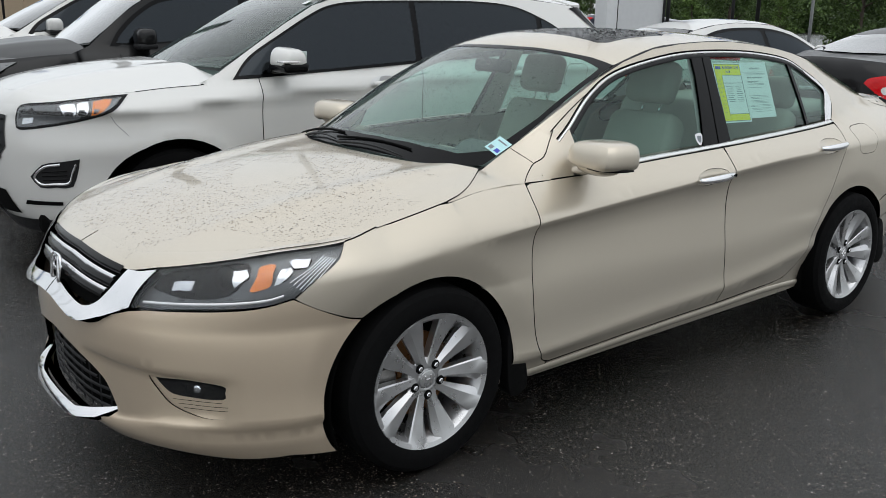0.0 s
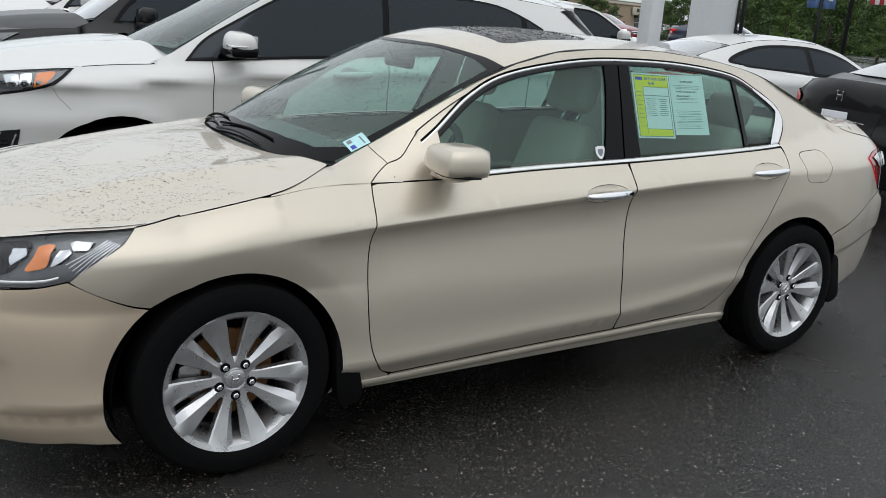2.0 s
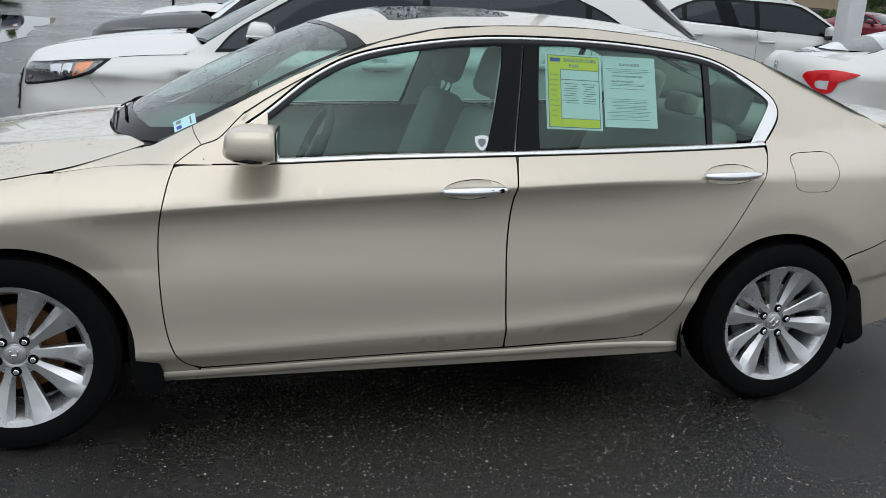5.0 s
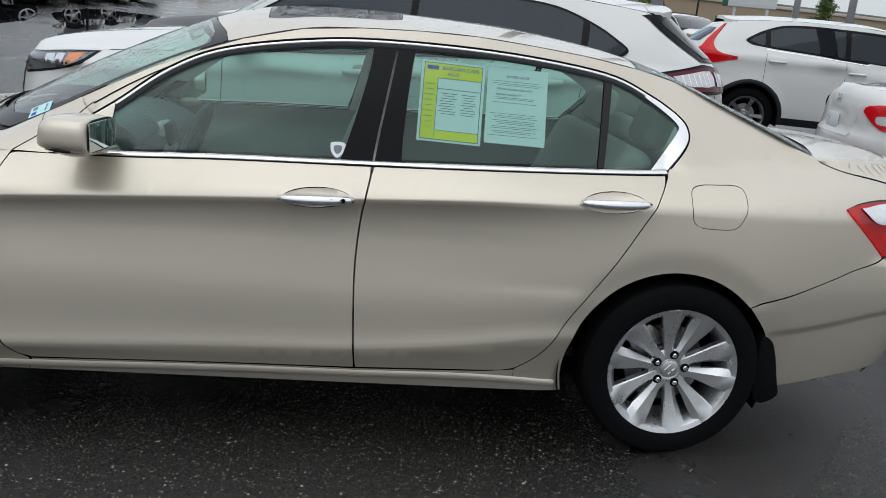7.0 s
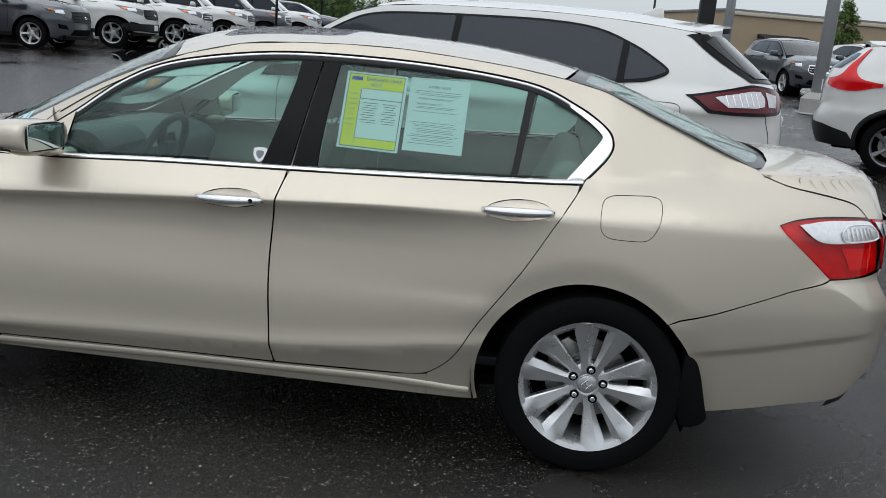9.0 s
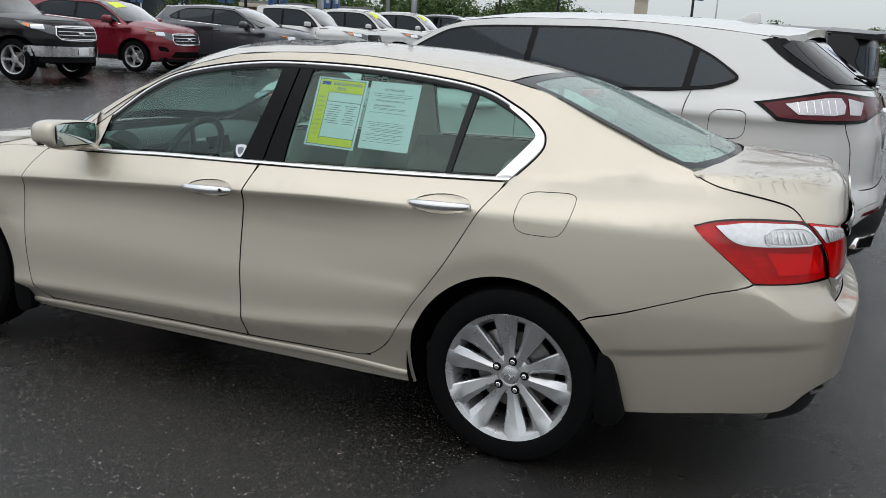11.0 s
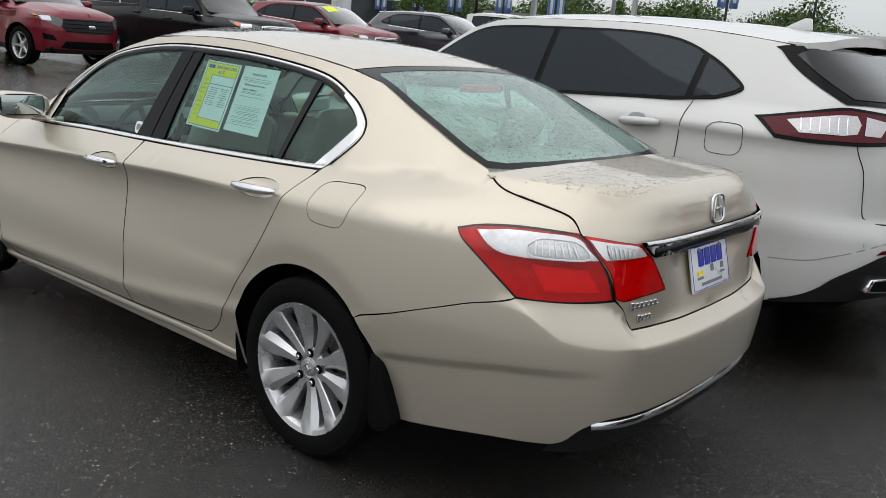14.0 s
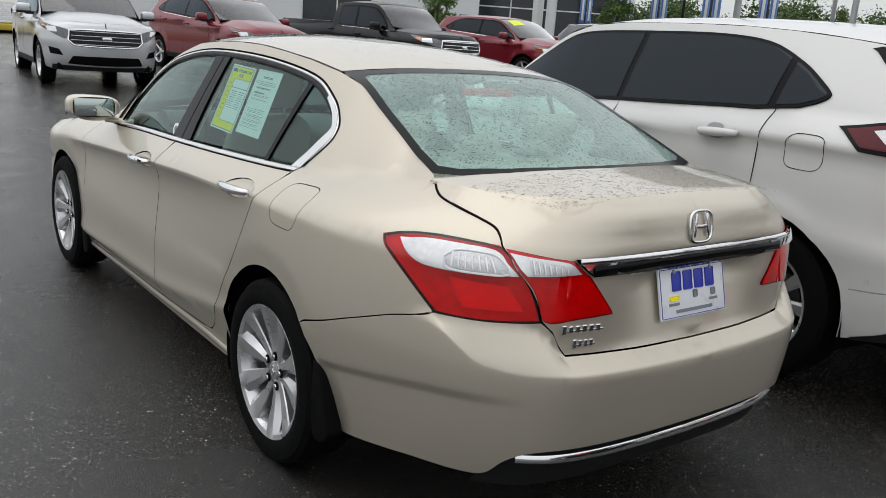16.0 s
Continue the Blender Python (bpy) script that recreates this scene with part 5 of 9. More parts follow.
    # tail lamps
    outer = bow([(3.338, 0.946), (3.40, 0.962), (3.491, 0.972), (3.60, 0.975), (3.747, 0.972)], 4)[:-1] + bow([(3.747, 0.972), (3.80, 0.936), (3.868, 0.868), (3.910, 0.786)], 4)[:-1] + bow([(3.910, 0.784), (3.76, 0.776), (3.565, 0.772)], 4)[:-1] + bow([(3.565, 0.774), (3.456, 0.852), (3.366, 0.918), (3.338, 0.946)], 4)[:-1]
    white = bow([(3.405, 0.947), (3.50, 0.961), (3.62, 0.964), (3.736, 0.961), (3.79, 0.932), (3.832, 0.906)], 4)[:-1] + bow([(3.832, 0.904), (3.70, 0.897), (3.58, 0.894), (3.50, 0.898), (3.45, 0.918), (3.405, 0.947)], 4)[:-1]
    innr = bow([(3.768, 0.968), (3.86, 0.961), (3.988, 0.947)], 3) + bow([(4.045, 0.90), (4.108, 0.81), (4.116, 0.793)], 3) + bow([(4.02, 0.787), (3.924, 0.784), (3.882, 0.868), (3.768, 0.968)], 4)[:-1]
    whin = bow([(3.784, 0.959), (3.87, 0.952), (3.975, 0.941), (4.016, 0.912)], 3) + [(3.94, 0.908), (3.857, 0.906)]
    for sgn in (0, 1):
        pick = lambda sk: sk.other() if sgn else sk
        part("lamp_gasket", pick(Skin().patch(side, shrink(outer, -0.002), 0.03, 0, 0.0, lift=-0.014)), TRIM_BLACK, car)
        t = part("tail_light", pick(Skin().patch(side, outer, 0.03, -0.002, 0.03, lift=-0.010)), RED_BACK, car, "red tail light with a clear upper lens")
        part("red_cell", pick(Skin().patch(side, [(3.60, 0.876), (3.80, 0.872), (3.86, 0.806), (3.66, 0.800)], 0.03, 0, 0.002, lift=-0.004)), RED_CELL, t)
        part("outer_lens", pick(Skin().patch(side, outer, 0.03, -0.0025, 0.012, lift=0.005)), RED_GLASS, t, "clear red outer lens").visible_shadow = False
        part("clear_lens", pick(Skin().patch(side, white, 0.03, 0, 0.004, lift=0.010)), CLEAR_RED, t)
        cell = bow([(3.588, 0.926), (3.62, 0.943), (3.70, 0.947), (3.755, 0.940), (3.795, 0.910), (3.70, 0.904), (3.605, 0.905), (3.588, 0.926)], 3)[:-1]
        part("ribbed_cell", pick(Skin().patch(side, cell, 0.03, 0, 0.002, lift=0.0125)), LENS_CELL, t)
        part("rib", pick(ribbon(side, shrink(cell, -0.004) + [shrink(cell, -0.004)[0]], 0.006, 0.011, 0.005)), WHITE_ENAMEL, t)
        for k in range(7):
            part("rib", pick(ribbon(side, [(3.612 + 0.024 * k, 0.908), (3.606 + 0.0215 * k, 0.940 - (0.004 if k == 6 else 0))], 0.007, 0.013, 0.003)), CLEAR_RED, t)
        t2 = part("boot_tail_light", pick(Skin().patch(side, innr, 0.03, 0.002, 0.02, lift=0.003)), RED_BACK, car, "red light on the boot lid")
        part("outer_lens", pick(Skin().patch(side, innr, 0.03, 0.0, 0.012, lift=0.0085)), RED_GLASS, t2, "clear red outer lens").visible_shadow = False
        part("clear_lens", pick(Skin().patch(side, whin, 0.03, 0, 0.004, lift=0.010)), CLEAR_RED, t2)
        part("ribbed_cell", pick(Skin().patch(side, [(3.85, 0.947), (3.96, 0.936), (3.99, 0.918), (3.93, 0.912), (3.872, 0.910)], 0.03, 0, 0.002, lift=0.0125)), LENS_CELL, t2)
        for k in range(7):
            part("rib", pick(ribbon(side, [(3.877 + 0.016 * k, 0.913), (3.862 + 0.018 * k, 0.944 - 0.003 * k)], 0.006, 0.013, 0.003)), CLEAR_RED, t2)
    bar2 = Skin().patch(side, [(3.994, 0.950), (4.15, 0.954), (TAIL, 0.957), (TAIL, 0.907), (4.15, 0.906), (4.052, 0.904)], 0.03, 0, 0.02, lift=0.014).mirror()
    part("boot_chrome_bar", bar2, CHROME, trunk, "chrome bar above the plate")
    part("boot_bright_edge", ribbon(side, [(3.998, 0.944), (4.08, 0.946), (4.16, 0.948), (4.25, 0.949), (TAIL, 0.950)], 0.016, 0.013, 0.010).mirror(), CHROME, trunk)
    part("boot_dark_bar", ribbon(side, [(4.045, 0.918), (4.15, 0.922), (4.25, 0.924), (TAIL, 0.925)], 0.030, 0.0135, 0.003).mirror(), TRIM_BLACK, trunk)
    xb = C.R0 + C.tail(0.82)
    plate = part("dealer_plate", box((0.008, 0.310, 0.155), (0, 0, 0), 0.003), WHITE_ENAMEL, car, "white dealer plate with blue lettering bars", pose(xb + 0.014, 0, 0.818, 0, -15, 0))
    border = bmesh.new()
    for y, z, w, h in ((0, 0.072, 0.296, 0.002), (0, -0.072, 0.296, 0.002), (-0.149, 0, 0.002, 0.142), (0.149, 0, 0.002, 0.142)):
        box((0.002, w, h), (0.0045, y, z), 0, 1, border)
    part("border", border, INK_BLUE, plate)
    for k in range(4):
        part("letter_bar", box((0.002, 0.040, 0.058), (0.0048, -0.078 + 0.052 * k, 0.034), 0.004, 2), INK_BLUE, plate)
    part("bow_mark", box((0.002, 0.040, 0.014), (0.0048, -0.092, -0.016), 0.004, 1), PAPER_YELLOW, plate)
    part("shield_mark", box((0.002, 0.020, 0.024), (0.0048, 0.006, -0.010), 0.004, 1), INK, plate)
    part("square_mark", box((0.002, 0.022, 0.022), (0.0048, 0.092, -0.012), 0.003, 1), INK, plate)
    part("text_bar", box((0.002, 0.046, 0.008), (0.0048, -0.092, -0.034), 0, 1), INK, plate)
    part("text_bar", box((0.002, 0.040, 0.008), (0.0048, 0.092, -0.034), 0, 1), INK, plate)
    part("text_bar", box((0.002, 0.170, 0.010), (0.0048, 0.0, -0.056), 0, 1), INK, plate)
    for y in (-0.085, 0.085):
        part("screw", lathe([(0, 0.008), (0.006, 0.007), (0.008, 0.004)], 12, None, "x", (0, y, 0.062)), STEEL, plate)
    p0 = side(4.12, 1.02)
    em = bmesh.new()
    box((0.010, 0.012, 0.072), (0, -0.028, 0.004), 0.003, 2, em, Matrix.Rotation(radians(-8), 4, "X"))
    box((0.010, 0.012, 0.072), (0, 0.028, 0.004), 0.003, 2, em, Matrix.Rotation(radians(8), 4, "X"))
    box((0.010, 0.050, 0.012), (0, 0, 0.0), 0.003, 2, em)
    tube([(0.0, a * 0.98, b * 0.98) for a, b in loop_], 0.005, 6, em, cap=False)
    part("rear_emblem", em, CHROME, trunk, "chrome square emblem", pose(C.R0 + C.tail(1.01) + 0.006, 0, 1.015, 0, -8, 0))
    for z, s0, wd in ((0.758, 3.985, 0.0225), (0.716, 4.02, 0.019)):
        q, q2 = side(s0, z), side(s0 + 0.10, z)
        turnz = math.degrees(math.atan2(q2.y - q.y, q2.x - q.x)) - 90
        bars = bmesh.new()
        for k in range(6 if wd > 0.02 else 4):
            box((0.005, wd * 0.72, 0.020 if k else 0.026), (0, wd * k, 0), 0.002, 1, bars)
            box((0.004, wd, 0.005), (0, wd * (k + 0.3), -0.004), 0.001, 1, bars)
        part("badge_bar", bars, CHROME, trunk, "chrome lettering bar", pose(q.x + 0.004, q.y, q.z, 0, 0, turnz))

    # door handles and mirrors
    for a, b, key in ((1.365, 0.868, "f"), (2.36, 0.920, "r")):
        for sgn in (0, 1):
            s = 1 if sgn else -1
            y = side(a + 0.12, b).y
            hd = bmesh.new()
            n = 14
            tube([(a + 0.236 * k / n, -s * (y - 0.010 - 0.028 * math.sin(math.pi * k / n) ** 0.55), b + 0.008 * k / n) for k in range(n + 1)], 0.0155, 10, hd, [0.35 + 0.75 * math.sin(math.pi * (0.08 + 0.84 * k / n)) ** 0.6 for k in range(n + 1)], 1.0)
            host = panels[key][sgn]
            hob = part("door_handle", hd, CHROME, host, "chrome door handle")
            cup = Skin()
            cup.patch(lambda u, v: side(u, v) + Vector((0, 0.0005 + 0.018 * max(0.0, 1 - ((u - a - 0.118) / 0.115) ** 2 - ((v - b - 0.002) / 0.037) ** 2) ** 0.8, 0)), grip(a, b), 0.016, -0.004, 0)
            part("handle_cup", cup.other() if sgn else cup, CHAMPAGNE, host)
            if key == "f":
                part("key_lock", lathe([(0, 0.004), (0.006, 0.004), (0.008, 0.0)], 14, None, "y", (a + 0.205, -s * (y - 0.046), b + 0.010)), TRIM_BLACK, hob)
                part("key_lock", lathe([(0, 0.004), (0.004, 0.004), (0.006, 0.0)], 14, None, "y", (a + 0.168, -s * (y - 0.050), b + 0.009)), TRIM_BLACK, hob)
    for sgn in (-1, 1):
        shell = bmesh.new()
        bmesh.ops.create_cube(shell, size=1)
        bmesh.ops.subdivide_edges(shell, edges=shell.edges[:], cuts=7, use_grid_fill=True)
        for v in shell.verts:
            x, y, z = v.co * 2
            m_ = (abs(x) ** 3.6 + abs(y) ** 3.6 + abs(z) ** 3.6) ** (1 / 3.6)
            x, y, z = x / m_, y / m_, z / m_
            v.co = (0.096 * x * (1 - 0.08 * z) + (0.006 if x > 0 else 0), 0.128 * y, (0.066 if z > 0 else 0.046) * z * (1 - 0.16 * (y + 1) * 0.5) + 0.008)
        for v in shell.verts:
            if v.co.x > 0.062:
                v.co.x = 0.062 + (v.co.x - 0.062) * 0.15
            if sgn > 0:
                v.co.y *= -1
        if sgn > 0:
            bmesh.ops.reverse_faces(shell, faces=shell.faces)
        mir = part("door_mirror", smooth(shell, 50), CHAMPAGNE, car, "champagne door mirror dripping with rain", pose(0.757, sgn * 0.918, 1.014, 0, 0, sgn * 8))
        part("mirror_glass", box((0.004, 0.184, 0.088), (0.070, 0, 0.014), 0.002), MIRROR, mir)
        part("mirror_rim", prism([(0.099 * math.copysign(abs(math.cos(t)) ** 0.5, math.cos(t)), 0.050 * math.copysign(abs(math.sin(t)) ** 0.5, math.sin(t))) for t in [2 * math.pi * i / 32 for i in range(32)]], 0.006, "x", 0.001, None, (0.061, 0, 0.014)), PLASTIC, mir)
        part("turn_signal", tube([(-0.088, sgn * 0.015, -0.026), (-0.080, sgn * 0.06, -0.026), (-0.055, sgn * 0.100, -0.026), (-0.01, sgn * 0.124, -0.026), (0.03, sgn * 0.128, -0.026)], 0.0055, 8, None, [0.4, 1, 1, 1, 0.6]), TRIM_BLACK, mir, "dark turn signal slot")
        low_ = bmesh.new()
        bmesh.ops.create_uvsphere(low_, u_segments=28, v_segments=14, radius=1.0)
        for v in low_.verts:
            v.co = (0.072 * v.co.x - 0.008, 0.102 * v.co.y - sgn * 0.012, 0.036 * v.co.z - 0.026)
        part("base_shell", smooth(low_, 80), CHAMPAGNE, mir)
        part("mirror_foot", tube([(-0.005, -sgn * 0.06, -0.05), (-0.01, -sgn * 0.14, -0.062), (0.0, -sgn * 0.20, -0.066)], 0.045, 10, None, [0.8, 0.85, 1.1], 0.42), CHAMPAGNE, mir)

    # wheels, arches, flaps, underside
    for x, y, o in ((0, -0.795, -1), (2.776, -0.795, -1), (0, 0.795, 1), (2.776, 0.795, 1)):
        road_wheel(car, (x, y, 0.3265), o, 0.327, 0.234, 0.215, 10, "wide", ALLOY, 45 if x else -1)
    for x0, r, nm in ((0.0, 0.368, "front"), (2.752, 0.376, "rear")):
        for o in (-1, 1):
            well = bmesh.new()
            ring = [[well.verts.new((x0 + (r + 0.012) * math.cos(t), o * y, 0.322 + (r + 0.012) * math.sin(t))) for t in [radians(-20 + 220 * i / 30) for i in range(31)]] for y in (0.864, 0.62)]
            for k in range(30):
                well.faces.new((ring[0][k], ring[0][k + 1], ring[1][k + 1], ring[1][k]))
            well.faces.new(ring[1])
            part("wheel_arch_liner", smooth(well, 40), LINER, car)
            fl = bow([(0.345, 0.475), (0.395, 0.462), (0.43, 0.33), (0.452, 0.20), (0.40, 0.165), (0.36, 0.19), (0.345, 0.33)], 3) if nm == "front" else bow([(3.09, 0.485), (3.14, 0.450), (3.18, 0.31), (3.192, 0.255), (3.145, 0.222), (3.10, 0.235), (3.085, 0.34)], 3)
            part("mud_flap", prism(fl, 0.06, "y", 0.006, None, (0, -0.884 if o < 0 else 0.824, 0)), RUBBER, car, "black rubber mud flap")
    under = bmesh.new()
    box((3.6, 1.36, 0.05), (1.30, 0, 0.225), 0.02, 2, under)
    box((3.3, 1.10, 0.10), (1.45, 0, 0.26), 0.02, 2, under)
    part("underbody", under, LINER, car)
    part("exhaust_pipe", tube([(2.4, 0.45, 0.23), (3.3, 0.52, 0.26), (3.62, 0.52, 0.27)], 0.025, 12), STEEL, car)

    # cabin
    tub = lambda a, b: side(a, b) + Vector((0, 0.055 + 0.04 * clamp((0.9 - b) * 2, 0, 1), 0))
    card_f = [(0.60, 0.32), (1.60, 0.32), (1.655, 0.60), (1.662, 0.972), (1.2, 0.955), (0.66, 0.935), (0.56, 0.6)]
    card_r = [(1.66, 0.32), (2.25, 0.33), (2.45, 0.6), (2.66, 1.0), (2.4, 0.995), (1.668, 0.972)]
    for sgn in (0, 1):
        for nm, lp, arm in (("front_door_card", card_f, (0.85, 1.45)), ("rear_door_card", card_r, (1.75, 2.25))):
            sk = Skin().patch(tub, lp, 0.08, 0, 0.0, flip=True)
            cd = part(nm, sk.other() if sgn else sk, CABIN, car)
            y = (1 if sgn else -1) * 0.755
            part("armrest", box((arm[1] - arm[0], 0.07, 0.06), ((arm[0] + arm[1]) / 2, y, 0.66), 0.02, 3), CABIN, cd)
        # inner faces of the roof rails and pillars
        rail_in = lambda a, b: side(a, b) + Vector((0, 0.03, 0))
        band = [(x, C.rail_z(x) - 0.006) for x in (0.62, 0.8, 1.0, 1.2, 1.5, 1.9, 2.3, 2.6, 2.8, 3.0, 3.2)] + [(3.2, 1.06), (2.72, 1.035)] + list(reversed([p for p in shrink(dlo_top + [(1.66, 0.98)], 0.03)[:-1] if p[1] > 1.05]))
        sk = Skin().patch(rail_in, band, 0.06, 0, 0.0, flip=True)
        part("pillar_lining", sk.other() if sgn else sk, HEADLINER, car)
        sk = Skin().patch(rail_in, [(1.56, 0.96), (1.75, 0.96), (1.77, 1.36), (1.65, 1.35)], 0.08, 0, 0.0, flip=True)
        part("pillar_lining", sk.other() if sgn else sk, HEADLINER, car)
    lining = Skin().patch(lambda x, y: roof(x, y) - Vector((0, 0, 0.03)), both([(1.06, 0), (1.10, -0.33), (1.16, -0.5), (1.6, -0.54), (2.2, -0.52), (2.58, -0.49), (2.66, 0)]), 0.08, 0, 0, flip=True)
    part("headliner", lining, HEADLINER, car)
    part("cabin_floor", box((2.6, 1.36, 0.04), (1.55, 0, 0.30), 0.01), CABIN_DARK, car)
    part("parcel_shelf", box((0.62, 1.18, 0.03), (3.05, 0, 1.045), 0.01, 2, None, Matrix.Rotation(radians(-2), 4, "Y")), CABIN, car)
    dash = prism(bow([(0.30, 0.93), (0.45, 0.965), (0.66, 0.968), (0.80, 0.925), (0.84, 0.86), (0.78, 0.70), (0.74, 0.45), (0.30, 0.45)], 4), 1.18, "y", 0.0, None, (0, -0.59, 0))
    dsh = part("dashboard", dash, DASH, car, "dark grey dashboard")
    part("instrument_hood", prism(bow([(0.60, 0.945), (0.70, 1.005), (0.79, 0.995), (0.83, 0.93), (0.62, 0.90)], 4), 0.36, "y", 0.0, None, (0, -0.55, 0)), DASH, dsh)
    part("centre_stack", box((0.10, 0.26, 0.40), (0.82, 0, 0.74), 0.02, 3, None, Matrix.Rotation(radians(-14), 4, "Y")), CABIN, dsh)
    part("display", box((0.01, 0.18, 0.09), (0.845, 0, 0.905), 0.004, 2, None, Matrix.Rotation(radians(-14), 4, "Y")), TRIM_BLACK, dsh)
    part("centre_console", box((0.85, 0.22, 0.22), (1.20, 0, 0.50), 0.03, 3), CABIN, car)
    ringm = [(0.185 * math.cos(t), 0.185 * math.sin(t), 0) for t in [2 * math.pi * i / 40 for i in range(41)]]
    wheel_s = tube(ringm, 0.016, 10, None, cap=False)
    st = part("steering_wheel", wheel_s, CABIN_DARK, car, "dark steering wheel", pose(0.98, -0.37, 0.905, 0, -66, 0))
    part("steering_hub", box((0.15, 0.11, 0.04), (0, 0, -0.015), 0.018, 3), CABIN_DARK, st)
    for a in (90, 210, 330):
        part("steering_spoke", tube([(0.05 * math.cos(radians(a)), 0.05 * math.sin(radians(a)), -0.012), (0.18 * math.cos(radians(a)), 0.18 * math.sin(radians(a)), 0)], 0.014, 8, None, None, 0.6), CABIN_DARK, st)

    def seat(y, x, wide=0.50):
        s_ = part("front_seat", box((0.50, wide, 0.15), (x, y, 0.50), 0.055, 4), CLOTH, car, "beige cloth front seat")
        turn = Matrix.Rotation(radians(-20), 4, "Y")
        b = box((0.13, wide * 0.96, 0.60), (0, 0, 0.30), 0.05, 4)
        for v in b.verts:
            if v.co.z > 0.30:
                v.co.y *= 1 - 0.28 * ((v.co.z - 0.30) / 0.30) ** 2
        part("backrest", b, CLOTH, s_, m=Matrix.Translation((x - 0.20 + 0.44, y, 0.52)) @ Matrix.Rotation(radians(20), 4, "Y"))
        for dy in (-0.05, 0.05):
            part("headrest_post", tube([(0, dy, 0.58), (0, dy, 0.68)], 0.006, 6), CHROME, s_, m=Matrix.Translation((x + 0.24, y, 0.52)) @ Matrix.Rotation(radians(20), 4, "Y"))
        h = box((0.11, 0.26, 0.20), (-0.01, 0, 0.74), 0.045, 4)
        part("headrest", h, CLOTH, s_, m=Matrix.Translation((x + 0.24, y, 0.52)) @ Matrix.Rotation(radians(18), 4, "Y"))
        return s_

    seat(-0.37, 1.25)
    seat(0.37, 1.25)
    bench = part("rear_bench", box((0.52, 1.16, 0.18), (2.20, 0, 0.50), 0.06, 4), CLOTH, car, "beige cloth rear bench")
    part("backrest", box((0.14, 1.14, 0.62), (0, 0, 0.30), 0.06, 4), CLOTH, bench, m=Matrix.Translation((2.42, 0, 0.50)) @ Matrix.Rotation(radians(24), 4, "Y"))
    for y in (-0.38, 0.38):
        part("headrest", box((0.10, 0.25, 0.17), (0, 0, 0), 0.045, 4), CLOTH, bench, m=Matrix.Translation((2.74, y, 1.14)) @ Matrix.Rotation(radians(18), 4, "Y"))
    part("headrest", box((0.09, 0.20, 0.10), (0, 0, 0), 0.035, 4), CLOTH, bench, m=pose(2.74, 0, 1.09, 0, 18, 0))
    part("rear_view_mirror", box((0.03, 0.24, 0.06), (0, 0, 0), 0.018, 3), PLASTIC, car, m=pose(1.02, 0, 1.30, 0, 10, 0))
    part("mirror_stalk", tube([(1.0, 0, 1.31), (0.96, 0, 1.355)], 0.012, 8), PLASTIC, car)
    return car, C


sedan, SEDAN = saloon()


# ---- rain, stickers and papers on the champagne sedan ----
def bead(bm, at, normal, r, h, flow=1.0):
    """A low drop of water."""
    n = Vector(normal).normalized()
    u = n.orthogonal().normalized() if abs(n.z) > 0.99 else Vector((0, 0, 1)).cross(n).normalized()
    v = n.cross(u)
    k = 7
    rings = []
    for rad, up in ((1.0, -0.1), (0.72, 0.65)):
        rings.append([bm.verts.new(at + (u * math.cos(2 * math.pi * i / k) + v * (math.sin(2 * math.pi * i / k) * flow)) * (r * rad) + n * (h * up)) for i in range(k)])
    tip = bm.verts.new(at + n * h)
    for i in range(k):
        bm.faces.new((rings[0][i], rings[0][(i + 1) % k], rings[1][(i + 1) % k], rings[1][i])).smooth = True
        bm.faces.new((rings[1][i], rings[1][(i + 1) % k], tip)).smooth = True


def rain(name, surf, lo, hi, count, sizes, parent, seed, keep=None, flip=False, flow=1.0, liquid=None):
    """Drops strewn over a surface as one mesh."""
    rnd = random.Random(seed)
    bm = bmesh.new()
    made, e = 0, 0.004
    while made < count:
        a, b = rnd.uniform(lo[0], hi[0]), rnd.uniform(lo[1], hi[1])
        made += 1
        if keep and not keep(a, b):
            continue
        p = surf(a, b)
        nn = (surf(a + e, b) - surf(a - e, b)).cross(surf(a, b + e) - surf(a, b - e))
        if nn.length < 1e-12:
            continue
        nn = nn.normalized() * (-1 if flip else 1)
        r = sizes[0] + (sizes[1] - sizes[0]) * rnd.random() ** 2.2
        bead(bm, p, nn, r, r * (rnd.uniform(0.16, 0.30) if liquid else rnd.uniform(0.5, 0.75)), flow * rnd.uniform(0.85, 1.15))
    ob = part(name, bm, liquid or WATER, parent, "beads of rainwater")
    ob["kind"] = "stuff"
    return ob


def lettering(text, size, material, parent, m, name="lettering"):
    """Words as a thin mesh."""
    cu = bpy.data.curves.new("words", "FONT")
    cu.body, cu.size, cu.align_x, cu.align_y, cu.extrude = text, size, "CENTER", "CENTER", 0.0003
    tmp = new("words", cu)
    bpy.context.view_layer.update()
    me = bpy.data.meshes.new_from_object(tmp.evaluated_get(bpy.context.evaluated_depsgraph_get()))
    bpy.data.objects.remove(tmp)
    bpy.data.curves.remove(cu)
    me.name = name
    me.materials.clear()
    return part(name, me, material, parent, "", m)


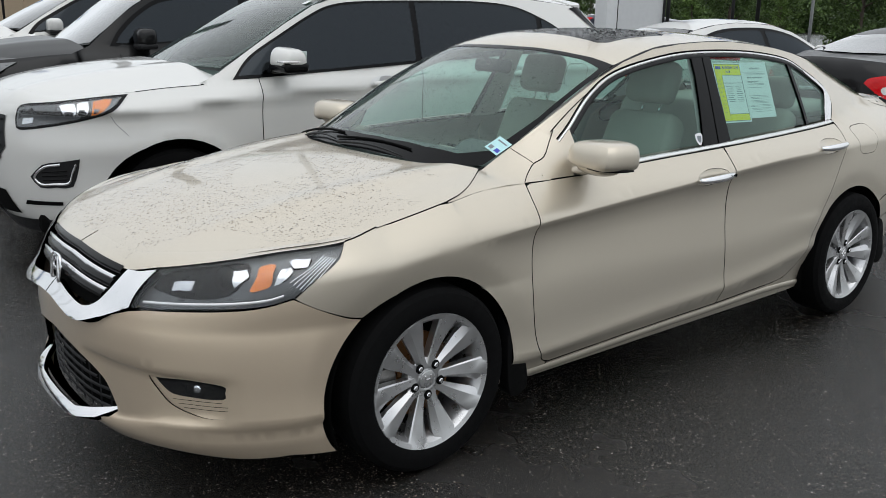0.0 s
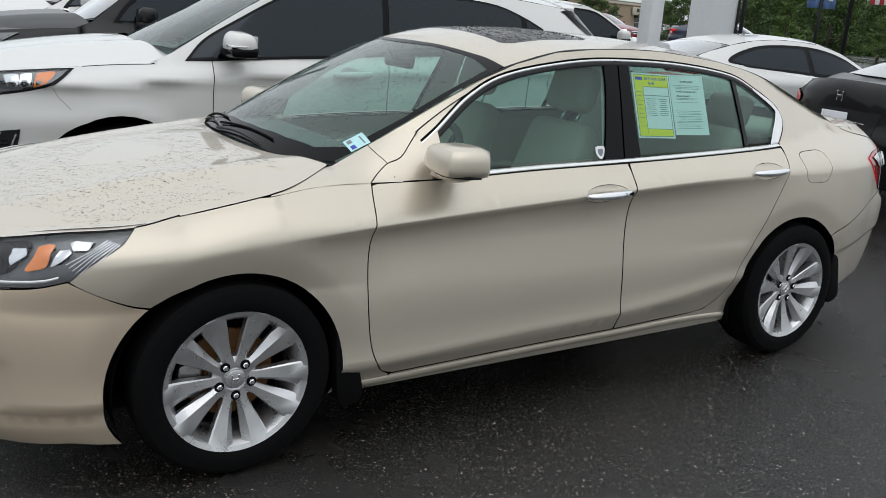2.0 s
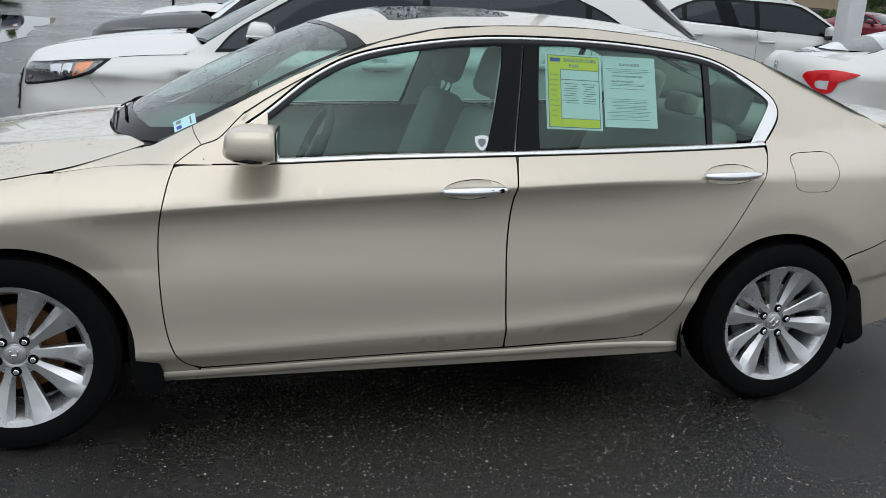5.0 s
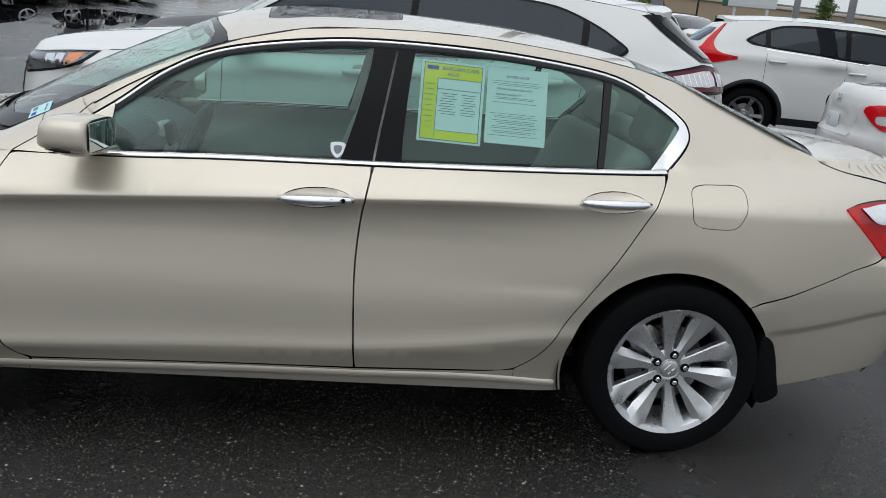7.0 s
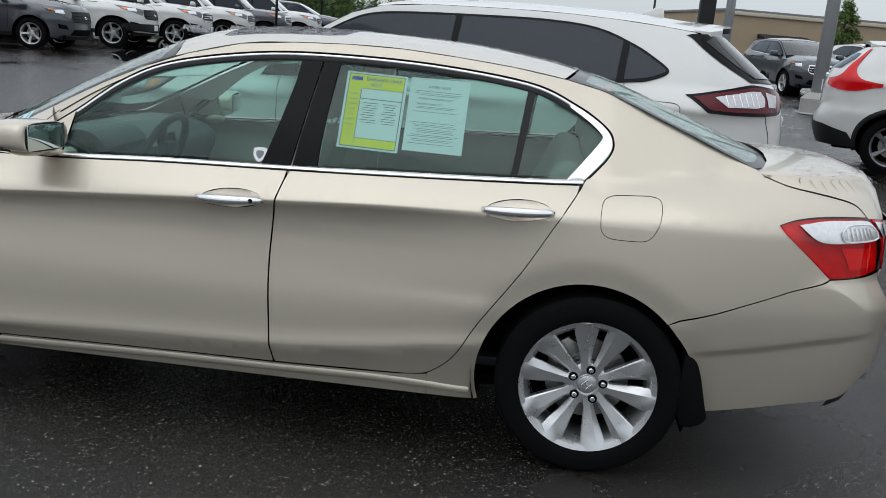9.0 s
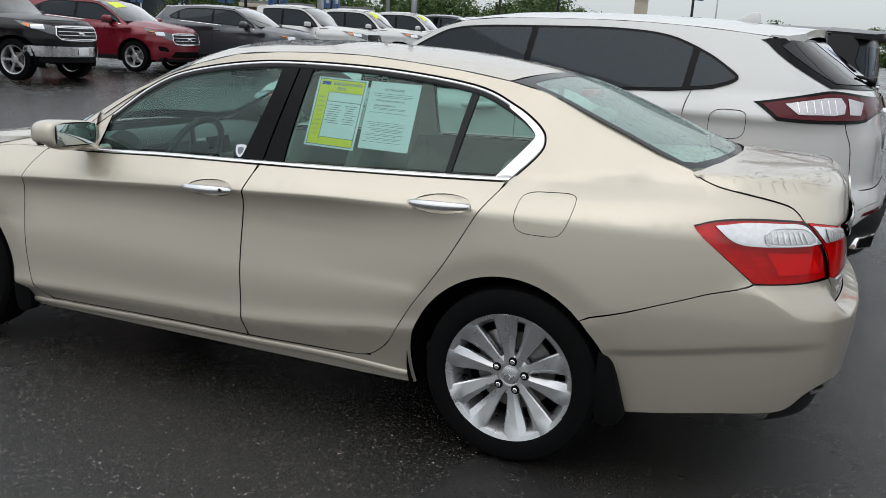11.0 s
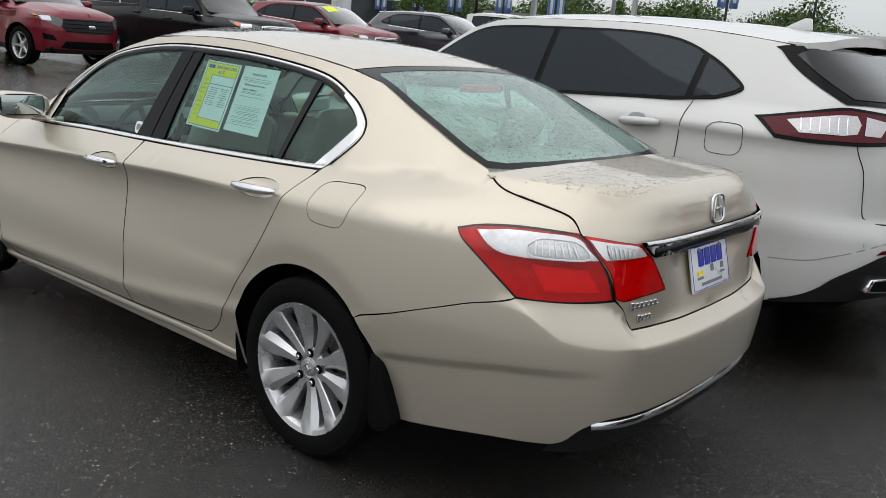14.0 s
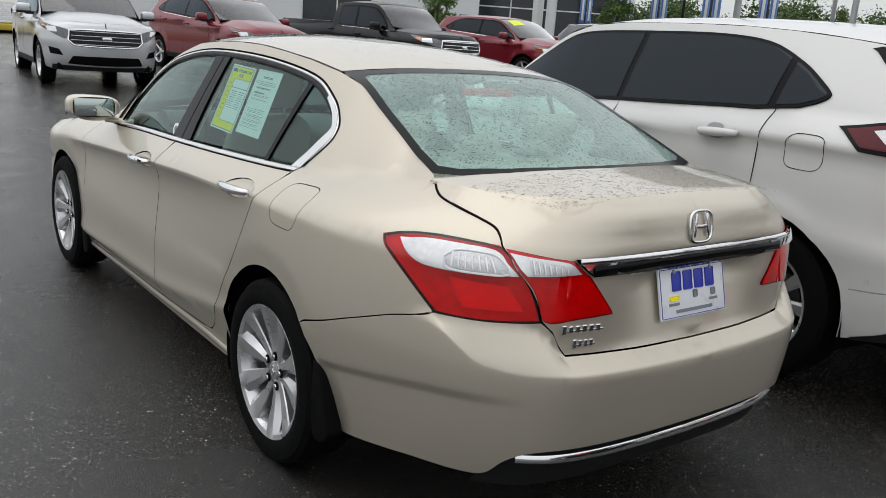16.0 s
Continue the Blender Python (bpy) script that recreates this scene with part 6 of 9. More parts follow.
def dress(car, C):
    hood = lambda x, y: Vector((x, y, C.hood(x, y)))
    deck = lambda x, y: Vector((x, y, C.deck(x, y)))
    roof = lambda x, y: Vector((x, y, C.roof(x, y)))
    rain("bonnet_rain", hood, (-0.80, -0.74), (0.24, 0.74), 11000, (0.0012, 0.0050), car, 11, liquid=RAIN_PALE, keep= lambda x, y: abs(y) < 0.44 + 0.9 * (x + 0.80) and noise.noise(Vector((x * 3, y * 3, 0))) > -0.25)
    rain("roof_rain", roof, (1.15, -0.55), (2.58, 0.55), 2600, (0.0014, 0.0045), car, 12, liquid=RAIN_PALE, keep= lambda x, y: abs(y) < C.rail_y(x) - 0.03)
    rain("sunroof_rain", roof, (1.27, -0.40), (1.74, 0.40), 1500, (0.002, 0.007), car, 13)
    rain("boot_rain", deck, (3.42, -0.58), (3.74, 0.58), 4600, (0.0013, 0.0052), car, 14, liquid=RAIN_PALE, keep= lambda x, y: abs(y) < 0.60 - (x - 3.42) * 0.25)
    rain("rear_window_rain", roof, (2.63, -0.59), (3.39, 0.59), 6400, (0.0014, 0.0038), car, 15, liquid=RAIN_DARK, keep=lambda x, y: abs(y) < C.rail_y(x) - 0.008)
    rain("windscreen_rain", roof, (0.34, -0.55), (1.05, 0.55), 2200, (0.0014, 0.0040), car, 16, liquid=RAIN_DARK, keep=lambda x, y: abs(y) < C.rail_y(x) - 0.05 and (x > 0.44 or abs(y) < 0.4))
    side = C.side
    other = lambda a, b: (lambda p: Vector((p.x, -p.y, p.z)))(side(a, b))
    rain("side_window_rain", other, (0.95, 1.02), (2.5, 1.34), 600, (0.0016, 0.0048), car, 17, lambda a, b: b < C.rail_z(a) - 0.07, True, liquid=RAIN_DARK)
    rain("pillar_rain", side, (1.60, 1.0), (1.76, 1.33), 110, (0.0012, 0.0026), car, 18)
    rain("side_window_rain", side, (0.80, 1.0), (2.45, 1.28), 90, (0.001, 0.0020), car, 20, lambda a, b: b < C.rail_z(a) - 0.08)
    rain("flank_rain", side, (0.0, 0.86), (3.6, 0.99), 420, (0.001, 0.0024), car, 19, liquid=RAIN_PALE)

    # papers behind the rear door glass
    def sheet(x, z, w, h, turn, name, label):
        y = side(x, z).y + 0.030
        return part(name, box((w, 0.0012, h), (0, 0, 0), 0.0), PAPER_WHITE, car, label, pose(x, y, z, -21.5, turn, 0))

    def bar(parent, x, z, w, h, mat):
        return part("text_bar" if mat is INK else "printed_panel", box((w, 0.0006, h), (x, -0.0010, z), 0.0), mat, parent)

    up = pose(0, -0.0016, 0, 90, 0, 0)
    yl = sheet(1.917, 1.189, 0.222, 0.285, 1.5, "window_sticker", "yellow and white price sheet taped inside the window")
    bar(yl, 0, 0.108, 0.200, 0.052, PAPER_YELLOW)
    bar(yl, -0.077, -0.025, 0.046, 0.215, PAPER_YELLOW)
    bar(yl, 0.024, -0.118, 0.154, 0.030, PAPER_YELLOW)
    for x, z, w, h in ((0, 0.1345, 0.204, 0.003), (0, -0.1345, 0.204, 0.003), (-0.101, 0, 0.003, 0.27), (0.101, 0, 0.003, 0.27), (-0.052, -0.02, 0.0025, 0.205), (0.025, 0.083, 0.152, 0.0025), (0.025, 0.045, 0.152, 0.0025), (0.025, -0.102, 0.152, 0.0025)):
        bar(yl, x, z, w, h, INK)
    part("name_bar", box((0.040, 0.0006, 0.014), (-0.072, -0.0014, 0.118), 0.0), INK_BLUE, yl)
    lettering("BARGAIN CARS", 0.0185, INK_BLUE, yl, pose(0.026, -0.0016, 0.118, 90, 0, 0))
    lettering("AS-IS", 0.0185, INK_BLUE, yl, pose(0.0, -0.0016, 0.098, 90, 0, 0))
    rnd = random.Random(5)
    for k in range(9):
        bar(yl, -0.078, 0.060 - 0.019 * k, rnd.uniform(0.022, 0.036), 0.0035, INK)
        bar(yl, -0.012 + rnd.uniform(-0.004, 0.004), 0.030 - 0.009 * k, rnd.uniform(0.04, 0.06), 0.0022, INK)
        bar(yl, 0.060, 0.030 - 0.009 * k, rnd.uniform(0.03, 0.055), 0.0022, INK)
    wl = sheet(2.148, 1.192, 0.215, 0.272, 0.8, "buyers_notice", "pale buyers guide sheet taped inside the window")
    lettering("BUYERS GUIDE", 0.0125, INK, wl, pose(0.0, -0.0016, 0.105, 90, 0, 0))
    lettering("IMPLIED WARRANTIES ONLY", 0.0098, INK, wl, pose(-0.008, -0.0016, 0.060, 90, 0, 0))
    lettering("DEALER WARRANTY", 0.0098, INK, wl, pose(-0.030, -0.0016, 0.040, 90, 0, 0))
    for k, z in enumerate((0.088, 0.080, 0.074, 0.030, 0.025, 0.012, -0.028, -0.036, -0.042, -0.052, -0.058, -0.064, -0.074, -0.080, -0.090, -0.096, -0.106)):
        bar(wl, rnd.uniform(-0.012, 0.004), z, rnd.uniform(0.13, 0.175), 0.0013, INK)
    # small badge on the front glass, inspection sticker on the windscreen
    sx, sz = 1.540, 1.013
    shield = bow([(-0.024, 0.022), (0.0, 0.027), (0.024, 0.022), (0.022, -0.006), (0.0, -0.028), (-0.022, -0.006), (-0.024, 0.022)], 3)[:-1]
    sh = part("shield_decal", prism(shield, 0.0012, "y", 0), WHITE_ENAMEL, car, "small white shield decal on the side glass", pose(sx, side(sx, sz).y + 0.002, sz, -21, 0, 0))
    part("decal_mark", prism([(x * 0.55, z * 0.55) for x, z in shield], 0.0006, "y", 0, None, (0, -0.0008, 0)), INK, sh)
    p = roof(0.533, -0.592)
    e = 0.01
    nx = (roof(0.533 + e, -0.592) - roof(0.533 - e, -0.592)).normalized()
    ny = (roof(0.533, -0.592 + e) - roof(0.533, -0.592 - e)).normalized()
    nz = nx.cross(ny).normalized()
    fr = Matrix.Translation(p + nz * 0.003) @ Matrix((( -ny.x, nx.x, nz.x, 0), (-ny.y, nx.y, nz.y, 0), (-ny.z, nx.z, nz.z, 0), (0, 0, 0, 1)))
    tag = part("inspection_sticker", box((0.066, 0.080, 0.001), (0, 0, 0), 0), STICKER_BLUE, car, "pale inspection sticker on the windscreen", fr)
    part("number_bar", box((0.020, 0.018, 0.001), (0.016, -0.022, 0.0008), 0), INK_BLUE, tag)
    part("number_bar", box((0.018, 0.018, 0.001), (-0.016, -0.022, 0.0008), 0), INK, tag)
    part("number_bar", box((0.044, 0.006, 0.001), (0.0, 0.022, 0.0008), 0), INK, tag)


dress(sedan, SEDAN)


# ---- other vehicles: shapes ----
class Crossover(Sedan):
    """The white five-door SUV. Front axle at x = 0.25, rear axle at x = 3.10."""
    F0, R0, ARC = 0.05, 3.35, 0.80
    axle_f, axle_r, arch, axle_z = 0.25, 3.10, 0.435, 0.375
    lower = staticmethod(spline([(0.20, 0.86), (0.30, 0.915), (0.40, 0.935), (0.55, 0.946), (0.75, 0.947), (0.90, 0.944), (0.94, 0.949), (0.96, 0.960), (1.10, 0.965)]))
    z3 = staticmethod(spline([(-0.7, 0.90), (0.05, 0.97), (0.8, 1.035), (1.8, 1.09), (2.6, 1.135), (3.0, 1.15), (3.5, 1.148), (4.0, 1.14)]))
    lip = staticmethod(spline([(-1.21, 0.985), (-0.95, 1.0), (-0.69, 1.014), (-0.3, 1.046), (0.05, 1.074)]))
    w4 = staticmethod(spline([(-0.6, 0.84), (0.0, 0.85), (0.5, 0.86), (0.8, 0.895), (1.6, 0.90), (2.6, 0.90), (3.1, 0.89), (3.4, 0.87)]))
    belt = staticmethod(spline([(0.35, 1.105), (0.6, 1.115), (1.0, 1.14), (1.33, 1.16), (1.85, 1.195), (2.53, 1.235), (2.93, 1.258), (3.16, 1.275), (3.6, 1.29)]))
    nose = staticmethod(spline([(0.20, 0.58), (0.30, 0.66), (0.45, 0.735), (0.65, 0.76), (0.85, 0.745), (1.0, 0.69), (1.08, 0.62), (1.2, 0.45)]))
    tail = staticmethod(spline([(0.25, 0.60), (0.40, 0.67), (0.60, 0.72), (0.72, 0.70), (0.80, 0.66), (1.0, 0.655), (1.2, 0.62), (1.3, 0.575), (1.45, 0.40), (1.58, 0.23), (1.66, 0.13)]))
    hood_mid = staticmethod(spline([(-0.72, 0.98), (-0.62, 1.05), (-0.45, 1.12), (-0.1, 1.185), (0.25, 1.225), (0.6, 1.245)]))
    rail_z = staticmethod(spline([(0.45, 1.105), (0.73, 1.29), (0.95, 1.43), (1.18, 1.565), (1.35, 1.625), (1.7, 1.66), (2.4, 1.668), (2.9, 1.65), (3.3, 1.615), (3.6, 1.58)]))
    rail_y = staticmethod(spline([(0.45, 0.83), (0.9, 0.79), (1.3, 0.745), (2.0, 0.71), (3.0, 0.70), (3.6, 0.70)]))
    roof_mid = staticmethod(spline([(0.32, 1.17), (0.7, 1.385), (1.1, 1.585), (1.4, 1.69), (1.7, 1.722), (2.2, 1.735), (2.9, 1.722), (3.3, 1.69), (3.7, 1.65)]))
    cowl, cowl_y, head, head_mid = 0.60, 0.80, 1.36, 1.27
    dlo = [(0.62, 1.130), (0.74, 1.262), (0.95, 1.392), (1.18, 1.522), (1.33, 1.578), (1.55, 1.603), (1.98, 1.616), (2.45, 1.620), (2.78, 1.592), (3.02, 1.508), (3.16, 1.432), (3.24, 1.372), (3.205, 1.333), (3.11, 1.298)]
    rear_pow = 0.55

    def half(self, x, z):
        b = self.belt(x)
        if z <= b or x < 0.45:
            z3, w4 = self.z3(x), self.w4(x)
            z4 = b if x > 0.45 else self.hood(x, w4)
            if z <= z3:
                return self.lower(z if z < 0.6 else 0.6 + (z - 0.6) * 0.36 / max(z3 - 0.6, 0.05)) + self.flare(x, z)
            u = (z - z3) / max(z4 - z3, 0.02)
            w3 = self.lower(0.96)
            return w3 - (w3 - w4) * min(u, 1.1) ** 1.4
        u = (z - b) / max(self.rail_z(x) - b, 0.05)
        return self.w4(x) - (self.w4(x) - self.rail_y(x)) * (0.8 * u + 0.2 * u * u)

    def flare(self, x, z):
        f = 0.0
        for c in (self.axle_f, self.axle_r):
            d = math.hypot(x - c, z - self.axle_z)
            f += 0.016 * math.exp(-((d - self.arch) / 0.07) ** 2)
        return f

    def side(self, s, z):
        if s < self.F0:
            a = min((self.F0 - s) / self.ARC, math.pi / 2)
            return Vector((self.F0 - self.nose(z) * math.sin(a) ** 0.85, -self.half(self.F0, z) * max(math.cos(a), 0) ** 0.7, z))
        if s > self.R0:
            a = min((s - self.R0) / self.ARC, math.pi / 2)
            return Vector((self.R0 + self.tail(z) * math.sin(a) ** 0.85, -self.half(self.R0, z) * max(math.cos(a), 0) ** self.rear_pow, z))
        return Vector((s, -self.half(s, z), z))

    def hood(self, x, y):
        q = abs(y) / 0.85
        ridge = 0.014 * math.exp(-((abs(y) - 0.52) / 0.10) ** 2)
        return self.hood_mid(x) - 0.13 * q ** 2.6 + ridge

    def roof(self, x, y):
        q = abs(y) / self.rail_y(clamp(x, 0.3, 3.7))
        zr = self.rail_z(x)
        return zr + (self.roof_mid(x) - zr) * (1 - q ** 2.4)


class Saloon2(Crossover):
    """A low fastback saloon, for the cars parked behind."""
    lip = staticmethod(spline([(-1.36, 0.735), (-1.0, 0.76), (-0.6, 0.805), (-0.1, 0.848)]))
    F0, R0, ARC = -0.10, 3.0, 0.80
    axle_f, axle_r, arch, axle_z = 0.0, 2.70, 0.365, 0.33
    lower = staticmethod(spline([(0.18, 0.80), (0.30, 0.86), (0.45, 0.875), (0.60, 0.885), (0.80, 0.885), (0.90, 0.89), (1.10, 0.89)]))
    z3 = staticmethod(spline([(-0.9, 0.70), (0.2, 0.78), (1.5, 0.86), (3.0, 0.92), (3.9, 0.93)]))
    w4 = staticmethod(spline([(-0.6, 0.76), (0.2, 0.76), (0.7, 0.79), (1.6, 0.80), (2.6, 0.77), (3.1, 0.70), (3.6, 0.66)]))
    belt = staticmethod(spline([(0.30, 0.94), (0.7, 0.945), (1.6, 0.985), (2.4, 1.02), (2.8, 1.05), (3.2, 1.085), (3.8, 1.08)]))
    nose = staticmethod(spline([(0.18, 0.68), (0.3, 0.75), (0.5, 0.78), (0.65, 0.74), (0.75, 0.66), (0.86, 0.5)]))
    tail = staticmethod(spline([(0.22, 0.70), (0.40, 0.80), (0.60, 0.82), (0.70, 0.78), (0.90, 0.76), (1.05, 0.73), (1.1, 0.66)]))
    hood_mid = staticmethod(spline([(-0.88, 0.70), (-0.6, 0.82), (-0.2, 0.90), (0.2, 0.96), (0.5, 0.99)]))
    rail_z = staticmethod(spline([(0.45, 0.95), (0.8, 1.14), (1.15, 1.29), (1.5, 1.36), (1.9, 1.375), (2.3, 1.345), (2.7, 1.26), (3.0, 1.17), (3.25, 1.085)]))
    rail_y = staticmethod(spline([(0.45, 0.70), (1.0, 0.62), (1.6, 0.57), (2.2, 0.55), (2.8, 0.57), (3.25, 0.62)]))
    roof_mid = staticmethod(spline([(0.30, 0.97), (0.7, 1.185), (1.1, 1.355), (1.4, 1.41), (1.8, 1.425), (2.2, 1.40), (2.6, 1.32), (3.0, 1.20), (3.35, 1.10)]))
    cowl, cowl_y, head, head_mid = 0.50, 0.68, 1.15, 1.05
    dlo = [(0.62, 0.965), (0.80, 1.085), (1.10, 1.225), (1.45, 1.305), (1.85, 1.322), (2.25, 1.295), (2.55, 1.215), (2.72, 1.13), (2.70, 1.075)]
    rear_pow = 0.6

    def hood(self, x, y):
        return self.hood_mid(x) - 0.07 * (abs(y) / 0.76) ** 2.6

    def deck(self, x, y):
        return 1.105 - 0.02 * (x - 3.2) - 0.05 * (abs(y) / 0.68) ** 2.4 + (0.022 + 0.045 * (abs(y) / 0.62) ** 2) * clamp((3.36 - x) / 0.2, 0, 1)


class Boxy(Crossover):
    """A tall square wagon."""
    roof_mid = staticmethod(spline([(0.42, 1.17), (0.75, 1.42), (1.0, 1.60), (1.25, 1.70), (1.6, 1.72), (2.4, 1.725), (3.2, 1.715), (3.9, 1.70)]))
    rail_z = staticmethod(spline([(0.5, 1.12), (0.75, 1.34), (0.98, 1.52), (1.2, 1.62), (1.6, 1.655), (2.4, 1.66), (3.2, 1.65), (3.9, 1.63)]))
    rail_y = staticmethod(spline([(0.45, 0.84), (1.2, 0.78), (2.0, 0.765), (3.9, 0.76)]))
    tail = staticmethod(spline([(0.25, 0.62), (0.45, 0.72), (0.60, 0.74), (0.72, 0.70), (1.0, 0.69), (1.3, 0.66), (1.6, 0.62), (1.7, 0.58)]))
    dlo = [(0.70, 1.150), (0.80, 1.30), (0.98, 1.46), (1.20, 1.57), (1.6, 1.60), (2.4, 1.605), (3.2, 1.60), (3.42, 1.58), (3.44, 1.32)]
    head, head_mid = 1.22, 1.15
    rear_pow = 0.35


class Truck(Boxy):
    """A crew-cab pickup."""
    lip = staticmethod(spline([(-1.21, 1.12), (-0.8, 1.12), (-0.4, 1.155), (0.05, 1.195)]))
    R0 = 4.55
    axle_f, axle_r, arch, axle_z = 0.0, 3.70, 0.47, 0.41
    lower = staticmethod(spline([(0.30, 0.88), (0.40, 0.93), (0.55, 0.96), (0.75, 0.97), (0.90, 0.965), (0.96, 0.97), (1.10, 0.975)]))
    belt = staticmethod(spline([(0.35, 1.16), (0.7, 1.19), (2.0, 1.23), (2.6, 1.24), (2.75, 1.30), (5.2, 1.33)]))
    z3 = staticmethod(spline([(-0.9, 1.0), (1.0, 1.05), (3.0, 1.08), (5.2, 1.10)]))
    nose = staticmethod(spline([(0.35, 0.80), (0.50, 0.90), (0.8, 0.92), (1.05, 0.88), (1.15, 0.78), (1.25, 0.6)]))
    tail = staticmethod(spline([(0.40, 0.42), (0.60, 0.46), (0.75, 0.44), (1.0, 0.42), (1.3, 0.41), (1.6, 0.4)]))
    hood_mid = staticmethod(spline([(-0.88, 1.10), (-0.7, 1.20), (-0.2, 1.27), (0.3, 1.30), (0.7, 1.31)]))
    rail_z = staticmethod(spline([(0.6, 1.22), (0.85, 1.45), (1.1, 1.66), (1.3, 1.76), (1.6, 1.80), (2.2, 1.80), (2.6, 1.77), (2.8, 1.72)]))
    rail_y = staticmethod(spline([(0.45, 0.84), (1.2, 0.76), (2.0, 0.74), (3.9, 0.74)]))
    roof_mid = staticmethod(spline([(0.5, 1.27), (0.8, 1.48), (1.1, 1.71), (1.35, 1.83), (1.7, 1.87), (2.2, 1.87), (2.6, 1.84), (2.8, 1.78)]))
    dlo = [(0.74, 1.24), (0.90, 1.42), (1.12, 1.60), (1.32, 1.70), (1.7, 1.735), (2.2, 1.735), (2.52, 1.715), (2.58, 1.66), (2.56, 1.28)]
    cowl, cowl_y, head, head_mid = 0.72, 0.80, 1.32, 1.24
    rear_pow = 0.3

    def hood(self, x, y):
        return self.hood_mid(x) - 0.09 * (abs(y) / 0.85) ** 3


def ground_z(x, y):
    """The paved lot falls gently towards the sedan's bay, as lots drain."""
    u = max(0.0, math.hypot(x - 1.5, y + 1.5) - 2.5)
    return min(0.022 * u * u / (u + 1.5), 0.75)


def vehicle(C, name, label, category, coat, m, front="chrome", lamps="wide", tint=None, fine=False, price=False, spoke=None, rims=None, back=False, clad=False, seams=((0.78, 1.0), (1.9, 1.0), (2.95, 1.0)), group="parked cars", rails=False, scale=(1, 1, 1), plain=True):
    """A parked vehicle over the shape C, split into its panels, glass, lamps and wheels."""
    car = thing(name, label, category, m, group)
    car.scale = scale
    side = C.side
    END, TAIL = C.F0 - C.ARC * math.pi / 2, C.R0 + C.ARC * math.pi / 2
    hood = lambda x, y: Vector((x, y, C.hood(x, y)))
    roof = lambda x, y: Vector((x, y, C.roof(x, y)))
    step = 0.045 if fine else 0.10
    truck, sedan_like = isinstance(C, Truck), isinstance(C, Saloon2)
    tint = tint or GLASS_DARK
    zb = 0.32 if not sedan_like else 0.20
    if truck:
        zb = 0.42

    def twin(nm, skin, mat, lab=""):
        part(nm, skin, mat, car, lab)
        part(nm, skin.other(), mat, car, lab)

    # flank with its arches, nose and tail in one shell
    a0 = math.degrees(math.asin(clamp((zb - C.axle_z) / C.arch, -1, 1)))
    af = arc(C.axle_f, C.axle_z, C.arch, 180 - a0, a0, 20)
    ar = arc(C.axle_r, C.axle_z, C.arch, 180 - a0, a0, 20)
    xs = [C.cowl - 0.2, C.cowl * 0.4, 0.0 + C.F0]
    top_line = [(x, C.hood(x, C.w4(x))) for x in xs]
    z_front = C.hood(C.F0, C.w4(C.F0))
    nose_top = [(s2, C.lip(s2)) for s2 in [C.F0 - (C.F0 - END) * k / 12 for k in range(1, 13)]]
    if sedan_like:
        rear_top = [(s2, meet(side, C.deck, s2, 1.06)) for s2 in (TAIL, TAIL - 0.2, C.R0 + 0.85, C.R0 + 0.6, C.R0 + 0.4, C.R0 + 0.22)]
        upper = rear_top + [(x, C.rail_z(x)) for x in (3.1, 2.9, 2.6, 2.3, 2.0, 1.7, 1.4, 1.1, 0.9, 0.7, 0.52)]
    elif truck:
        upper = [(TAIL, 1.33), (C.R0, 1.33), (2.80, 1.30), (2.78, 1.72)] + [(x, C.rail_z(x)) for x in (2.6, 2.2, 1.8, 1.4, 1.2, 1.0, 0.8, 0.66)]
    else:
        zt = C.rail_z(C.R0 + 0.1)
        upper = [(TAIL, zt - 0.02), (C.R0 + 0.5, zt - 0.01), (C.R0 + 0.1, zt)] + [(x, C.rail_z(x)) for x in (3.2, 2.9, 2.6, 2.3, 2.0, 1.7, 1.4, 1.2, 1.0, 0.85, 0.7, 0.55)]
    shell = [(END, zb - 0.04), (C.F0 - 0.6, zb - 0.05), (C.F0 - 0.25, zb)] + [p for p in af] + [(C.axle_f + C.arch + 0.1, zb - 0.02), (C.axle_r - C.arch - 0.1, zb - 0.02)] + [p for p in ar] + ([(C.R0 + 0.25, 0.335), (C.R0 + 0.6, 0.385), (TAIL, 0.43)] if fine else [(C.R0 + 0.3, zb), (TAIL, zb)]) + upper + top_line + nose_top
    dlo = bow(C.dlo, 4)
    bottom = [(C.dlo[-1][0] + (C.dlo[0][0] - C.dlo[-1][0]) * k / 10, 0) for k in range(1, 10)]
    pane_loop = dlo + [(x, C.belt(x) + 0.014) for x, _ in bottom]
    body = Skin().patch(side, shell, step, 0, 0.02, [shrink(pane_loop, 0.03)]).mirror()
    part("body", body, coat, car)
    inner_dark = Skin().patch(lambda a, b: side(a, b) + Vector((0, 0.05, 0)), shrink(pane_loop, -0.02), 0.15, 0, 0)
    # side glass split at the pillars
    cuts = [x for x, _ in seams[1:]]
    up = 0.006 if fine else 0.0
    seal = Skin().patch(side, pane_loop, step, 0, 0.008 + up, [], lift=0.003 + up)
    twin("window_frame", seal, TRIM_BLACK)
    edges = [C.dlo[0][0]] + cuts + [max(p[0] for p in C.dlo)]
    inner = shrink(pane_loop, 0.016 if fine else 0.035)
    gap_ = 0.022 if fine else 0.035
    for lo, hi in zip(edges, edges[1:]):
        pane = clip_x(inner, lo + gap_, hi - gap_, 0.10)
        if len(pane) > 3:
            twin("side_window", Skin().patch(side, pane, max(step, 0.07), 0, 0.004, lift=0.006 + up), tint if lo > 1.0 or tint is GLASS_DARK else tint)
    # bonnet, roof, screens
    ss = [END + 0.001 + (C.F0 - END) * k / 20 for k in range(21)]
    edge_roll = rolled(C, 0.07)
    brim = [edge_roll(s, 0.06) for s in ss]
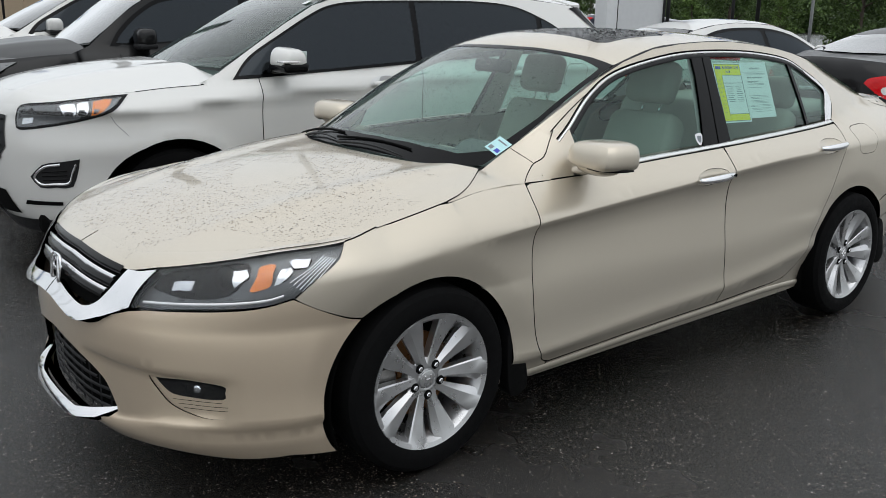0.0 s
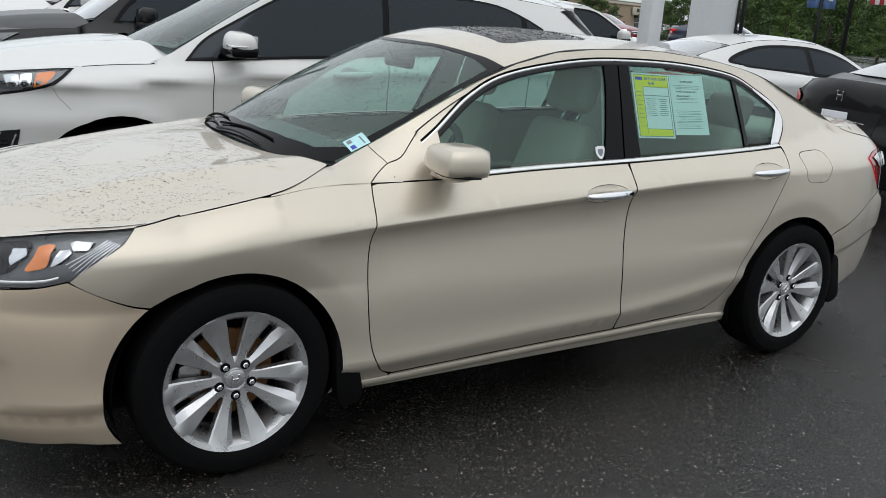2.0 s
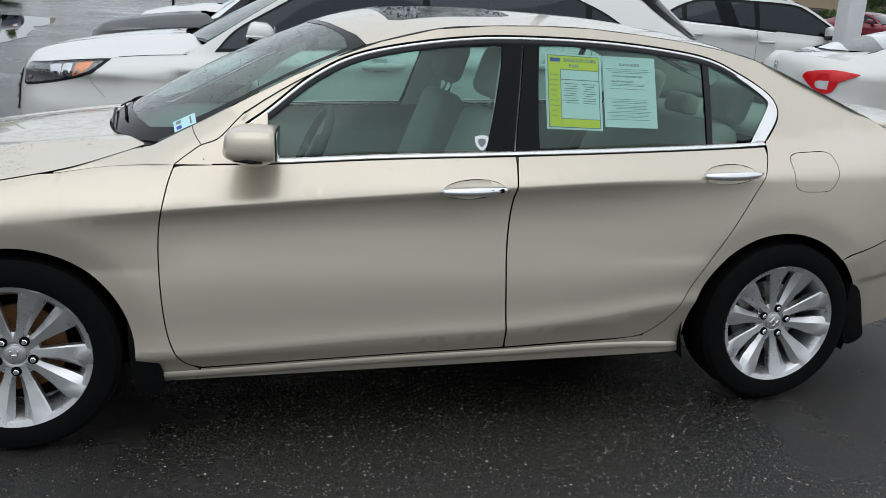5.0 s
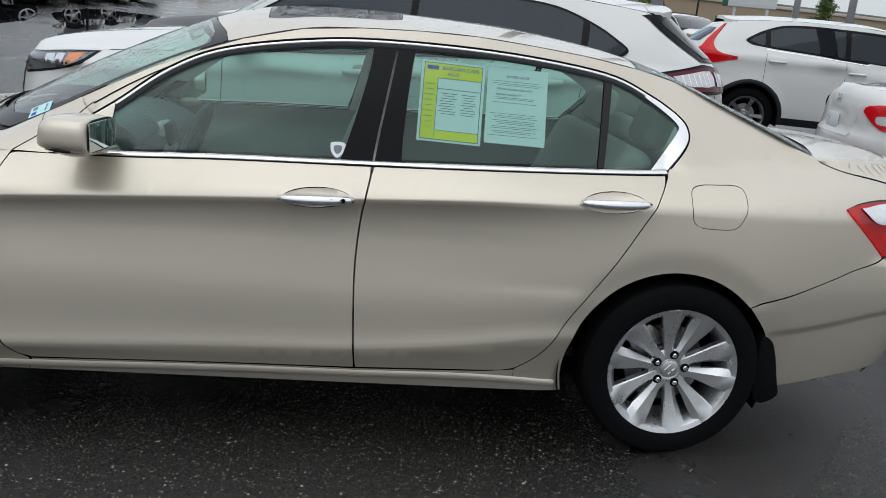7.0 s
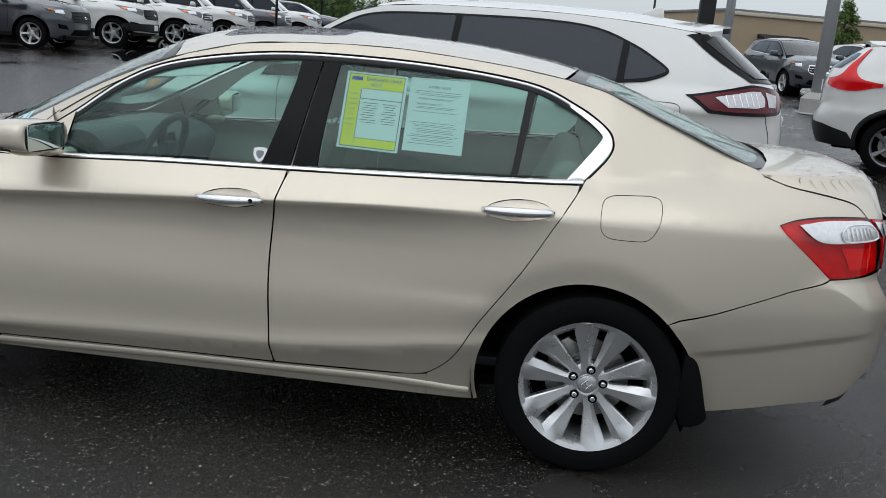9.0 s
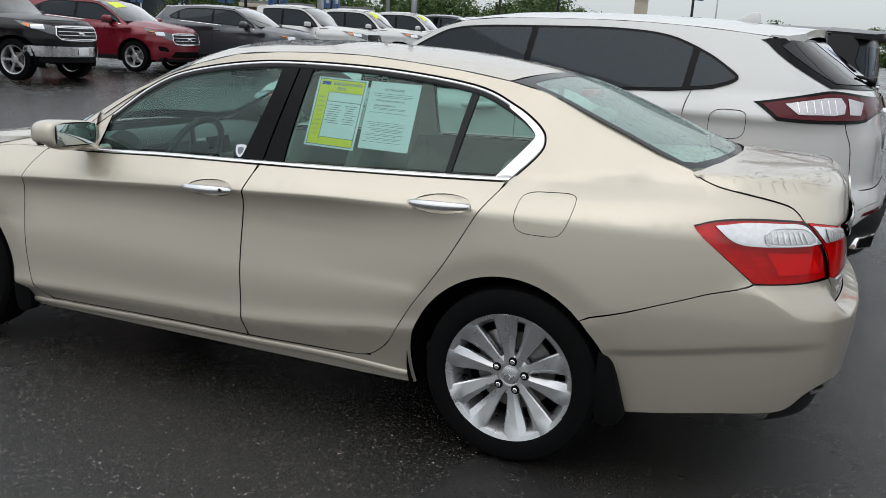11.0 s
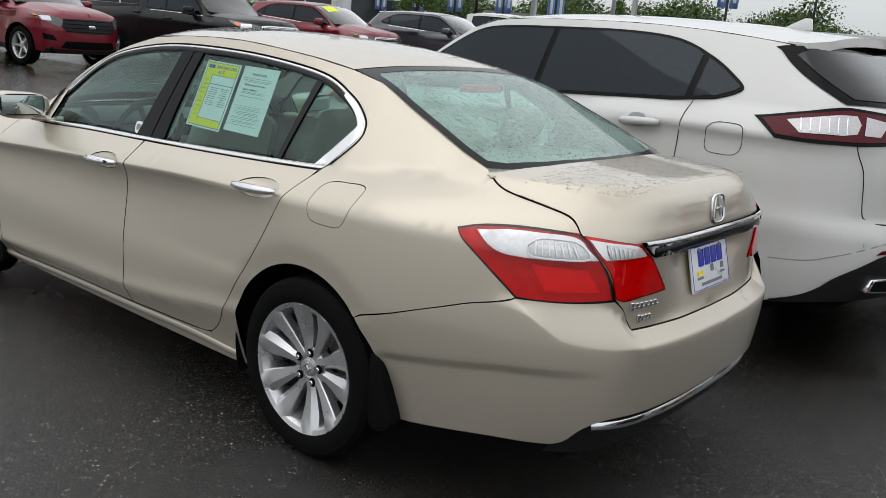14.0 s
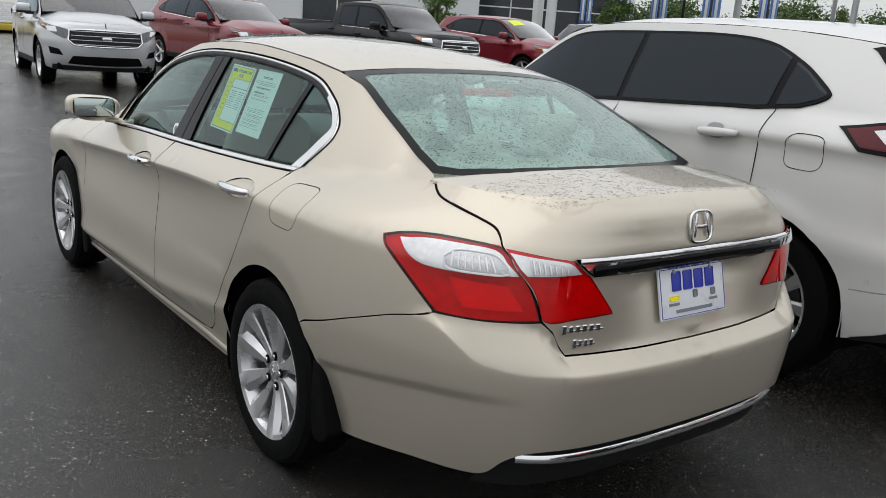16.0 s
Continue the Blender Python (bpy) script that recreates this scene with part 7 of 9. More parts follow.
    outline = [(brim[0].x, 0.0)] + [(q.x, q.y) for q in brim[:-1]]
    outline += [(x, -C.w4(x)) for x in sorted(xs)] + [(C.cowl - 0.12, -C.w4(C.cowl - 0.12)), (C.cowl - 0.05, -C.w4(C.cowl) + 0.004), (C.cowl, -C.cowl_y - 0.03), (C.cowl - 0.03, -C.cowl_y), (C.cowl - 0.22, -C.cowl_y * 0.5), (C.cowl - 0.27, 0.0)]
    bonnet_skin = Skin().patch(edge_roll, [(s, 0.0) for s in ss] + [(s, 0.061) for s in reversed(ss)], step * 0.7, 0, 0.0).mirror()
    part("bonnet", bonnet_skin.patch(hood, both(outline), step, 0.0, 0.012), coat, car)
    if fine:
        twin("bonnet_seam", ribbon(hood, [(x, -C.w4(x) + 0.001) for x in (0.05, 0.15, 0.25, 0.35, 0.43)] + [(0.455, -0.84), (0.485, -0.80)], 0.006, 0.001, 0.001, ribbon(side, [(x, C.belt(x) - 0.002) for x in (0.43, 0.48, 0.53, 0.58, 0.63)], 0.005, 0.002, 0.001)), LINER)
    rx = (2.75 if truck else 2.62 if sedan_like else C.R0 + (0.28 if isinstance(C, Boxy) else 0.05))
    rf = [(C.head_mid, 0.0), (C.head_mid + 0.03, -0.35)] + [(x, -C.rail_y(x) + 0.01) for x in [C.head + (rx - C.head) * k / 8 for k in range(9)]] + [(rx + 0.03, -0.3), (rx + 0.04, 0.0)]
    part("roof", Skin().patch(roof, both(rf), max(step, 0.06), 0, 0.03), coat, car)
    ws = [(C.cowl - 0.27, 0.0), (C.cowl - 0.22, -C.cowl_y * 0.5), (C.cowl - 0.04, -C.cowl_y)] + [(x, -C.rail_y(x) - 0.0) for x in [C.cowl + (C.head - 0.03 - C.cowl) * k / 5 for k in range(1, 6)]] + [(C.head_mid + 0.02, -0.35), (C.head_mid - 0.005, 0.0)]
    part("windscreen", Skin().patch(roof, both(ws), max(step, 0.06), 0.012, 0.0), GLASS_WET if fine else GLASS_SCREEN, car, "wet windscreen")
    part("windscreen_surround", Skin().patch(lambda x, y: roof(x, y) - Vector((0, 0, 0.006)), both(ws), max(step, 0.06), 0.0, 0.0, [shrink(both(ws), 0.05)]), TRIM_BLACK, car)
    fill = Skin().patch(lambda x, y: Vector((x, y, C.belt(0.8) - 0.02)), both([(C.cowl - 0.25, 0), (C.cowl - 0.2, -C.cowl_y * 0.9), (1.2, -0.8), (2.6, -0.8), (rx, -0.6), (rx, 0)]), 0.2, 0, 0)
    part("cabin_interior", fill, DASH if fine else CABIN_DARK, car)
    for y in (-0.38, 0.38):
        if not sedan_like or fine:
            part("seat", box((0.14, 0.46, 0.62), (1.62, y, C.belt(1.6) + 0.02), 0.06, 3, None, Matrix.Rotation(radians(14), 4, "Y")), CABIN_DARK, car)
    if sedan_like:
        deck = lambda x, y: Vector((x, y, C.deck(x, y)))
        rim_ = [side(s2, z2) for s2, z2 in reversed(rear_top)]
        part("boot_lid", Skin().patch(deck, both([(3.22, 0.0), (3.20, -0.4), (3.12, -0.62)] + [(q.x, q.y) for q in rim_[:-1]] + [(rim_[-1].x, 0.0)]), step, 0, 0.04), coat, car)
        rg = both([(2.66, 0.0), (2.65, -0.3), (2.625, -0.555), (2.8, -0.565), (2.95, -0.582), (3.12, -0.605), (3.22, -0.3), (3.25, 0.0)])
        part("rear_screen", Skin().patch(roof, rg, max(step, 0.06), 0.01, 0.0), GLASS_SCREEN, car, "wet rear window")
        for s_ in (0, 1):
            sk = Skin().patch(side, bow([(3.30, 0.93), (3.55, 0.955), (3.86, 0.93), (3.92, 0.88)], 3) + bow([(3.80, 0.80), (3.66, 0.74), (3.55, 0.76), (3.50, 0.85)], 3), step * 0.8, 0, 0.01, lift=0.012)
            t_ = part("tail_light", sk.other() if s_ else sk, RED_LENS, car, "red boomerang tail light")
            sk = Skin().patch(side, bow([(3.60, 0.86), (3.74, 0.85), (3.72, 0.79), (3.60, 0.78)], 3), step * 0.8, 0, 0.006, lift=0.016)
            part("clear_lens", sk.other() if s_ else sk, CLEAR_RED, t_)
        part("plate_recess", Skin().patch(side, [(3.98, 0.84), (TAIL, 0.85), (TAIL, 0.64), (4.02, 0.64)], 0.06, 0, 0.0, lift=0.004).mirror(), coat if coat is not BLACK_PAINT else PLASTIC, car)
        xe = C.R0 + C.tail(0.75)
        part("plate", box((0.008, 0.30, 0.15), (xe + 0.014, 0, 0.745), 0.003), WHITE_ENAMEL, car, "white paper plate")
        em = bmesh.new()
        for y in (-0.03, 0.03):
            box((0.012, 0.014, 0.085), (0, y, 0), 0.003, 1, em)
        box((0.012, 0.06, 0.014), (0, 0, 0), 0.003, 1, em)
        part("emblem", em, CHROME, car, "", pose(C.R0 + C.tail(0.95) + 0.008, 0, 0.955))
        part("rear_valance", Skin().patch(side, [(3.55, 0.22), (TAIL, 0.22), (TAIL, 0.44), (3.75, 0.42), (3.6, 0.34)], 0.08, 0, 0.0, lift=0.006).mirror(), PLASTIC, car)
    elif truck:
        part("cab_back", prism([(-0.78, 1.30), (0.78, 1.30), (0.74, 1.74), (0.5, 1.80), (-0.5, 1.80), (-0.74, 1.74)], 0.04, "x", 0.01, None, (2.78, 0, 0)), coat, car)
        part("cab_rear_window", prism([(-0.66, 1.36), (0.66, 1.36), (0.62, 1.70), (-0.62, 1.70)], 0.01, "x", 0, None, (2.825, 0, 0)), GLASS_SCREEN, car)
        part("truck_bed", box((2.05, 1.70, 0.04), (3.88, 0, 0.86), 0.01), PLASTIC, car)
        for y in (-0.86, 0.86):
            part("bed_rail", box((2.05, 0.08, 0.50), (3.88, y, 1.09), 0.02), coat, car)
    else:
        zt = C.rail_z(C.R0 + 0.1)
        gate = [(C.R0 + 0.78, 1.30), (TAIL, 1.30), (TAIL, zt - 0.10), (C.R0 + 0.72, zt - 0.10), (C.R0 + 0.66, 1.42)]
        if plain:
            part("rear_screen", Skin().patch(side, gate, max(step, 0.06), 0, 0.0, lift=0.006).mirror(), tint, car, "dark rear window")
        top_x = C.R0 + C.tail(zt - 0.03)
        spo = both([(rx - 0.04, 0.0), (rx - 0.04, -0.69), (top_x + 0.0, -0.68), (top_x + 0.07, -0.58), (top_x + 0.09, 0.0)])
        if not isinstance(C, Boxy):
            spo = both([(3.36, 0.0), (3.36, -0.69), (3.46, -0.678), (3.53, -0.58), (3.57, 0.0)])
        spz = lambda x, y: C.roof(rx, y * 0.96) - 0.05 * (x - rx) + 0.004
        sp = Skin().patch(lambda x, y: Vector((x, y, spz(x, y))), spo, 0.06, 0, 0.0)
        spoiler = part("roof_spoiler", sp, coat, car)
        rim2, strip_ = resample(spo, 0.06), bmesh.new()
        ring_ = [[strip_.verts.new((x, y, spz(x, y) - dz)) for x, y in rim2] for dz in (0.0, 0.046)]
        for k in range(len(rim2)):
            strip_.faces.new((ring_[0][k - 1], ring_[0][k], ring_[1][k], ring_[1][k - 1]))
        bmesh.ops.recalc_face_normals(strip_, faces=strip_.faces)
        part("spoiler_edge", smooth(strip_, 40), coat, spoiler)
        part("spoiler_underside", Skin().patch(lambda x, y: Vector((x, y, spz(x, y) - 0.045)), shrink(spo, 0.004), 0.10, 0, 0, flip=True), PLASTIC, spoiler)
        xe = C.R0 + C.tail(1.0)
        part("plate", box((0.008, 0.30, 0.15), (xe + 0.012, 0, 1.05), 0.003), WHITE_ENAMEL, car, "white dealer plate")
        part("emblem", box((0.01, 0.12, 0.05), (C.R0 + C.tail(1.2) + 0.006, 0, 1.20), 0.02, 2), CHROME, car)
        if plain:
            part("rear_valance", Skin().patch(side, [(C.R0 + 0.15, zb), (TAIL, zb), (TAIL, 0.60), (C.R0 + 0.75, 0.58), (C.R0 + 0.3, 0.50)], 0.10, 0, 0.0, lift=0.007).mirror(), PLASTIC, car)
    # front: grille, lamps, lower mouth
    zg = nose_top[-1][1] - 0.03
    zl = zg - (0.28 if not sedan_like else 0.12)
    gw = 0.42 if not sedan_like else 0.36
    grille = part("grille", Skin().patch(side, [(END, zl), (END + gw * 0.8, zl + 0.02), (END + gw, zl + 0.10 if not sedan_like else zl + 0.05), (END + gw * 0.95, zg - 0.01), (END, zg)], 0.06, 0, 0.0, lift=0.006).mirror(), PLASTIC, car)
    bars = 4 if not sedan_like else 2
    for k in range(bars):
        z = zl + (zg - zl) * (k + 0.5) / bars
        part("grille_bar", ribbon(side, [(END + gw * 0.9 * i / 5, z) for i in range(6)], 0.016 if front == "chrome" else 0.012, 0.006, 0.010).mirror(), CHROME if front == "chrome" else TRIM_BLACK if front == "black" else coat, grille)
    if front == "chrome" or front == "frame":
        part("grille_frame", ribbon(side, [(END, zg - 0.005), (END + gw * 0.6, zg - 0.008), (END + gw * 0.95, zg - 0.02), (END + gw, zl + 0.10), (END + gw * 0.8, zl + 0.02), (END + gw * 0.4, zl + 0.005), (END, zl)], 0.026, 0.007, 0.012).mirror(), CHROME, grille)
    if truck:
        part("chrome_bumper", Skin().patch(side, [(END, 0.50), (END + 0.9, 0.50), (END + 1.05, 0.58), (END + 1.0, 0.70), (END, 0.70)], 0.10, 0, 0.03, lift=0.03).mirror(), CHROME if front == "chrome" else PLASTIC, car, "bright front bumper")
        part("front_plate", box((0.01, 0.30, 0.15), (C.F0 - C.nose(0.6) - 0.045, 0, 0.60), 0.003), WHITE_ENAMEL, car)
    part("grille_emblem", box((0.02, 0.16, 0.06), (C.F0 - C.nose((zg + zl) / 2) - 0.016, 0, (zg + zl) / 2), 0.02, 2), CHROME if not price else CHROME, grille)
    part("lower_mouth", Skin().patch(side, [(END, zb + 0.05), (END + 0.45, zb + 0.07), (END + 0.36, zb + 0.20), (END, zb + 0.20)], 0.08, 0, 0.0, lift=0.005).mirror(), LINER, car)
    part("chin", Skin().patch(side, [(END, zb - 0.04), (C.F0 - 0.45, zb - 0.04), (C.F0 - 0.5, zb + 0.05), (END, zb + 0.03)], 0.10, 0, 0.0, lift=0.008).mirror(), PLASTIC, car)
    zh = zg - 0.015
    hl = bow([(END + gw + 0.02, zl + (zg - zl) * 0.45), (END + gw + 0.01, zh), (C.F0 - 0.45, z_front - 0.075), (C.F0 - 0.06, z_front - 0.03)], 3)[:-1] + bow([(C.F0 - 0.06, z_front - 0.035), (C.F0 - 0.25, z_front - 0.13), (C.F0 - 0.42, z_front - 0.17), (END + gw + 0.06, zl + (zg - zl) * 0.40)], 3)
    for s_ in (0, 1) if plain else ():
        pick = lambda sk: sk.other() if s_ else sk
        h_ = part("headlight", pick(Skin().patch(side, hl, step * 0.8, 0, 0.006, lift=0.007)), LAMP_DARK, car, "clear headlight")
        c0, c1 = hl[0], hl[len(hl) // 2]
        mid_s, mid_z = (c0[0] + c1[0]) / 2, sum(p[1] for p in hl) / len(hl)
        part("reflector", pick(Skin().patch(side, [(mid_s - 0.20, mid_z - 0.042), (mid_s + 0.05, mid_z - 0.034), (mid_s + 0.06, mid_z + 0.040), (mid_s - 0.18, mid_z + 0.045)], step * 0.8, 0, 0.003, lift=0.010)), REFLECTOR, h_)
        part("amber_signal", pick(Skin().patch(side, [(mid_s + 0.08, mid_z - 0.015), (mid_s + 0.22, mid_z + 0.035), (mid_s + 0.20, mid_z + 0.06), (mid_s + 0.06, mid_z + 0.05)], step * 0.8, 0, 0.003, lift=0.010)), AMBER, h_)
        fogz = zb + 0.20
        part("fog_light", pick(Skin().patch(side, [(END + 0.52, fogz), (END + 0.80, fogz + 0.02), (END + 0.84, fogz + 0.13), (END + 0.60, fogz + 0.10)], step * 0.8, 0, 0.003, lift=0.006)), TRIM_BLACK, car)
        if not sedan_like and lamps == "tall":
            tl = bow([(C.R0 - 0.02, 1.10), (C.R0 + 0.30, 1.03), (C.R0 + 0.62, 1.03), (C.R0 + 0.98, 1.08)], 3) + bow([(C.R0 + 0.98, 1.17), (C.R0 + 0.74, 1.19), (C.R0 + 0.60, 1.28), (C.R0 + 0.57, 1.55)], 3) + bow([(C.R0 + 0.48, 1.56), (C.R0 + 0.40, 1.30), (C.R0 + 0.26, 1.18), (C.R0 - 0.02, 1.14)], 3)
            part("tail_light", pick(Skin().patch(side, tl, step * 0.8, 0, 0.006, lift=0.010)), RED_LENS, car, "tall red tail light")
        elif truck:
            part("tail_light", pick(Skin().patch(side, [(C.R0 + 0.25, 0.95), (C.R0 + 0.45, 0.95), (C.R0 + 0.45, 1.28), (C.R0 + 0.25, 1.28)], step * 0.8, 0, 0.006, lift=0.010)), RED_LENS, car)
        elif lamps == "wide" and not sedan_like and not fine:
            tl = bow([(C.R0 + 0.02, 1.17), (C.R0 + 0.5, 1.20), (C.R0 + 0.85, 1.16)], 3) + bow([(C.R0 + 0.82, 1.02), (C.R0 + 0.5, 1.02), (C.R0 + 0.2, 1.08)], 3)
            part("tail_light", pick(Skin().patch(side, tl, step * 0.8, 0, 0.006, lift=0.010)), RED_LENS, car)
        # mirrors
        sg = 1 if s_ else -1
        mb = box((0.16, 0.24, 0.16), (0, 0, 0), 0.055, 4)
        mir = part("door_mirror", mb, coat, car, "", pose(C.dlo[0][0] + 0.26, sg * (C.w4(0.9) + 0.16), C.belt(0.9) + 0.10))
        part("mirror_foot", box((0.09, 0.18, 0.05), (0, -sg * 0.10, -0.08), 0.02, 2), PLASTIC, mir)
        part("mirror_base", box((0.155, 0.235, 0.05), (0, 0, -0.065), 0.02, 2), PLASTIC, mir)
    # seams, handles, sills
    for x, lean in seams:
        ln = Skin()
        zt_ = C.belt(x)
        ribbon(side, bow([(x + 0.03, zb + 0.12), (x, 0.6), (x - 0.005, 0.85), (x + (0.010 if fine and x > 2.9 else 0.0), zt_ - 0.09), (x + (0.030 if fine and x > 2.9 else 0.0), zt_ + (0.020 if fine else 0.012))], 4), 0.006 if not fine else 0.0045, 0.0015 if fine else -0.001, 0.0025, ln)
        twin("door_seam", ln, LINER)
    for x, _ in seams[1:] if plain else ():
        for sg in (-1, 1):
            zz = C.belt(x) - 0.14
            y = -side(x - 0.16, zz).y
            hd = tube([(x - 0.26 + 0.22 * k / 8, sg * (y + 0.006 + 0.028 * math.sin(math.pi * k / 8) ** 0.5), zz) for k in range(9)], 0.016, 8)
            part("door_handle", hd, coat, car)
    sill = Skin().patch(side, [(C.axle_f + C.arch, zb - 0.03), (C.axle_r - C.arch, zb - 0.03), (C.axle_r - C.arch, zb + 0.07), (C.axle_f + C.arch, zb + 0.07)], 0.10, 0, 0.0, lift=0.006)
    twin("sill", sill, PLASTIC if not sedan_like else coat)
    if clad:
        for cx in (C.axle_f, C.axle_r):
            rib = ribbon(side, arc(cx, C.axle_z, C.arch + 0.02, 180 - a0, a0, 24), 0.06, 0.002, 0.010)
            twin("arch_cladding", rib, PLASTIC)
    bs = Skin()
    ribbon(side, [(x, C.belt(x) + 0.004) for x in [C.dlo[0][0] + (C.dlo[-1][0] - 0.15 - C.dlo[0][0]) * k / 24 for k in range(25)]], 0.016, 0.003 + up, 0.004, bs)
    if plain:
        twin("belt_trim", bs, TRIM_BLACK if fine else CHROME)
    if rails:
        for sg in (-1, 1):
            part("roof_rail", tube([(x, sg * (C.rail_y(x) - 0.04), C.roof(x, C.rail_y(x) - 0.04) + 0.045 * min(1, 6 * min(k, 12 - k) / 12)) for k, x in enumerate([1.45 + 1.75 * k / 12 for k in range(13)])], 0.016, 8), SILVER_PAINT, car)
    if price:
        pz = lambda x, y: roof(x, y) + Vector((0, 0, 0.004))
        yel = part("price_sticker", Skin().patch(pz, [(C.head_mid - 0.30, 0.10), (C.head_mid - 0.04, 0.10), (C.head_mid - 0.04, 0.55), (C.head_mid - 0.30, 0.55)], 0.1, 0, 0), PRICE_YELLOW, car, "fluorescent yellow price sticker")
    # wheels and dark underside
    r_t = C.axle_z - 0.002 + 0.0
    for x in (C.axle_f, C.axle_r):
        for o in (-1, 1):
            yw = C.lower(0.6) - 0.13
            road_wheel(car, (x, o * yw, r_t), o, r_t, r_t * 0.68, 0.24, spoke or 5, "mono", rims or ALLOY, 11 * x, False)
            well = bmesh.new()
            ring = [[well.verts.new((x + (C.arch + 0.015) * math.cos(t), o * y, C.axle_z + (C.arch + 0.015) * math.sin(t))) for t in [radians(-15 + 210 * i / 24) for i in range(25)]] for y in (C.lower(0.6) - 0.02, C.lower(0.6) - 0.34)]
            for k in range(24):
                well.faces.new((ring[0][k], ring[0][k + 1], ring[1][k + 1], ring[1][k]))
            well.faces.new(ring[1])
            part("wheel_arch_liner", smooth(well, 40), LINER, car)
    L0, L1 = C.F0 - 0.55, C.R0 + 0.45
    part("underbody", box((L1 - L0, 1.50, 0.12), ((L0 + L1) / 2, 0, zb + 0.02), 0.03), LINER, car)
    return car


def clip_x(loop, lo, hi, lean=0.0):
    """The part of an outline between two slanting cuts."""
    def cut(pts, keep):
        out = []
        for i in range(len(pts)):
            a, b = pts[i - 1], pts[i]
            da, db = keep(a), keep(b)
            if (da > 0) != (db > 0):
                k = da / (da - db)
                out.append((a[0] + (b[0] - a[0]) * k, a[1] + (b[1] - a[1]) * k))
            if db > 0:
                out.append(b)
        return out
    loop = cut(loop, lambda p: p[0] - lo - lean * (p[1] - 1.3) * 0.6)
    return cut(loop, lambda p: hi + lean * (p[1] - 1.3) * 0.6 - p[0]) if loop else []


GLASS_SCREEN = glazing("screen_glass", (0.20, 0.24, 0.24), 1.2)
PRICE_YELLOW = varied("price_yellow", (0.75, 0.85, 0.03), 0.5, 0, 8, 0.05)
BLUE_SIGN = varied("blue_sign", (0.02, 0.10, 0.42), 0.4, 0, 4, 0.1)
GUN_METAL = varied("gunmetal_alloy", (0.25, 0.25, 0.26), 0.3, 0.8, 25, 0.1)


def stand(x, y, yaw, off=0.0):
    """A pose on the lot; yaw turns the nose, which points to -x at yaw 0."""
    return pose(x, y, ground_z(x, y) + off, 0, 0, yaw)


# the white SUV beside the saloon
th = radians(-6.4)
EDGE_AT = Vector((0, 1.885, 0)) + Vector((-math.sin(th), math.cos(th), 0)) * 0.955
EDGE = Crossover()
edge = vehicle(EDGE, "suv", "white pearl five-door SUV with black glass parked beside the sedan", "car", PEARL, pose(EDGE_AT.x, EDGE_AT.y, 0.0, 0, 0, -6.4), "black", "edge", GLASS_DARK, True, False, 10, None, seams=((0.775, 1), (1.90, 1), (2.96, 1)), plain=False)


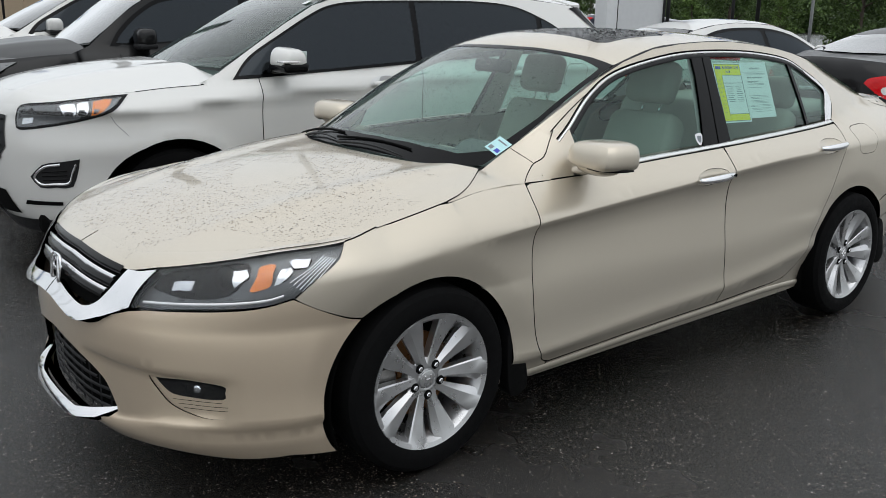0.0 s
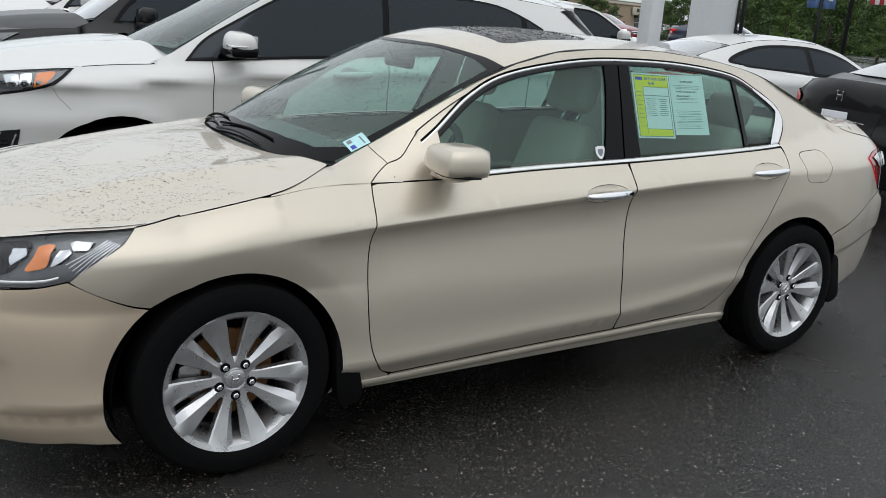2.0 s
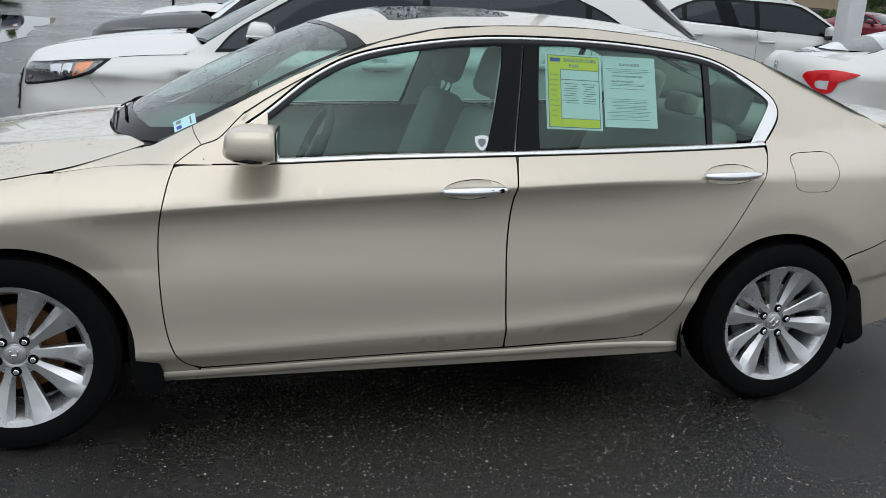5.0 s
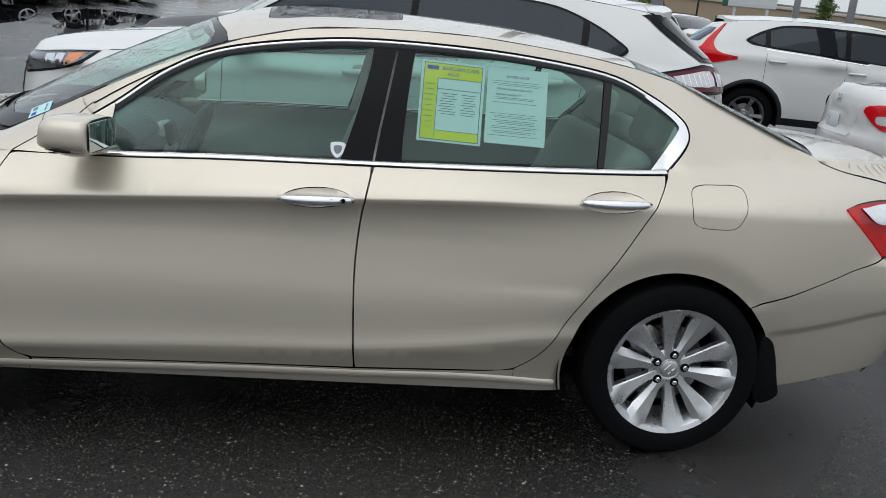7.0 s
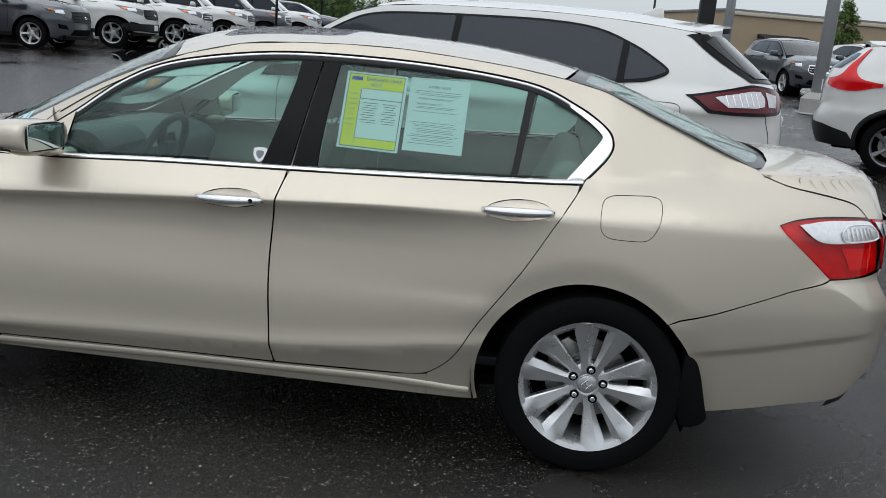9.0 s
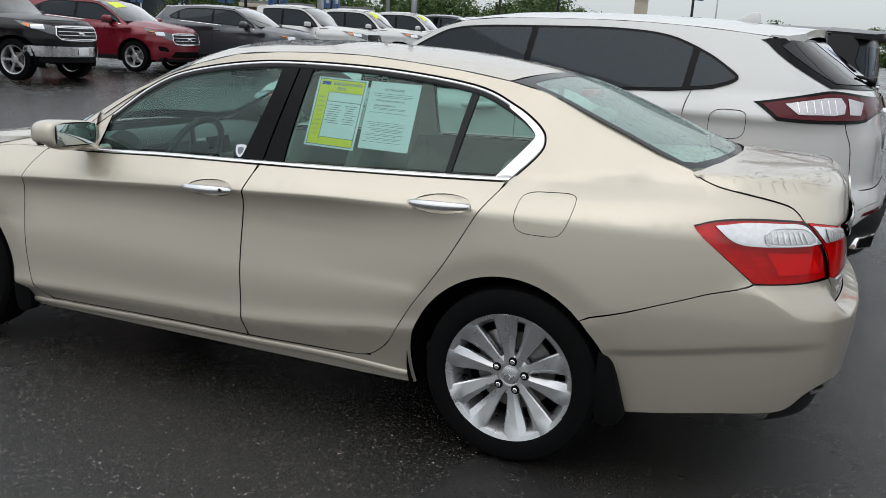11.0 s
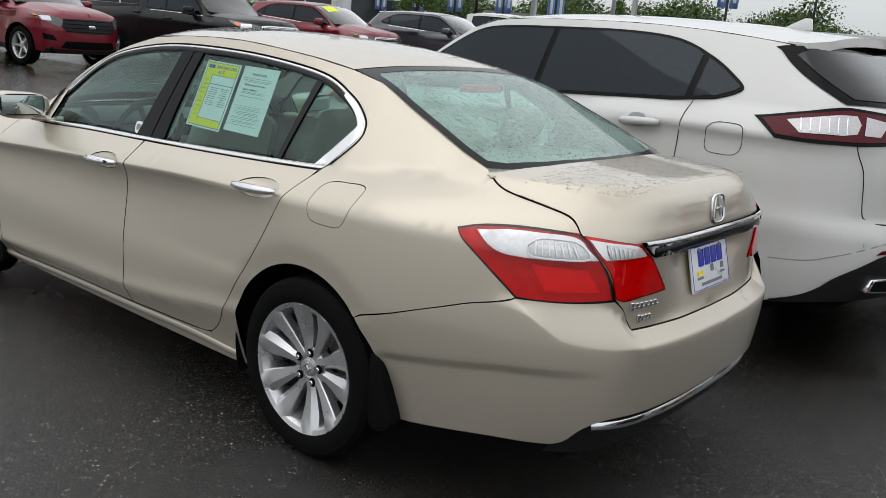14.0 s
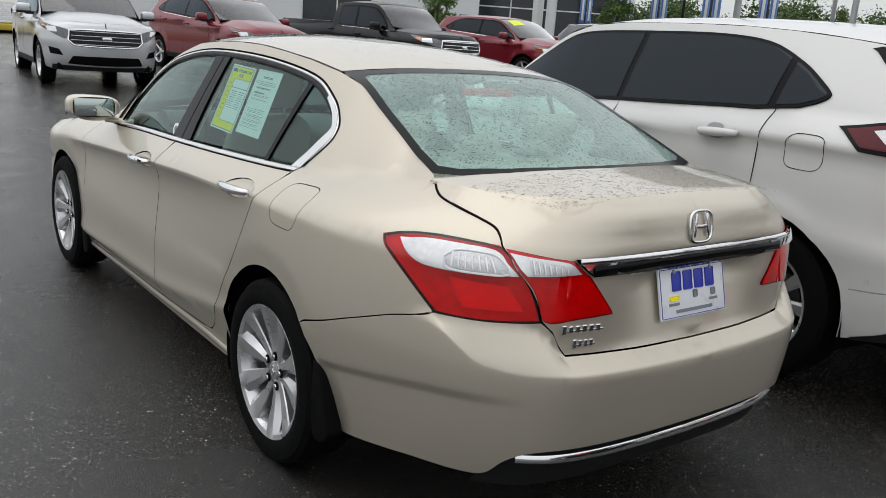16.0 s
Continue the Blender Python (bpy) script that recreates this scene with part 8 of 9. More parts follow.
def dress_suv(car, C):
    """Lamps, seams, mirrors and the tail of the white SUV."""
    side = C.side
    TAIL = C.R0 + C.ARC * math.pi / 2
    END = C.F0 - C.ARC * math.pi / 2
    for sgn in (0, 1):
        pick = lambda sk: sk.other() if sgn else sk
        w = 1 if sgn else -1
        # headlight
        hl = bow([(-0.715, 0.94), (-0.70, 1.006), (-0.45, 1.028), (-0.20, 1.050), (0.017, 1.066)], 3)[:-1] + bow([(0.017, 1.064), (-0.088, 0.975), (-0.293, 0.919), (-0.616, 0.876), (-0.69, 0.885)], 3)
        lamp_ = part("headlight", pick(Skin().patch(side, hl, 0.03, 0, 0.012, lift=0.003)), TRIM_BLACK, car, "clear headlight with an amber end")
        part("lamp_bowl", pick(Skin().patch(side, shrink(hl, 0.016), 0.03, 0, 0.0, lift=0.0045)), LAMP_DARK, lamp_)
        part("amber_signal", pick(Skin().patch(side, bow([(-0.185, 1.028), (-0.075, 1.040), (-0.13, 0.978), (-0.195, 0.962)], 2), 0.03, 0, 0.002, lift=0.006)), AMBER, lamp_)
        part("reflector", pick(Skin().patch(side, bow([(-0.400, 1.008), (-0.300, 1.018), (-0.290, 0.955), (-0.35, 0.950)], 2), 0.03, 0, 0.002, lift=0.006)), REFLECTOR, lamp_)
        part("reflector", pick(Skin().patch(side, bow([(-0.285, 1.018), (-0.215, 1.026), (-0.22, 0.962), (-0.28, 0.956)], 2), 0.03, 0, 0.002, lift=0.006)), REFLECTOR, lamp_)
        part("reflector", pick(Skin().patch(side, [(-0.64, 0.905), (-0.56, 0.915), (-0.56, 0.945), (-0.64, 0.94)], 0.03, 0, 0.002, lift=0.006)), REFLECTOR, lamp_)
        part("lens", pick(Skin().patch(side, shrink(hl, 0.010), 0.03, 0, 0.0, lift=0.010)), GLASS_CLEAR, lamp_)
        # fog lamp with its bright C-shaped frame
        fg = bow([(-0.588, 0.617), (-0.496, 0.689), (-0.38, 0.706), (-0.262, 0.722)], 2) + bow([(-0.27, 0.67), (-0.314, 0.566), (-0.42, 0.560), (-0.529, 0.558), (-0.588, 0.617)], 2)[:-1]
        fog_ = part("fog_light", pick(Skin().patch(side, fg, 0.03, 0, 0.0, lift=0.004)), PLASTIC, car, "black fog recess in a bright frame")
        part("bright_frame", pick(ribbon(side, bow([(-0.285, 0.695), (-0.31, 0.64), (-0.338, 0.585), (-0.43, 0.578), (-0.517, 0.576), (-0.556, 0.618), (-0.482, 0.676), (-0.38, 0.690)], 3), 0.014, 0.006, 0.006)), CHROME, fog_)
        for k in range(3):
            part("louvre", pick(ribbon(side, [(-0.50 + 0.04 * i, 0.600 + 0.024 * k + 0.002 * i) for i in range(5)], 0.008, 0.006, 0.004)), TRIM_BLACK, fog_)
        part("bumper_seam", pick(ribbon(side, [(-0.088, 0.955), (-0.06, 0.91), (0.0, 0.84)], 0.004, 0.0, 0.001)), SEAM_SHADE_GREY, car)
        part("bumper_slot", pick(Skin().patch(side, [(-0.68, 0.452), (-0.40, 0.456), (-0.395, 0.478), (-0.66, 0.478)], 0.03, 0, 0.0, lift=0.004)), LINER, car)
        # mirror
        cap = box((0.16, 0.23, 0.140), (0, 0, 0), 0.052, 5)
        for v in cap.verts:
            v.co.z -= 0.02 * (v.co.y * w / 0.125 + 1) * 0.5 if v.co.z > 0 else 0
            v.co.x *= 1 - 0.15 * (v.co.z / 0.08)
        mir = part("door_mirror", cap, PEARL, car, "white door mirror with a black lower shell", pose(0.905, w * 1.05, 1.262, 0, 0, -w * 6))
        part("lower_shell", box((0.164, 0.234, 0.062), (0, 0, -0.052), 0.024, 4), TRIM_BLACK, mir)
        part("turn_signal", box((0.10, 0.10, 0.014), (-0.040, w * 0.070, -0.018), 0.006, 2), CLEAR_RED, mir)
        part("mirror_foot", tube([(0.0, -w * 0.06, -0.065), (-0.01, -w * 0.14, -0.080), (-0.01, -w * 0.19, -0.085)], 0.045, 10, None, [0.9, 0.9, 1.2], 0.5), TRIM_BLACK, mir)
        part("mirror_glass", box((0.004, 0.165, 0.085), (0.079, 0, 0.0), 0.002), MIRROR, mir)
        # handles in their cups
        for x0, z0, z1 in ((1.50, 1.088, 1.100), (2.58, 1.132, 1.146)):
            y = -side(x0 + 0.13, z0).y
            # flat ellipse in darker white, painting the shade of a hollow cup
            cup = Skin().patch(side, [(x0 + 0.13 + 0.13 * math.cos(t), z0 + 0.004 + 0.046 * math.sin(t)) for t in [2 * math.pi * i / 24 for i in range(24)]], 0.02, 0, 0, lift=0.005)
            part("handle_cup", pick(cup), SILVER_SHADE, car)
            # flat grey patch paints the shade of the hollow behind the handle
            part("hollow_shade", pick(Skin().patch(side, [(x0 + 0.125 + 0.060 * math.copysign(abs(math.cos(t)) ** 0.7, math.cos(t)), z0 + 0.010 + 0.036 * math.sin(t)) for t in [2 * math.pi * i / 24 for i in range(24)]], 0.02, 0, 0, lift=0.008)), SEAM_SHADE_GREY, car)
            n = 12
            hd = tube([(x0 + 0.02 + 0.25 * k / n, w * (y + 0.006 + 0.030 * math.sin(math.pi * k / n) ** 0.55), z0 + (z1 - z0) * k / n) for k in range(n + 1)], 0.021, 10, None, [0.4 + 0.7 * math.sin(math.pi * (0.08 + 0.84 * k / n)) ** 0.6 for k in range(n + 1)])
            part("door_handle", hd, PEARL, car)
        # fuel door, shoulder seams
        fl = [(3.227 + 0.103 * math.copysign(abs(math.cos(t)) ** 0.55, math.cos(t)) + 0.012 * math.sin(t), 1.110 + 0.082 * math.copysign(abs(math.sin(t)) ** 0.55, math.sin(t))) for t in [2 * math.pi * i / 40 for i in range(41)]]
        part("fuel_door_seam", pick(ribbon(side, fl, 0.0036, 0.001, 0.001)), LINER, car)
        # tail lamp: black edge, dark red body, clear middle
        tl = bow([(3.351, 1.244), (3.60, 1.287), (3.858, 1.321), (4.016, 1.320), (4.3, 1.302), (TAIL, 1.290)], 3)[:-1] + [(TAIL, 1.288), (TAIL, 1.205)] + bow([(4.40, 1.200), (4.28, 1.178), (4.19, 1.160), (3.999, 1.152), (3.70, 1.148), (3.50, 1.151)], 3)[:-1] + [(3.49, 1.153)]
        t_ = part("tail_light", pick(Skin().patch(side, tl, 0.03, 0, 0.02, lift=0.006)), TRIM_BLACK, car, "dark red tail light with a clear middle")
        part("red_lens", pick(Skin().patch(side, shrink(tl, 0.016), 0.03, 0, 0.004, lift=0.010)), RED_DEEP, t_)
        cl = bow([(3.529, 1.238), (3.74, 1.268), (3.963, 1.284), (3.977, 1.202), (3.78, 1.190), (3.625, 1.186)], 2)
        part("clear_lens", pick(Skin().patch(side, cl, 0.03, 0, 0.003, lift=0.014)), SILVER_LENS, t_)
        part("clear_lens", pick(Skin().patch(side, [(4.03, 1.282), (4.20, 1.262), (4.14, 1.196), (4.025, 1.198)], 0.03, 0, 0.003, lift=0.014)), SILVER_LENS, t_)
        for k in range(6):
            part("lens_rib", pick(ribbon(side, [(3.63 + 0.056 * k, 1.196), (3.61 + 0.058 * k, 1.250 + 0.004 * k)], 0.008, 0.015, 0.003)), REFLECTOR, t_)
        part("gate_seam", pick(ribbon(side, bow([(4.0, 1.31), (3.998, 1.131), (4.045, 1.023), (4.079, 0.844), (4.12, 0.80), (4.232, 0.780), (4.42, 0.776), (TAIL, 0.776)], 4), 0.007, 0.001, 0.001)), LINER, car)
        # black rear pillar and glass
        blk = bow([(3.315, 1.587), (3.60, 1.468), (3.906, 1.336)], 3) + [(4.06, 1.338), (4.3, 1.334), (TAIL, 1.33), (TAIL, 1.60), (3.8, 1.602), (3.36, 1.597)]
        part("rear_glass_frame", pick(Skin().patch(side, blk, 0.05, 0, 0.0, lift=0.004)), TRIM_BLACK, car)
        gl = bow([(3.56, 1.555), (3.74, 1.482), (3.99, 1.362)], 3) + [(4.3, 1.358), (TAIL, 1.356), (TAIL, 1.585), (3.75, 1.585)]
        part("rear_screen", pick(Skin().patch(side, gl, 0.05, 0, 0.0, lift=0.007)), GLASS_GATE, car, "dark rear window")
        # bumper: step drawn as a painted grey shade line, valance, sensors, exhaust tip
        part("bumper_step_shade", pick(ribbon(side, bow([(3.54, 0.558), (3.75, 0.578), (3.90, 0.615), (4.24, 0.690), (4.50, 0.698)], 4), 0.007, 0.0, 0.001)), SEAM_SHADE_GREY, car)
        part("rear_valance", pick(Skin().patch(side, bow([(3.60, 0.345), (3.76, 0.395), (3.86, 0.448), (3.93, 0.506), (4.06, 0.572), (4.25, 0.640), (TAIL, 0.66)], 3) + [(TAIL, 0.425), (3.95, 0.38), (3.60, 0.330)], 0.06, 0, 0.0, lift=0.008)), PLASTIC, car)
        for s_, z_ in ((3.615, 0.606), (4.09, 0.680)):
            c = side(s_, z_)
            part("parking_sensor", pick(Skin().patch(side, [(s_ + 0.013 * math.cos(t), z_ + 0.013 * math.sin(t)) for t in [2 * math.pi * i / 16 for i in range(16)]], 0.02, 0, 0.002, lift=0.003)), SILVER_SHADE, car)
        part("bumper_reflector", pick(Skin().patch(side, [(4.16, 0.635), (4.42, 0.652), (4.42, 0.672), (4.20, 0.656)], 0.03, 0, 0.0, lift=0.006)), RED_DEEP, car)
        ex = part("exhaust_tip", prism([(-0.12, -0.030), (0.09, -0.042), (0.13, 0.042), (-0.09, 0.042)], 0.10, "x", 0.010, None, (0, 0, 0)), CHROME, car, "chrome trapezoid exhaust tip", pose(3.925, w * 0.56, 0.475, 0, 0, w * 20))
        part("exhaust_bore", prism([(-0.095, -0.020), (0.075, -0.030), (0.105, 0.030), (-0.07, 0.030)], 0.004, "x", 0.0, None, (0.0995, 0, 0)), LINER, ex)
        part("chin", pick(Skin().patch(side, [(END, 0.30), (-0.45, 0.30), (-0.46, 0.352), (-0.75, 0.365), (END, 0.36)], 0.06, 0, 0.0, lift=0.010)), PLASTIC, car)
    fin = prism([(0.0, 0.0), (0.05, 0.03), (0.12, 0.068), (0.16, 0.068), (0.175, 0.0)], 0.026, "y", 0.008, None, (0, -0.013, 0))
    part("antenna_fin", fin, PEARL, car, "white shark-fin antenna", pose(3.0, 0, C.roof(3.05, 0) - 0.004, 0, 2, 0))
    for z, wd, y0 in ((0.872, 0.10, -0.46), (0.838, 0.16, -0.49)):
        bars = bmesh.new()
        for k in range(4):
            box((0.004, wd / 5, 0.018), (0, wd * k / 4, 0), 0.002, 1, bars)
            box((0.003, wd / 4, 0.005), (0, wd * (k + 0.5) / 4, 0), 0.001, 1, bars)
        part("badge_bar", bars, STEEL, car, "grey lettering bar", pose(C.R0 + C.tail(z) - 0.050, y0, z, 0, 0, 12))
    wp = part("rear_wiper", tube([(3.885, 0.0, 1.375), (3.865, -0.12, 1.395), (3.82, -0.36, 1.41)], 0.010, 8, None, [1.6, 1.2, 0.8]), PLASTIC, car, "black rear wiper")
    part("wiper_pivot", lathe([(0.0, -0.03), (0.022, -0.03), (0.03, 0.02)], 16, None, "x", (3.885, 0, 1.375)), PLASTIC, wp)
    for x in (1.22, 1.30):
        part("paper_label", box((0.05, 0.07, 0.001), (0, 0, 0), 0), WHITE_ENAMEL, car, "", pose(x - 0.02, -0.66, C.roof(x - 0.02, 0.66) + 0.004, 0, -25, 0))


# grey for a bumper joint, and for shade painted in hollows and creases
SEAM_SHADE_GREY = varied("shadow_line", (0.30, 0.30, 0.30), 0.8, 0, 10, 0.1)
# body white toned down as cup shade; sensors wear it too
SILVER_SHADE = paint("shaded_white_paint", (0.60, 0.605, 0.60), 0.0, 0.4, 0.02)
SILVER_LENS = varied("silvered_lens", (0.50, 0.48, 0.49), 0.16, 0.35, 90, 0.25, 0.2, 140, Coat_Weight=1.0)
RED_DEEP = varied("deep_red_lens", (0.085, 0.004, 0.009), 0.12, 0, 60, 0.2, Specular_IOR_Level=0.25)
dress_suv(edge, EDGE)

# ---- ground ----
def wet_asphalt():
    m, b = principled("wet_asphalt", (0.02, 0.02, 0.02), 0.5)
    b.inputs["Specular IOR Level"].default_value = 0.85
    grit, grain, wet = noise_node(m, 330, 2, 0.5), noise_node(m, 75, 5, 0.75), noise_node(m, 0.45, 5, 0.6)
    co = node(m, "ShaderNodeTexCoord")
    colour = ramp(m, grain.outputs[0], [(0.35, (0.0015, 0.0013, 0.0011)), (0.68, (0.013, 0.011, 0.009))]).outputs[0]
    for scale, some, size in ((48.0, 0.90, 0.18), (85.0, 0.80, 0.24), (150.0, 0.78, 0.30)):
        vor = node(m, "ShaderNodeTexVoronoi", Scale=scale)
        wire(m, co.outputs["Object"], vor.inputs["Vector"])
        pick_ = node(m, "ShaderNodeSeparateColor")
        wire(m, vor.outputs["Color"], pick_.inputs[0])
        chosen = ramp(m, pick_.outputs[0], [(some, (0, 0, 0)), (some + 0.03, (1, 1, 1))])
        round_ = ramp(m, vor.outputs["Distance"], [(size, (1, 1, 1)), (size + 0.07, (0, 0, 0))])
        both_ = node(m, "ShaderNodeMath")
        both_.operation = "MULTIPLY"
        wire(m, chosen.outputs[0], both_.inputs[0])
        wire(m, round_.outputs[0], both_.inputs[1])
        stone = ramp(m, pick_.outputs[1], [(0.0, (0.030, 0.022, 0.015)), (0.55, (0.11, 0.085, 0.062)), (0.85, (0.22, 0.18, 0.145)), (1.0, (0.50, 0.46, 0.42))])
        mix = node(m, "ShaderNodeMix")
        mix.data_type = "RGBA"
        wire(m, both_.outputs[0], mix.inputs[0])
        wire(m, colour, mix.inputs[6])
        wire(m, stone.outputs[0], mix.inputs[7])
        colour = mix.outputs[2]
    wire(m, colour, b.inputs["Base Color"])
    r = ramp(m, wet.outputs[0], [(0.36, (0.08, 0.08, 0.08)), (0.46, (0.19, 0.19, 0.19)), (0.66, (0.30, 0.30, 0.30))])
    wire(m, r.outputs[0], b.inputs["Roughness"])
    hmix = node(m, "ShaderNodeMath")
    hmix.operation = "MULTIPLY_ADD"
    hmix.inputs[1].default_value = 0.7
    wire(m, grit.outputs[0], hmix.inputs[0])
    wire(m, grain.outputs[0], hmix.inputs[2])
    strength = ramp(m, wet.outputs[0], [(0.34, (0.25, 0.25, 0.25)), (0.46, (0.8, 0.8, 0.8)), (0.7, (1.0, 1.0, 1.0))])
    bump = node(m, "ShaderNodeBump", Distance=0.0045)
    wire(m, strength.outputs[0], bump.inputs["Strength"])
    wire(m, hmix.outputs[0], bump.inputs["Height"])
    wire(m, bump.outputs[0], b.inputs["Normal"])
    return m


WET_ASPHALT = wet_asphalt()
gb = bmesh.new()
steps = sorted({round(v, 3) for v in [-900, -500, -250, -120, -60, -40, 60, 120, 250, 500, 900] + [-30 + 1.0 * i for i in range(81)]})
grid = [[gb.verts.new((x, y, ground_z(x, y))) for y in steps] for x in steps]
for i in range(len(steps) - 1):
    for j in range(len(steps) - 1):
        gb.faces.new((grid[i][j], grid[i + 1][j], grid[i + 1][j + 1], grid[i][j + 1])).smooth = True
ground = new("ground", bpy.data.meshes.new("ground"))
gb.to_mesh(ground.data)
gb.free()
ground.data.materials.append(WET_ASPHALT)
tagged(ground, "dark wet asphalt of a car park after rain", "ground", kind="structure")


# standing water in the hollows of the lot
PUDDLE = varied("standing_water", (0.010, 0.010, 0.010), 0.025, 0, 0.5, 0.3, 0.03, 3.0, Specular_IOR_Level=0.5)
for loop in (
    [(-8.3, 16.9), (-9.4, 20.0), (-10.9, 23.2), (-11.8, 29.5), (-10.0, 30.0), (-8.4, 25.0), (-7.0, 21.0), (-6.3, 17.4), (-7.0, 15.4)],
    [(-4.6, 14.9), (-5.6, 18.5), (-7.0, 22.6), (-6.9, 26.5), (-4.2, 25.3), (-3.9, 20.5), (-3.5, 16.6), (-3.9, 14.8)],
    [(-2.5, 26.7), (-2.1, 30.4), (-0.4, 30.8), (-0.1, 25.0), (-0.3, 20.4), (-1.5, 19.8), (-2.2, 23.0)],
):
    closed = bow(loop + [loop[0]], 6)[:-1]
    ragged = [(x + 0.22 * noise.noise(Vector((x * 1.1, y * 1.1, 0))), y + 0.4 * noise.noise(Vector((x, y, 5)))) for x, y in closed]
    sheet_ = Skin().patch(lambda x, y: Vector((x, y, ground_z(x, y) + 0.006)), ragged, 1.0, 0, 0)
    pud = new("puddle", sheet_.mesh("puddle"))
    pud.data.materials.append(PUDDLE)
    tagged(pud, "dark shallow puddle of rainwater on the asphalt", "puddle", kind="structure")


# the rest of the lot
CAR1, CAR2, CAR3, CAR4 = Crossover(), Saloon2(), Boxy(), Truck()
vehicle(CAR3, "wagon", "black boxy wagon parked beyond the white SUV", "car", BLACK_PAINT, stand(0.15, 5.55, -5), "black", "wide", GLASS_DARK, price=False, spoke=5)
vehicle(CAR1, "suv", "white SUV parked beyond the black wagon", "car", PEARL, stand(0.3, 8.55, -5), "chrome", "wide", GLASS_DARK)
vehicle(CAR1, "crossover", "white compact SUV with tall red tail lights and black cladding", "car", PEARL, stand(9.95, 7.66, 165), "black", "tall", GLASS_DARK, spoke=5, rims=GUN_METAL, clad=True, scale=(0.97, 0.97, 0.98))
vehicle(CAR2, "compact_sedan", "white compact sedan with red boomerang tail lights", "car", PEARL, stand(9.77, 3.32, 168), tint=GLASS_DARK, seams=((0.70, 1), (1.62, 1)))
vehicle(CAR2, "compact_sedan", "black compact sedan with red tail lights", "car", BLACK_PAINT, stand(9.97, 0.57, 168), tint=GLASS_DARK, seams=((0.70, 1), (1.62, 1)))
FACE = 188
for cls, nm, lab, coat, x, y, kw in (
    (CAR1, "crossover", "silver SUV with a black grille on wet asphalt", SILVER_PAINT, -10.6, 2.2, dict(front="frame", yaw=176, rails=True)),
    (CAR1, "crossover", "dark red SUV with roof rails", RED_PAINT, -12.4, 6.2, dict(front="black", rails=True)),
    (CAR4, "pickup_truck", "black crew-cab pickup with a chrome grille", BLACK_PAINT, -11, 9.8, dict(front="chrome")),
    (CAR1, "crossover", "dark red SUV with a yellow price sticker", RED_PAINT, -11.5, 13.95, dict(front="chrome", price=True)),
    (CAR1, "crossover", "dark grey SUV facing the lane", GREY_PAINT, -9.9, 17.2, dict(front="black")),
    (CAR4, "pickup_truck", "white crew-cab pickup with a black grille", PEARL, -9.65, 20.2, dict(front="black")),
    (CAR4, "pickup_truck", "white pickup with a yellow price sticker", PEARL, -9.2, 23.2, dict(front="chrome", price=True)),
    (CAR4, "pickup_truck", "white pickup with a chrome bumper", PEARL, -8.9, 26.4, dict(front="chrome", price=True)),
    (CAR4, "pickup_truck", "dark grey pickup in the row", GREY_PAINT, -8.6, 29.8, dict(front="chrome")),
    (CAR4, "pickup_truck", "white pickup at the far end of the row", PEARL, -8.3, 33.2, dict(front="chrome")),
    (CAR1, "crossover", "dark blue SUV at the far end of the row", NAVY_PAINT, -8, 36.8, dict(front="black")),
):
    yaw = kw.pop("yaw", FACE)
    vehicle(cls, nm, lab, "car" if cls is not CAR4 else "truck", coat, stand(x, y, yaw), tint=GLASS_DARK, **kw)
for cls, lab, coat, x, y, yaw in (
    (CAR2, "white sedan in the far row", PEARL, 22, 30, 100), (CAR1, "white SUV in the far row", PEARL, 14, 27, 100), (CAR2, "red sedan in the far row", RED_PAINT, 27, 26, 100),
    (CAR1, "grey SUV in the far row", GREY_PAINT, 10.5, 24, 100), (CAR2, "blue sedan in the far row", NAVY_PAINT, 30, 21, 120), 
):
    vehicle(cls, "sedan" if cls is CAR2 else "suv", lab, "car", coat, stand(x, y, yaw), tint=GLASS_DARK, seams=((0.70, 1), (1.62, 1)) if cls is CAR2 else ((0.78, 1), (1.9, 1), (2.95, 1)))


# ---- trees ----
BARK = varied("tree_bark", (0.09, 0.07, 0.055), 0.9, 0, 6, 0.3, 0.6, 40)


def foliage(name, dark, light):
    m, b = principled(name, light, 0.55)
    geo = node(m, "ShaderNodeNewGeometry")
    r = ramp(m, geo.outputs["Random Per Island"], [(0.0, dark), (1.0, light)])
    wire(m, r.outputs[0], b.inputs["Base Color"])
    b.inputs["Subsurface Weight"].default_value = 0.0
    b.inputs["Specular IOR Level"].default_value = 0.3
    return m


LEAF_DARK = foliage("dark_leaves", (0.030, 0.058, 0.014), (0.100, 0.160, 0.040))
LEAF_BRIGHT = foliage("fresh_leaves", (0.045, 0.085, 0.015), (0.12, 0.19, 0.04))


def leaf_cloud(bm, rnd, centre, radii, count, size):
    for _ in range(count):
        d = Vector((rnd.gauss(0, 1), rnd.gauss(0, 1), rnd.gauss(0, 1))).normalized() * rnd.random() ** 0.4
        p = Vector(centre) + Vector((d.x * radii[0], d.y * radii[1], d.z * radii[2]))
        q = Euler((rnd.uniform(-1.2, 1.2), rnd.uniform(-1.2, 1.2), rnd.uniform(0, 6.3))).to_matrix()
        w = size * rnd.uniform(0.6, 1.3)
        vs = [bm.verts.new(p + q @ Vector(v)) for v in ((-w, 0, 0), (-0.25 * w, -0.5 * w, 0.1 * w), (w, 0, 0), (-0.25 * w, 0.5 * w, 0.1 * w))]
        bm.faces.new(vs)


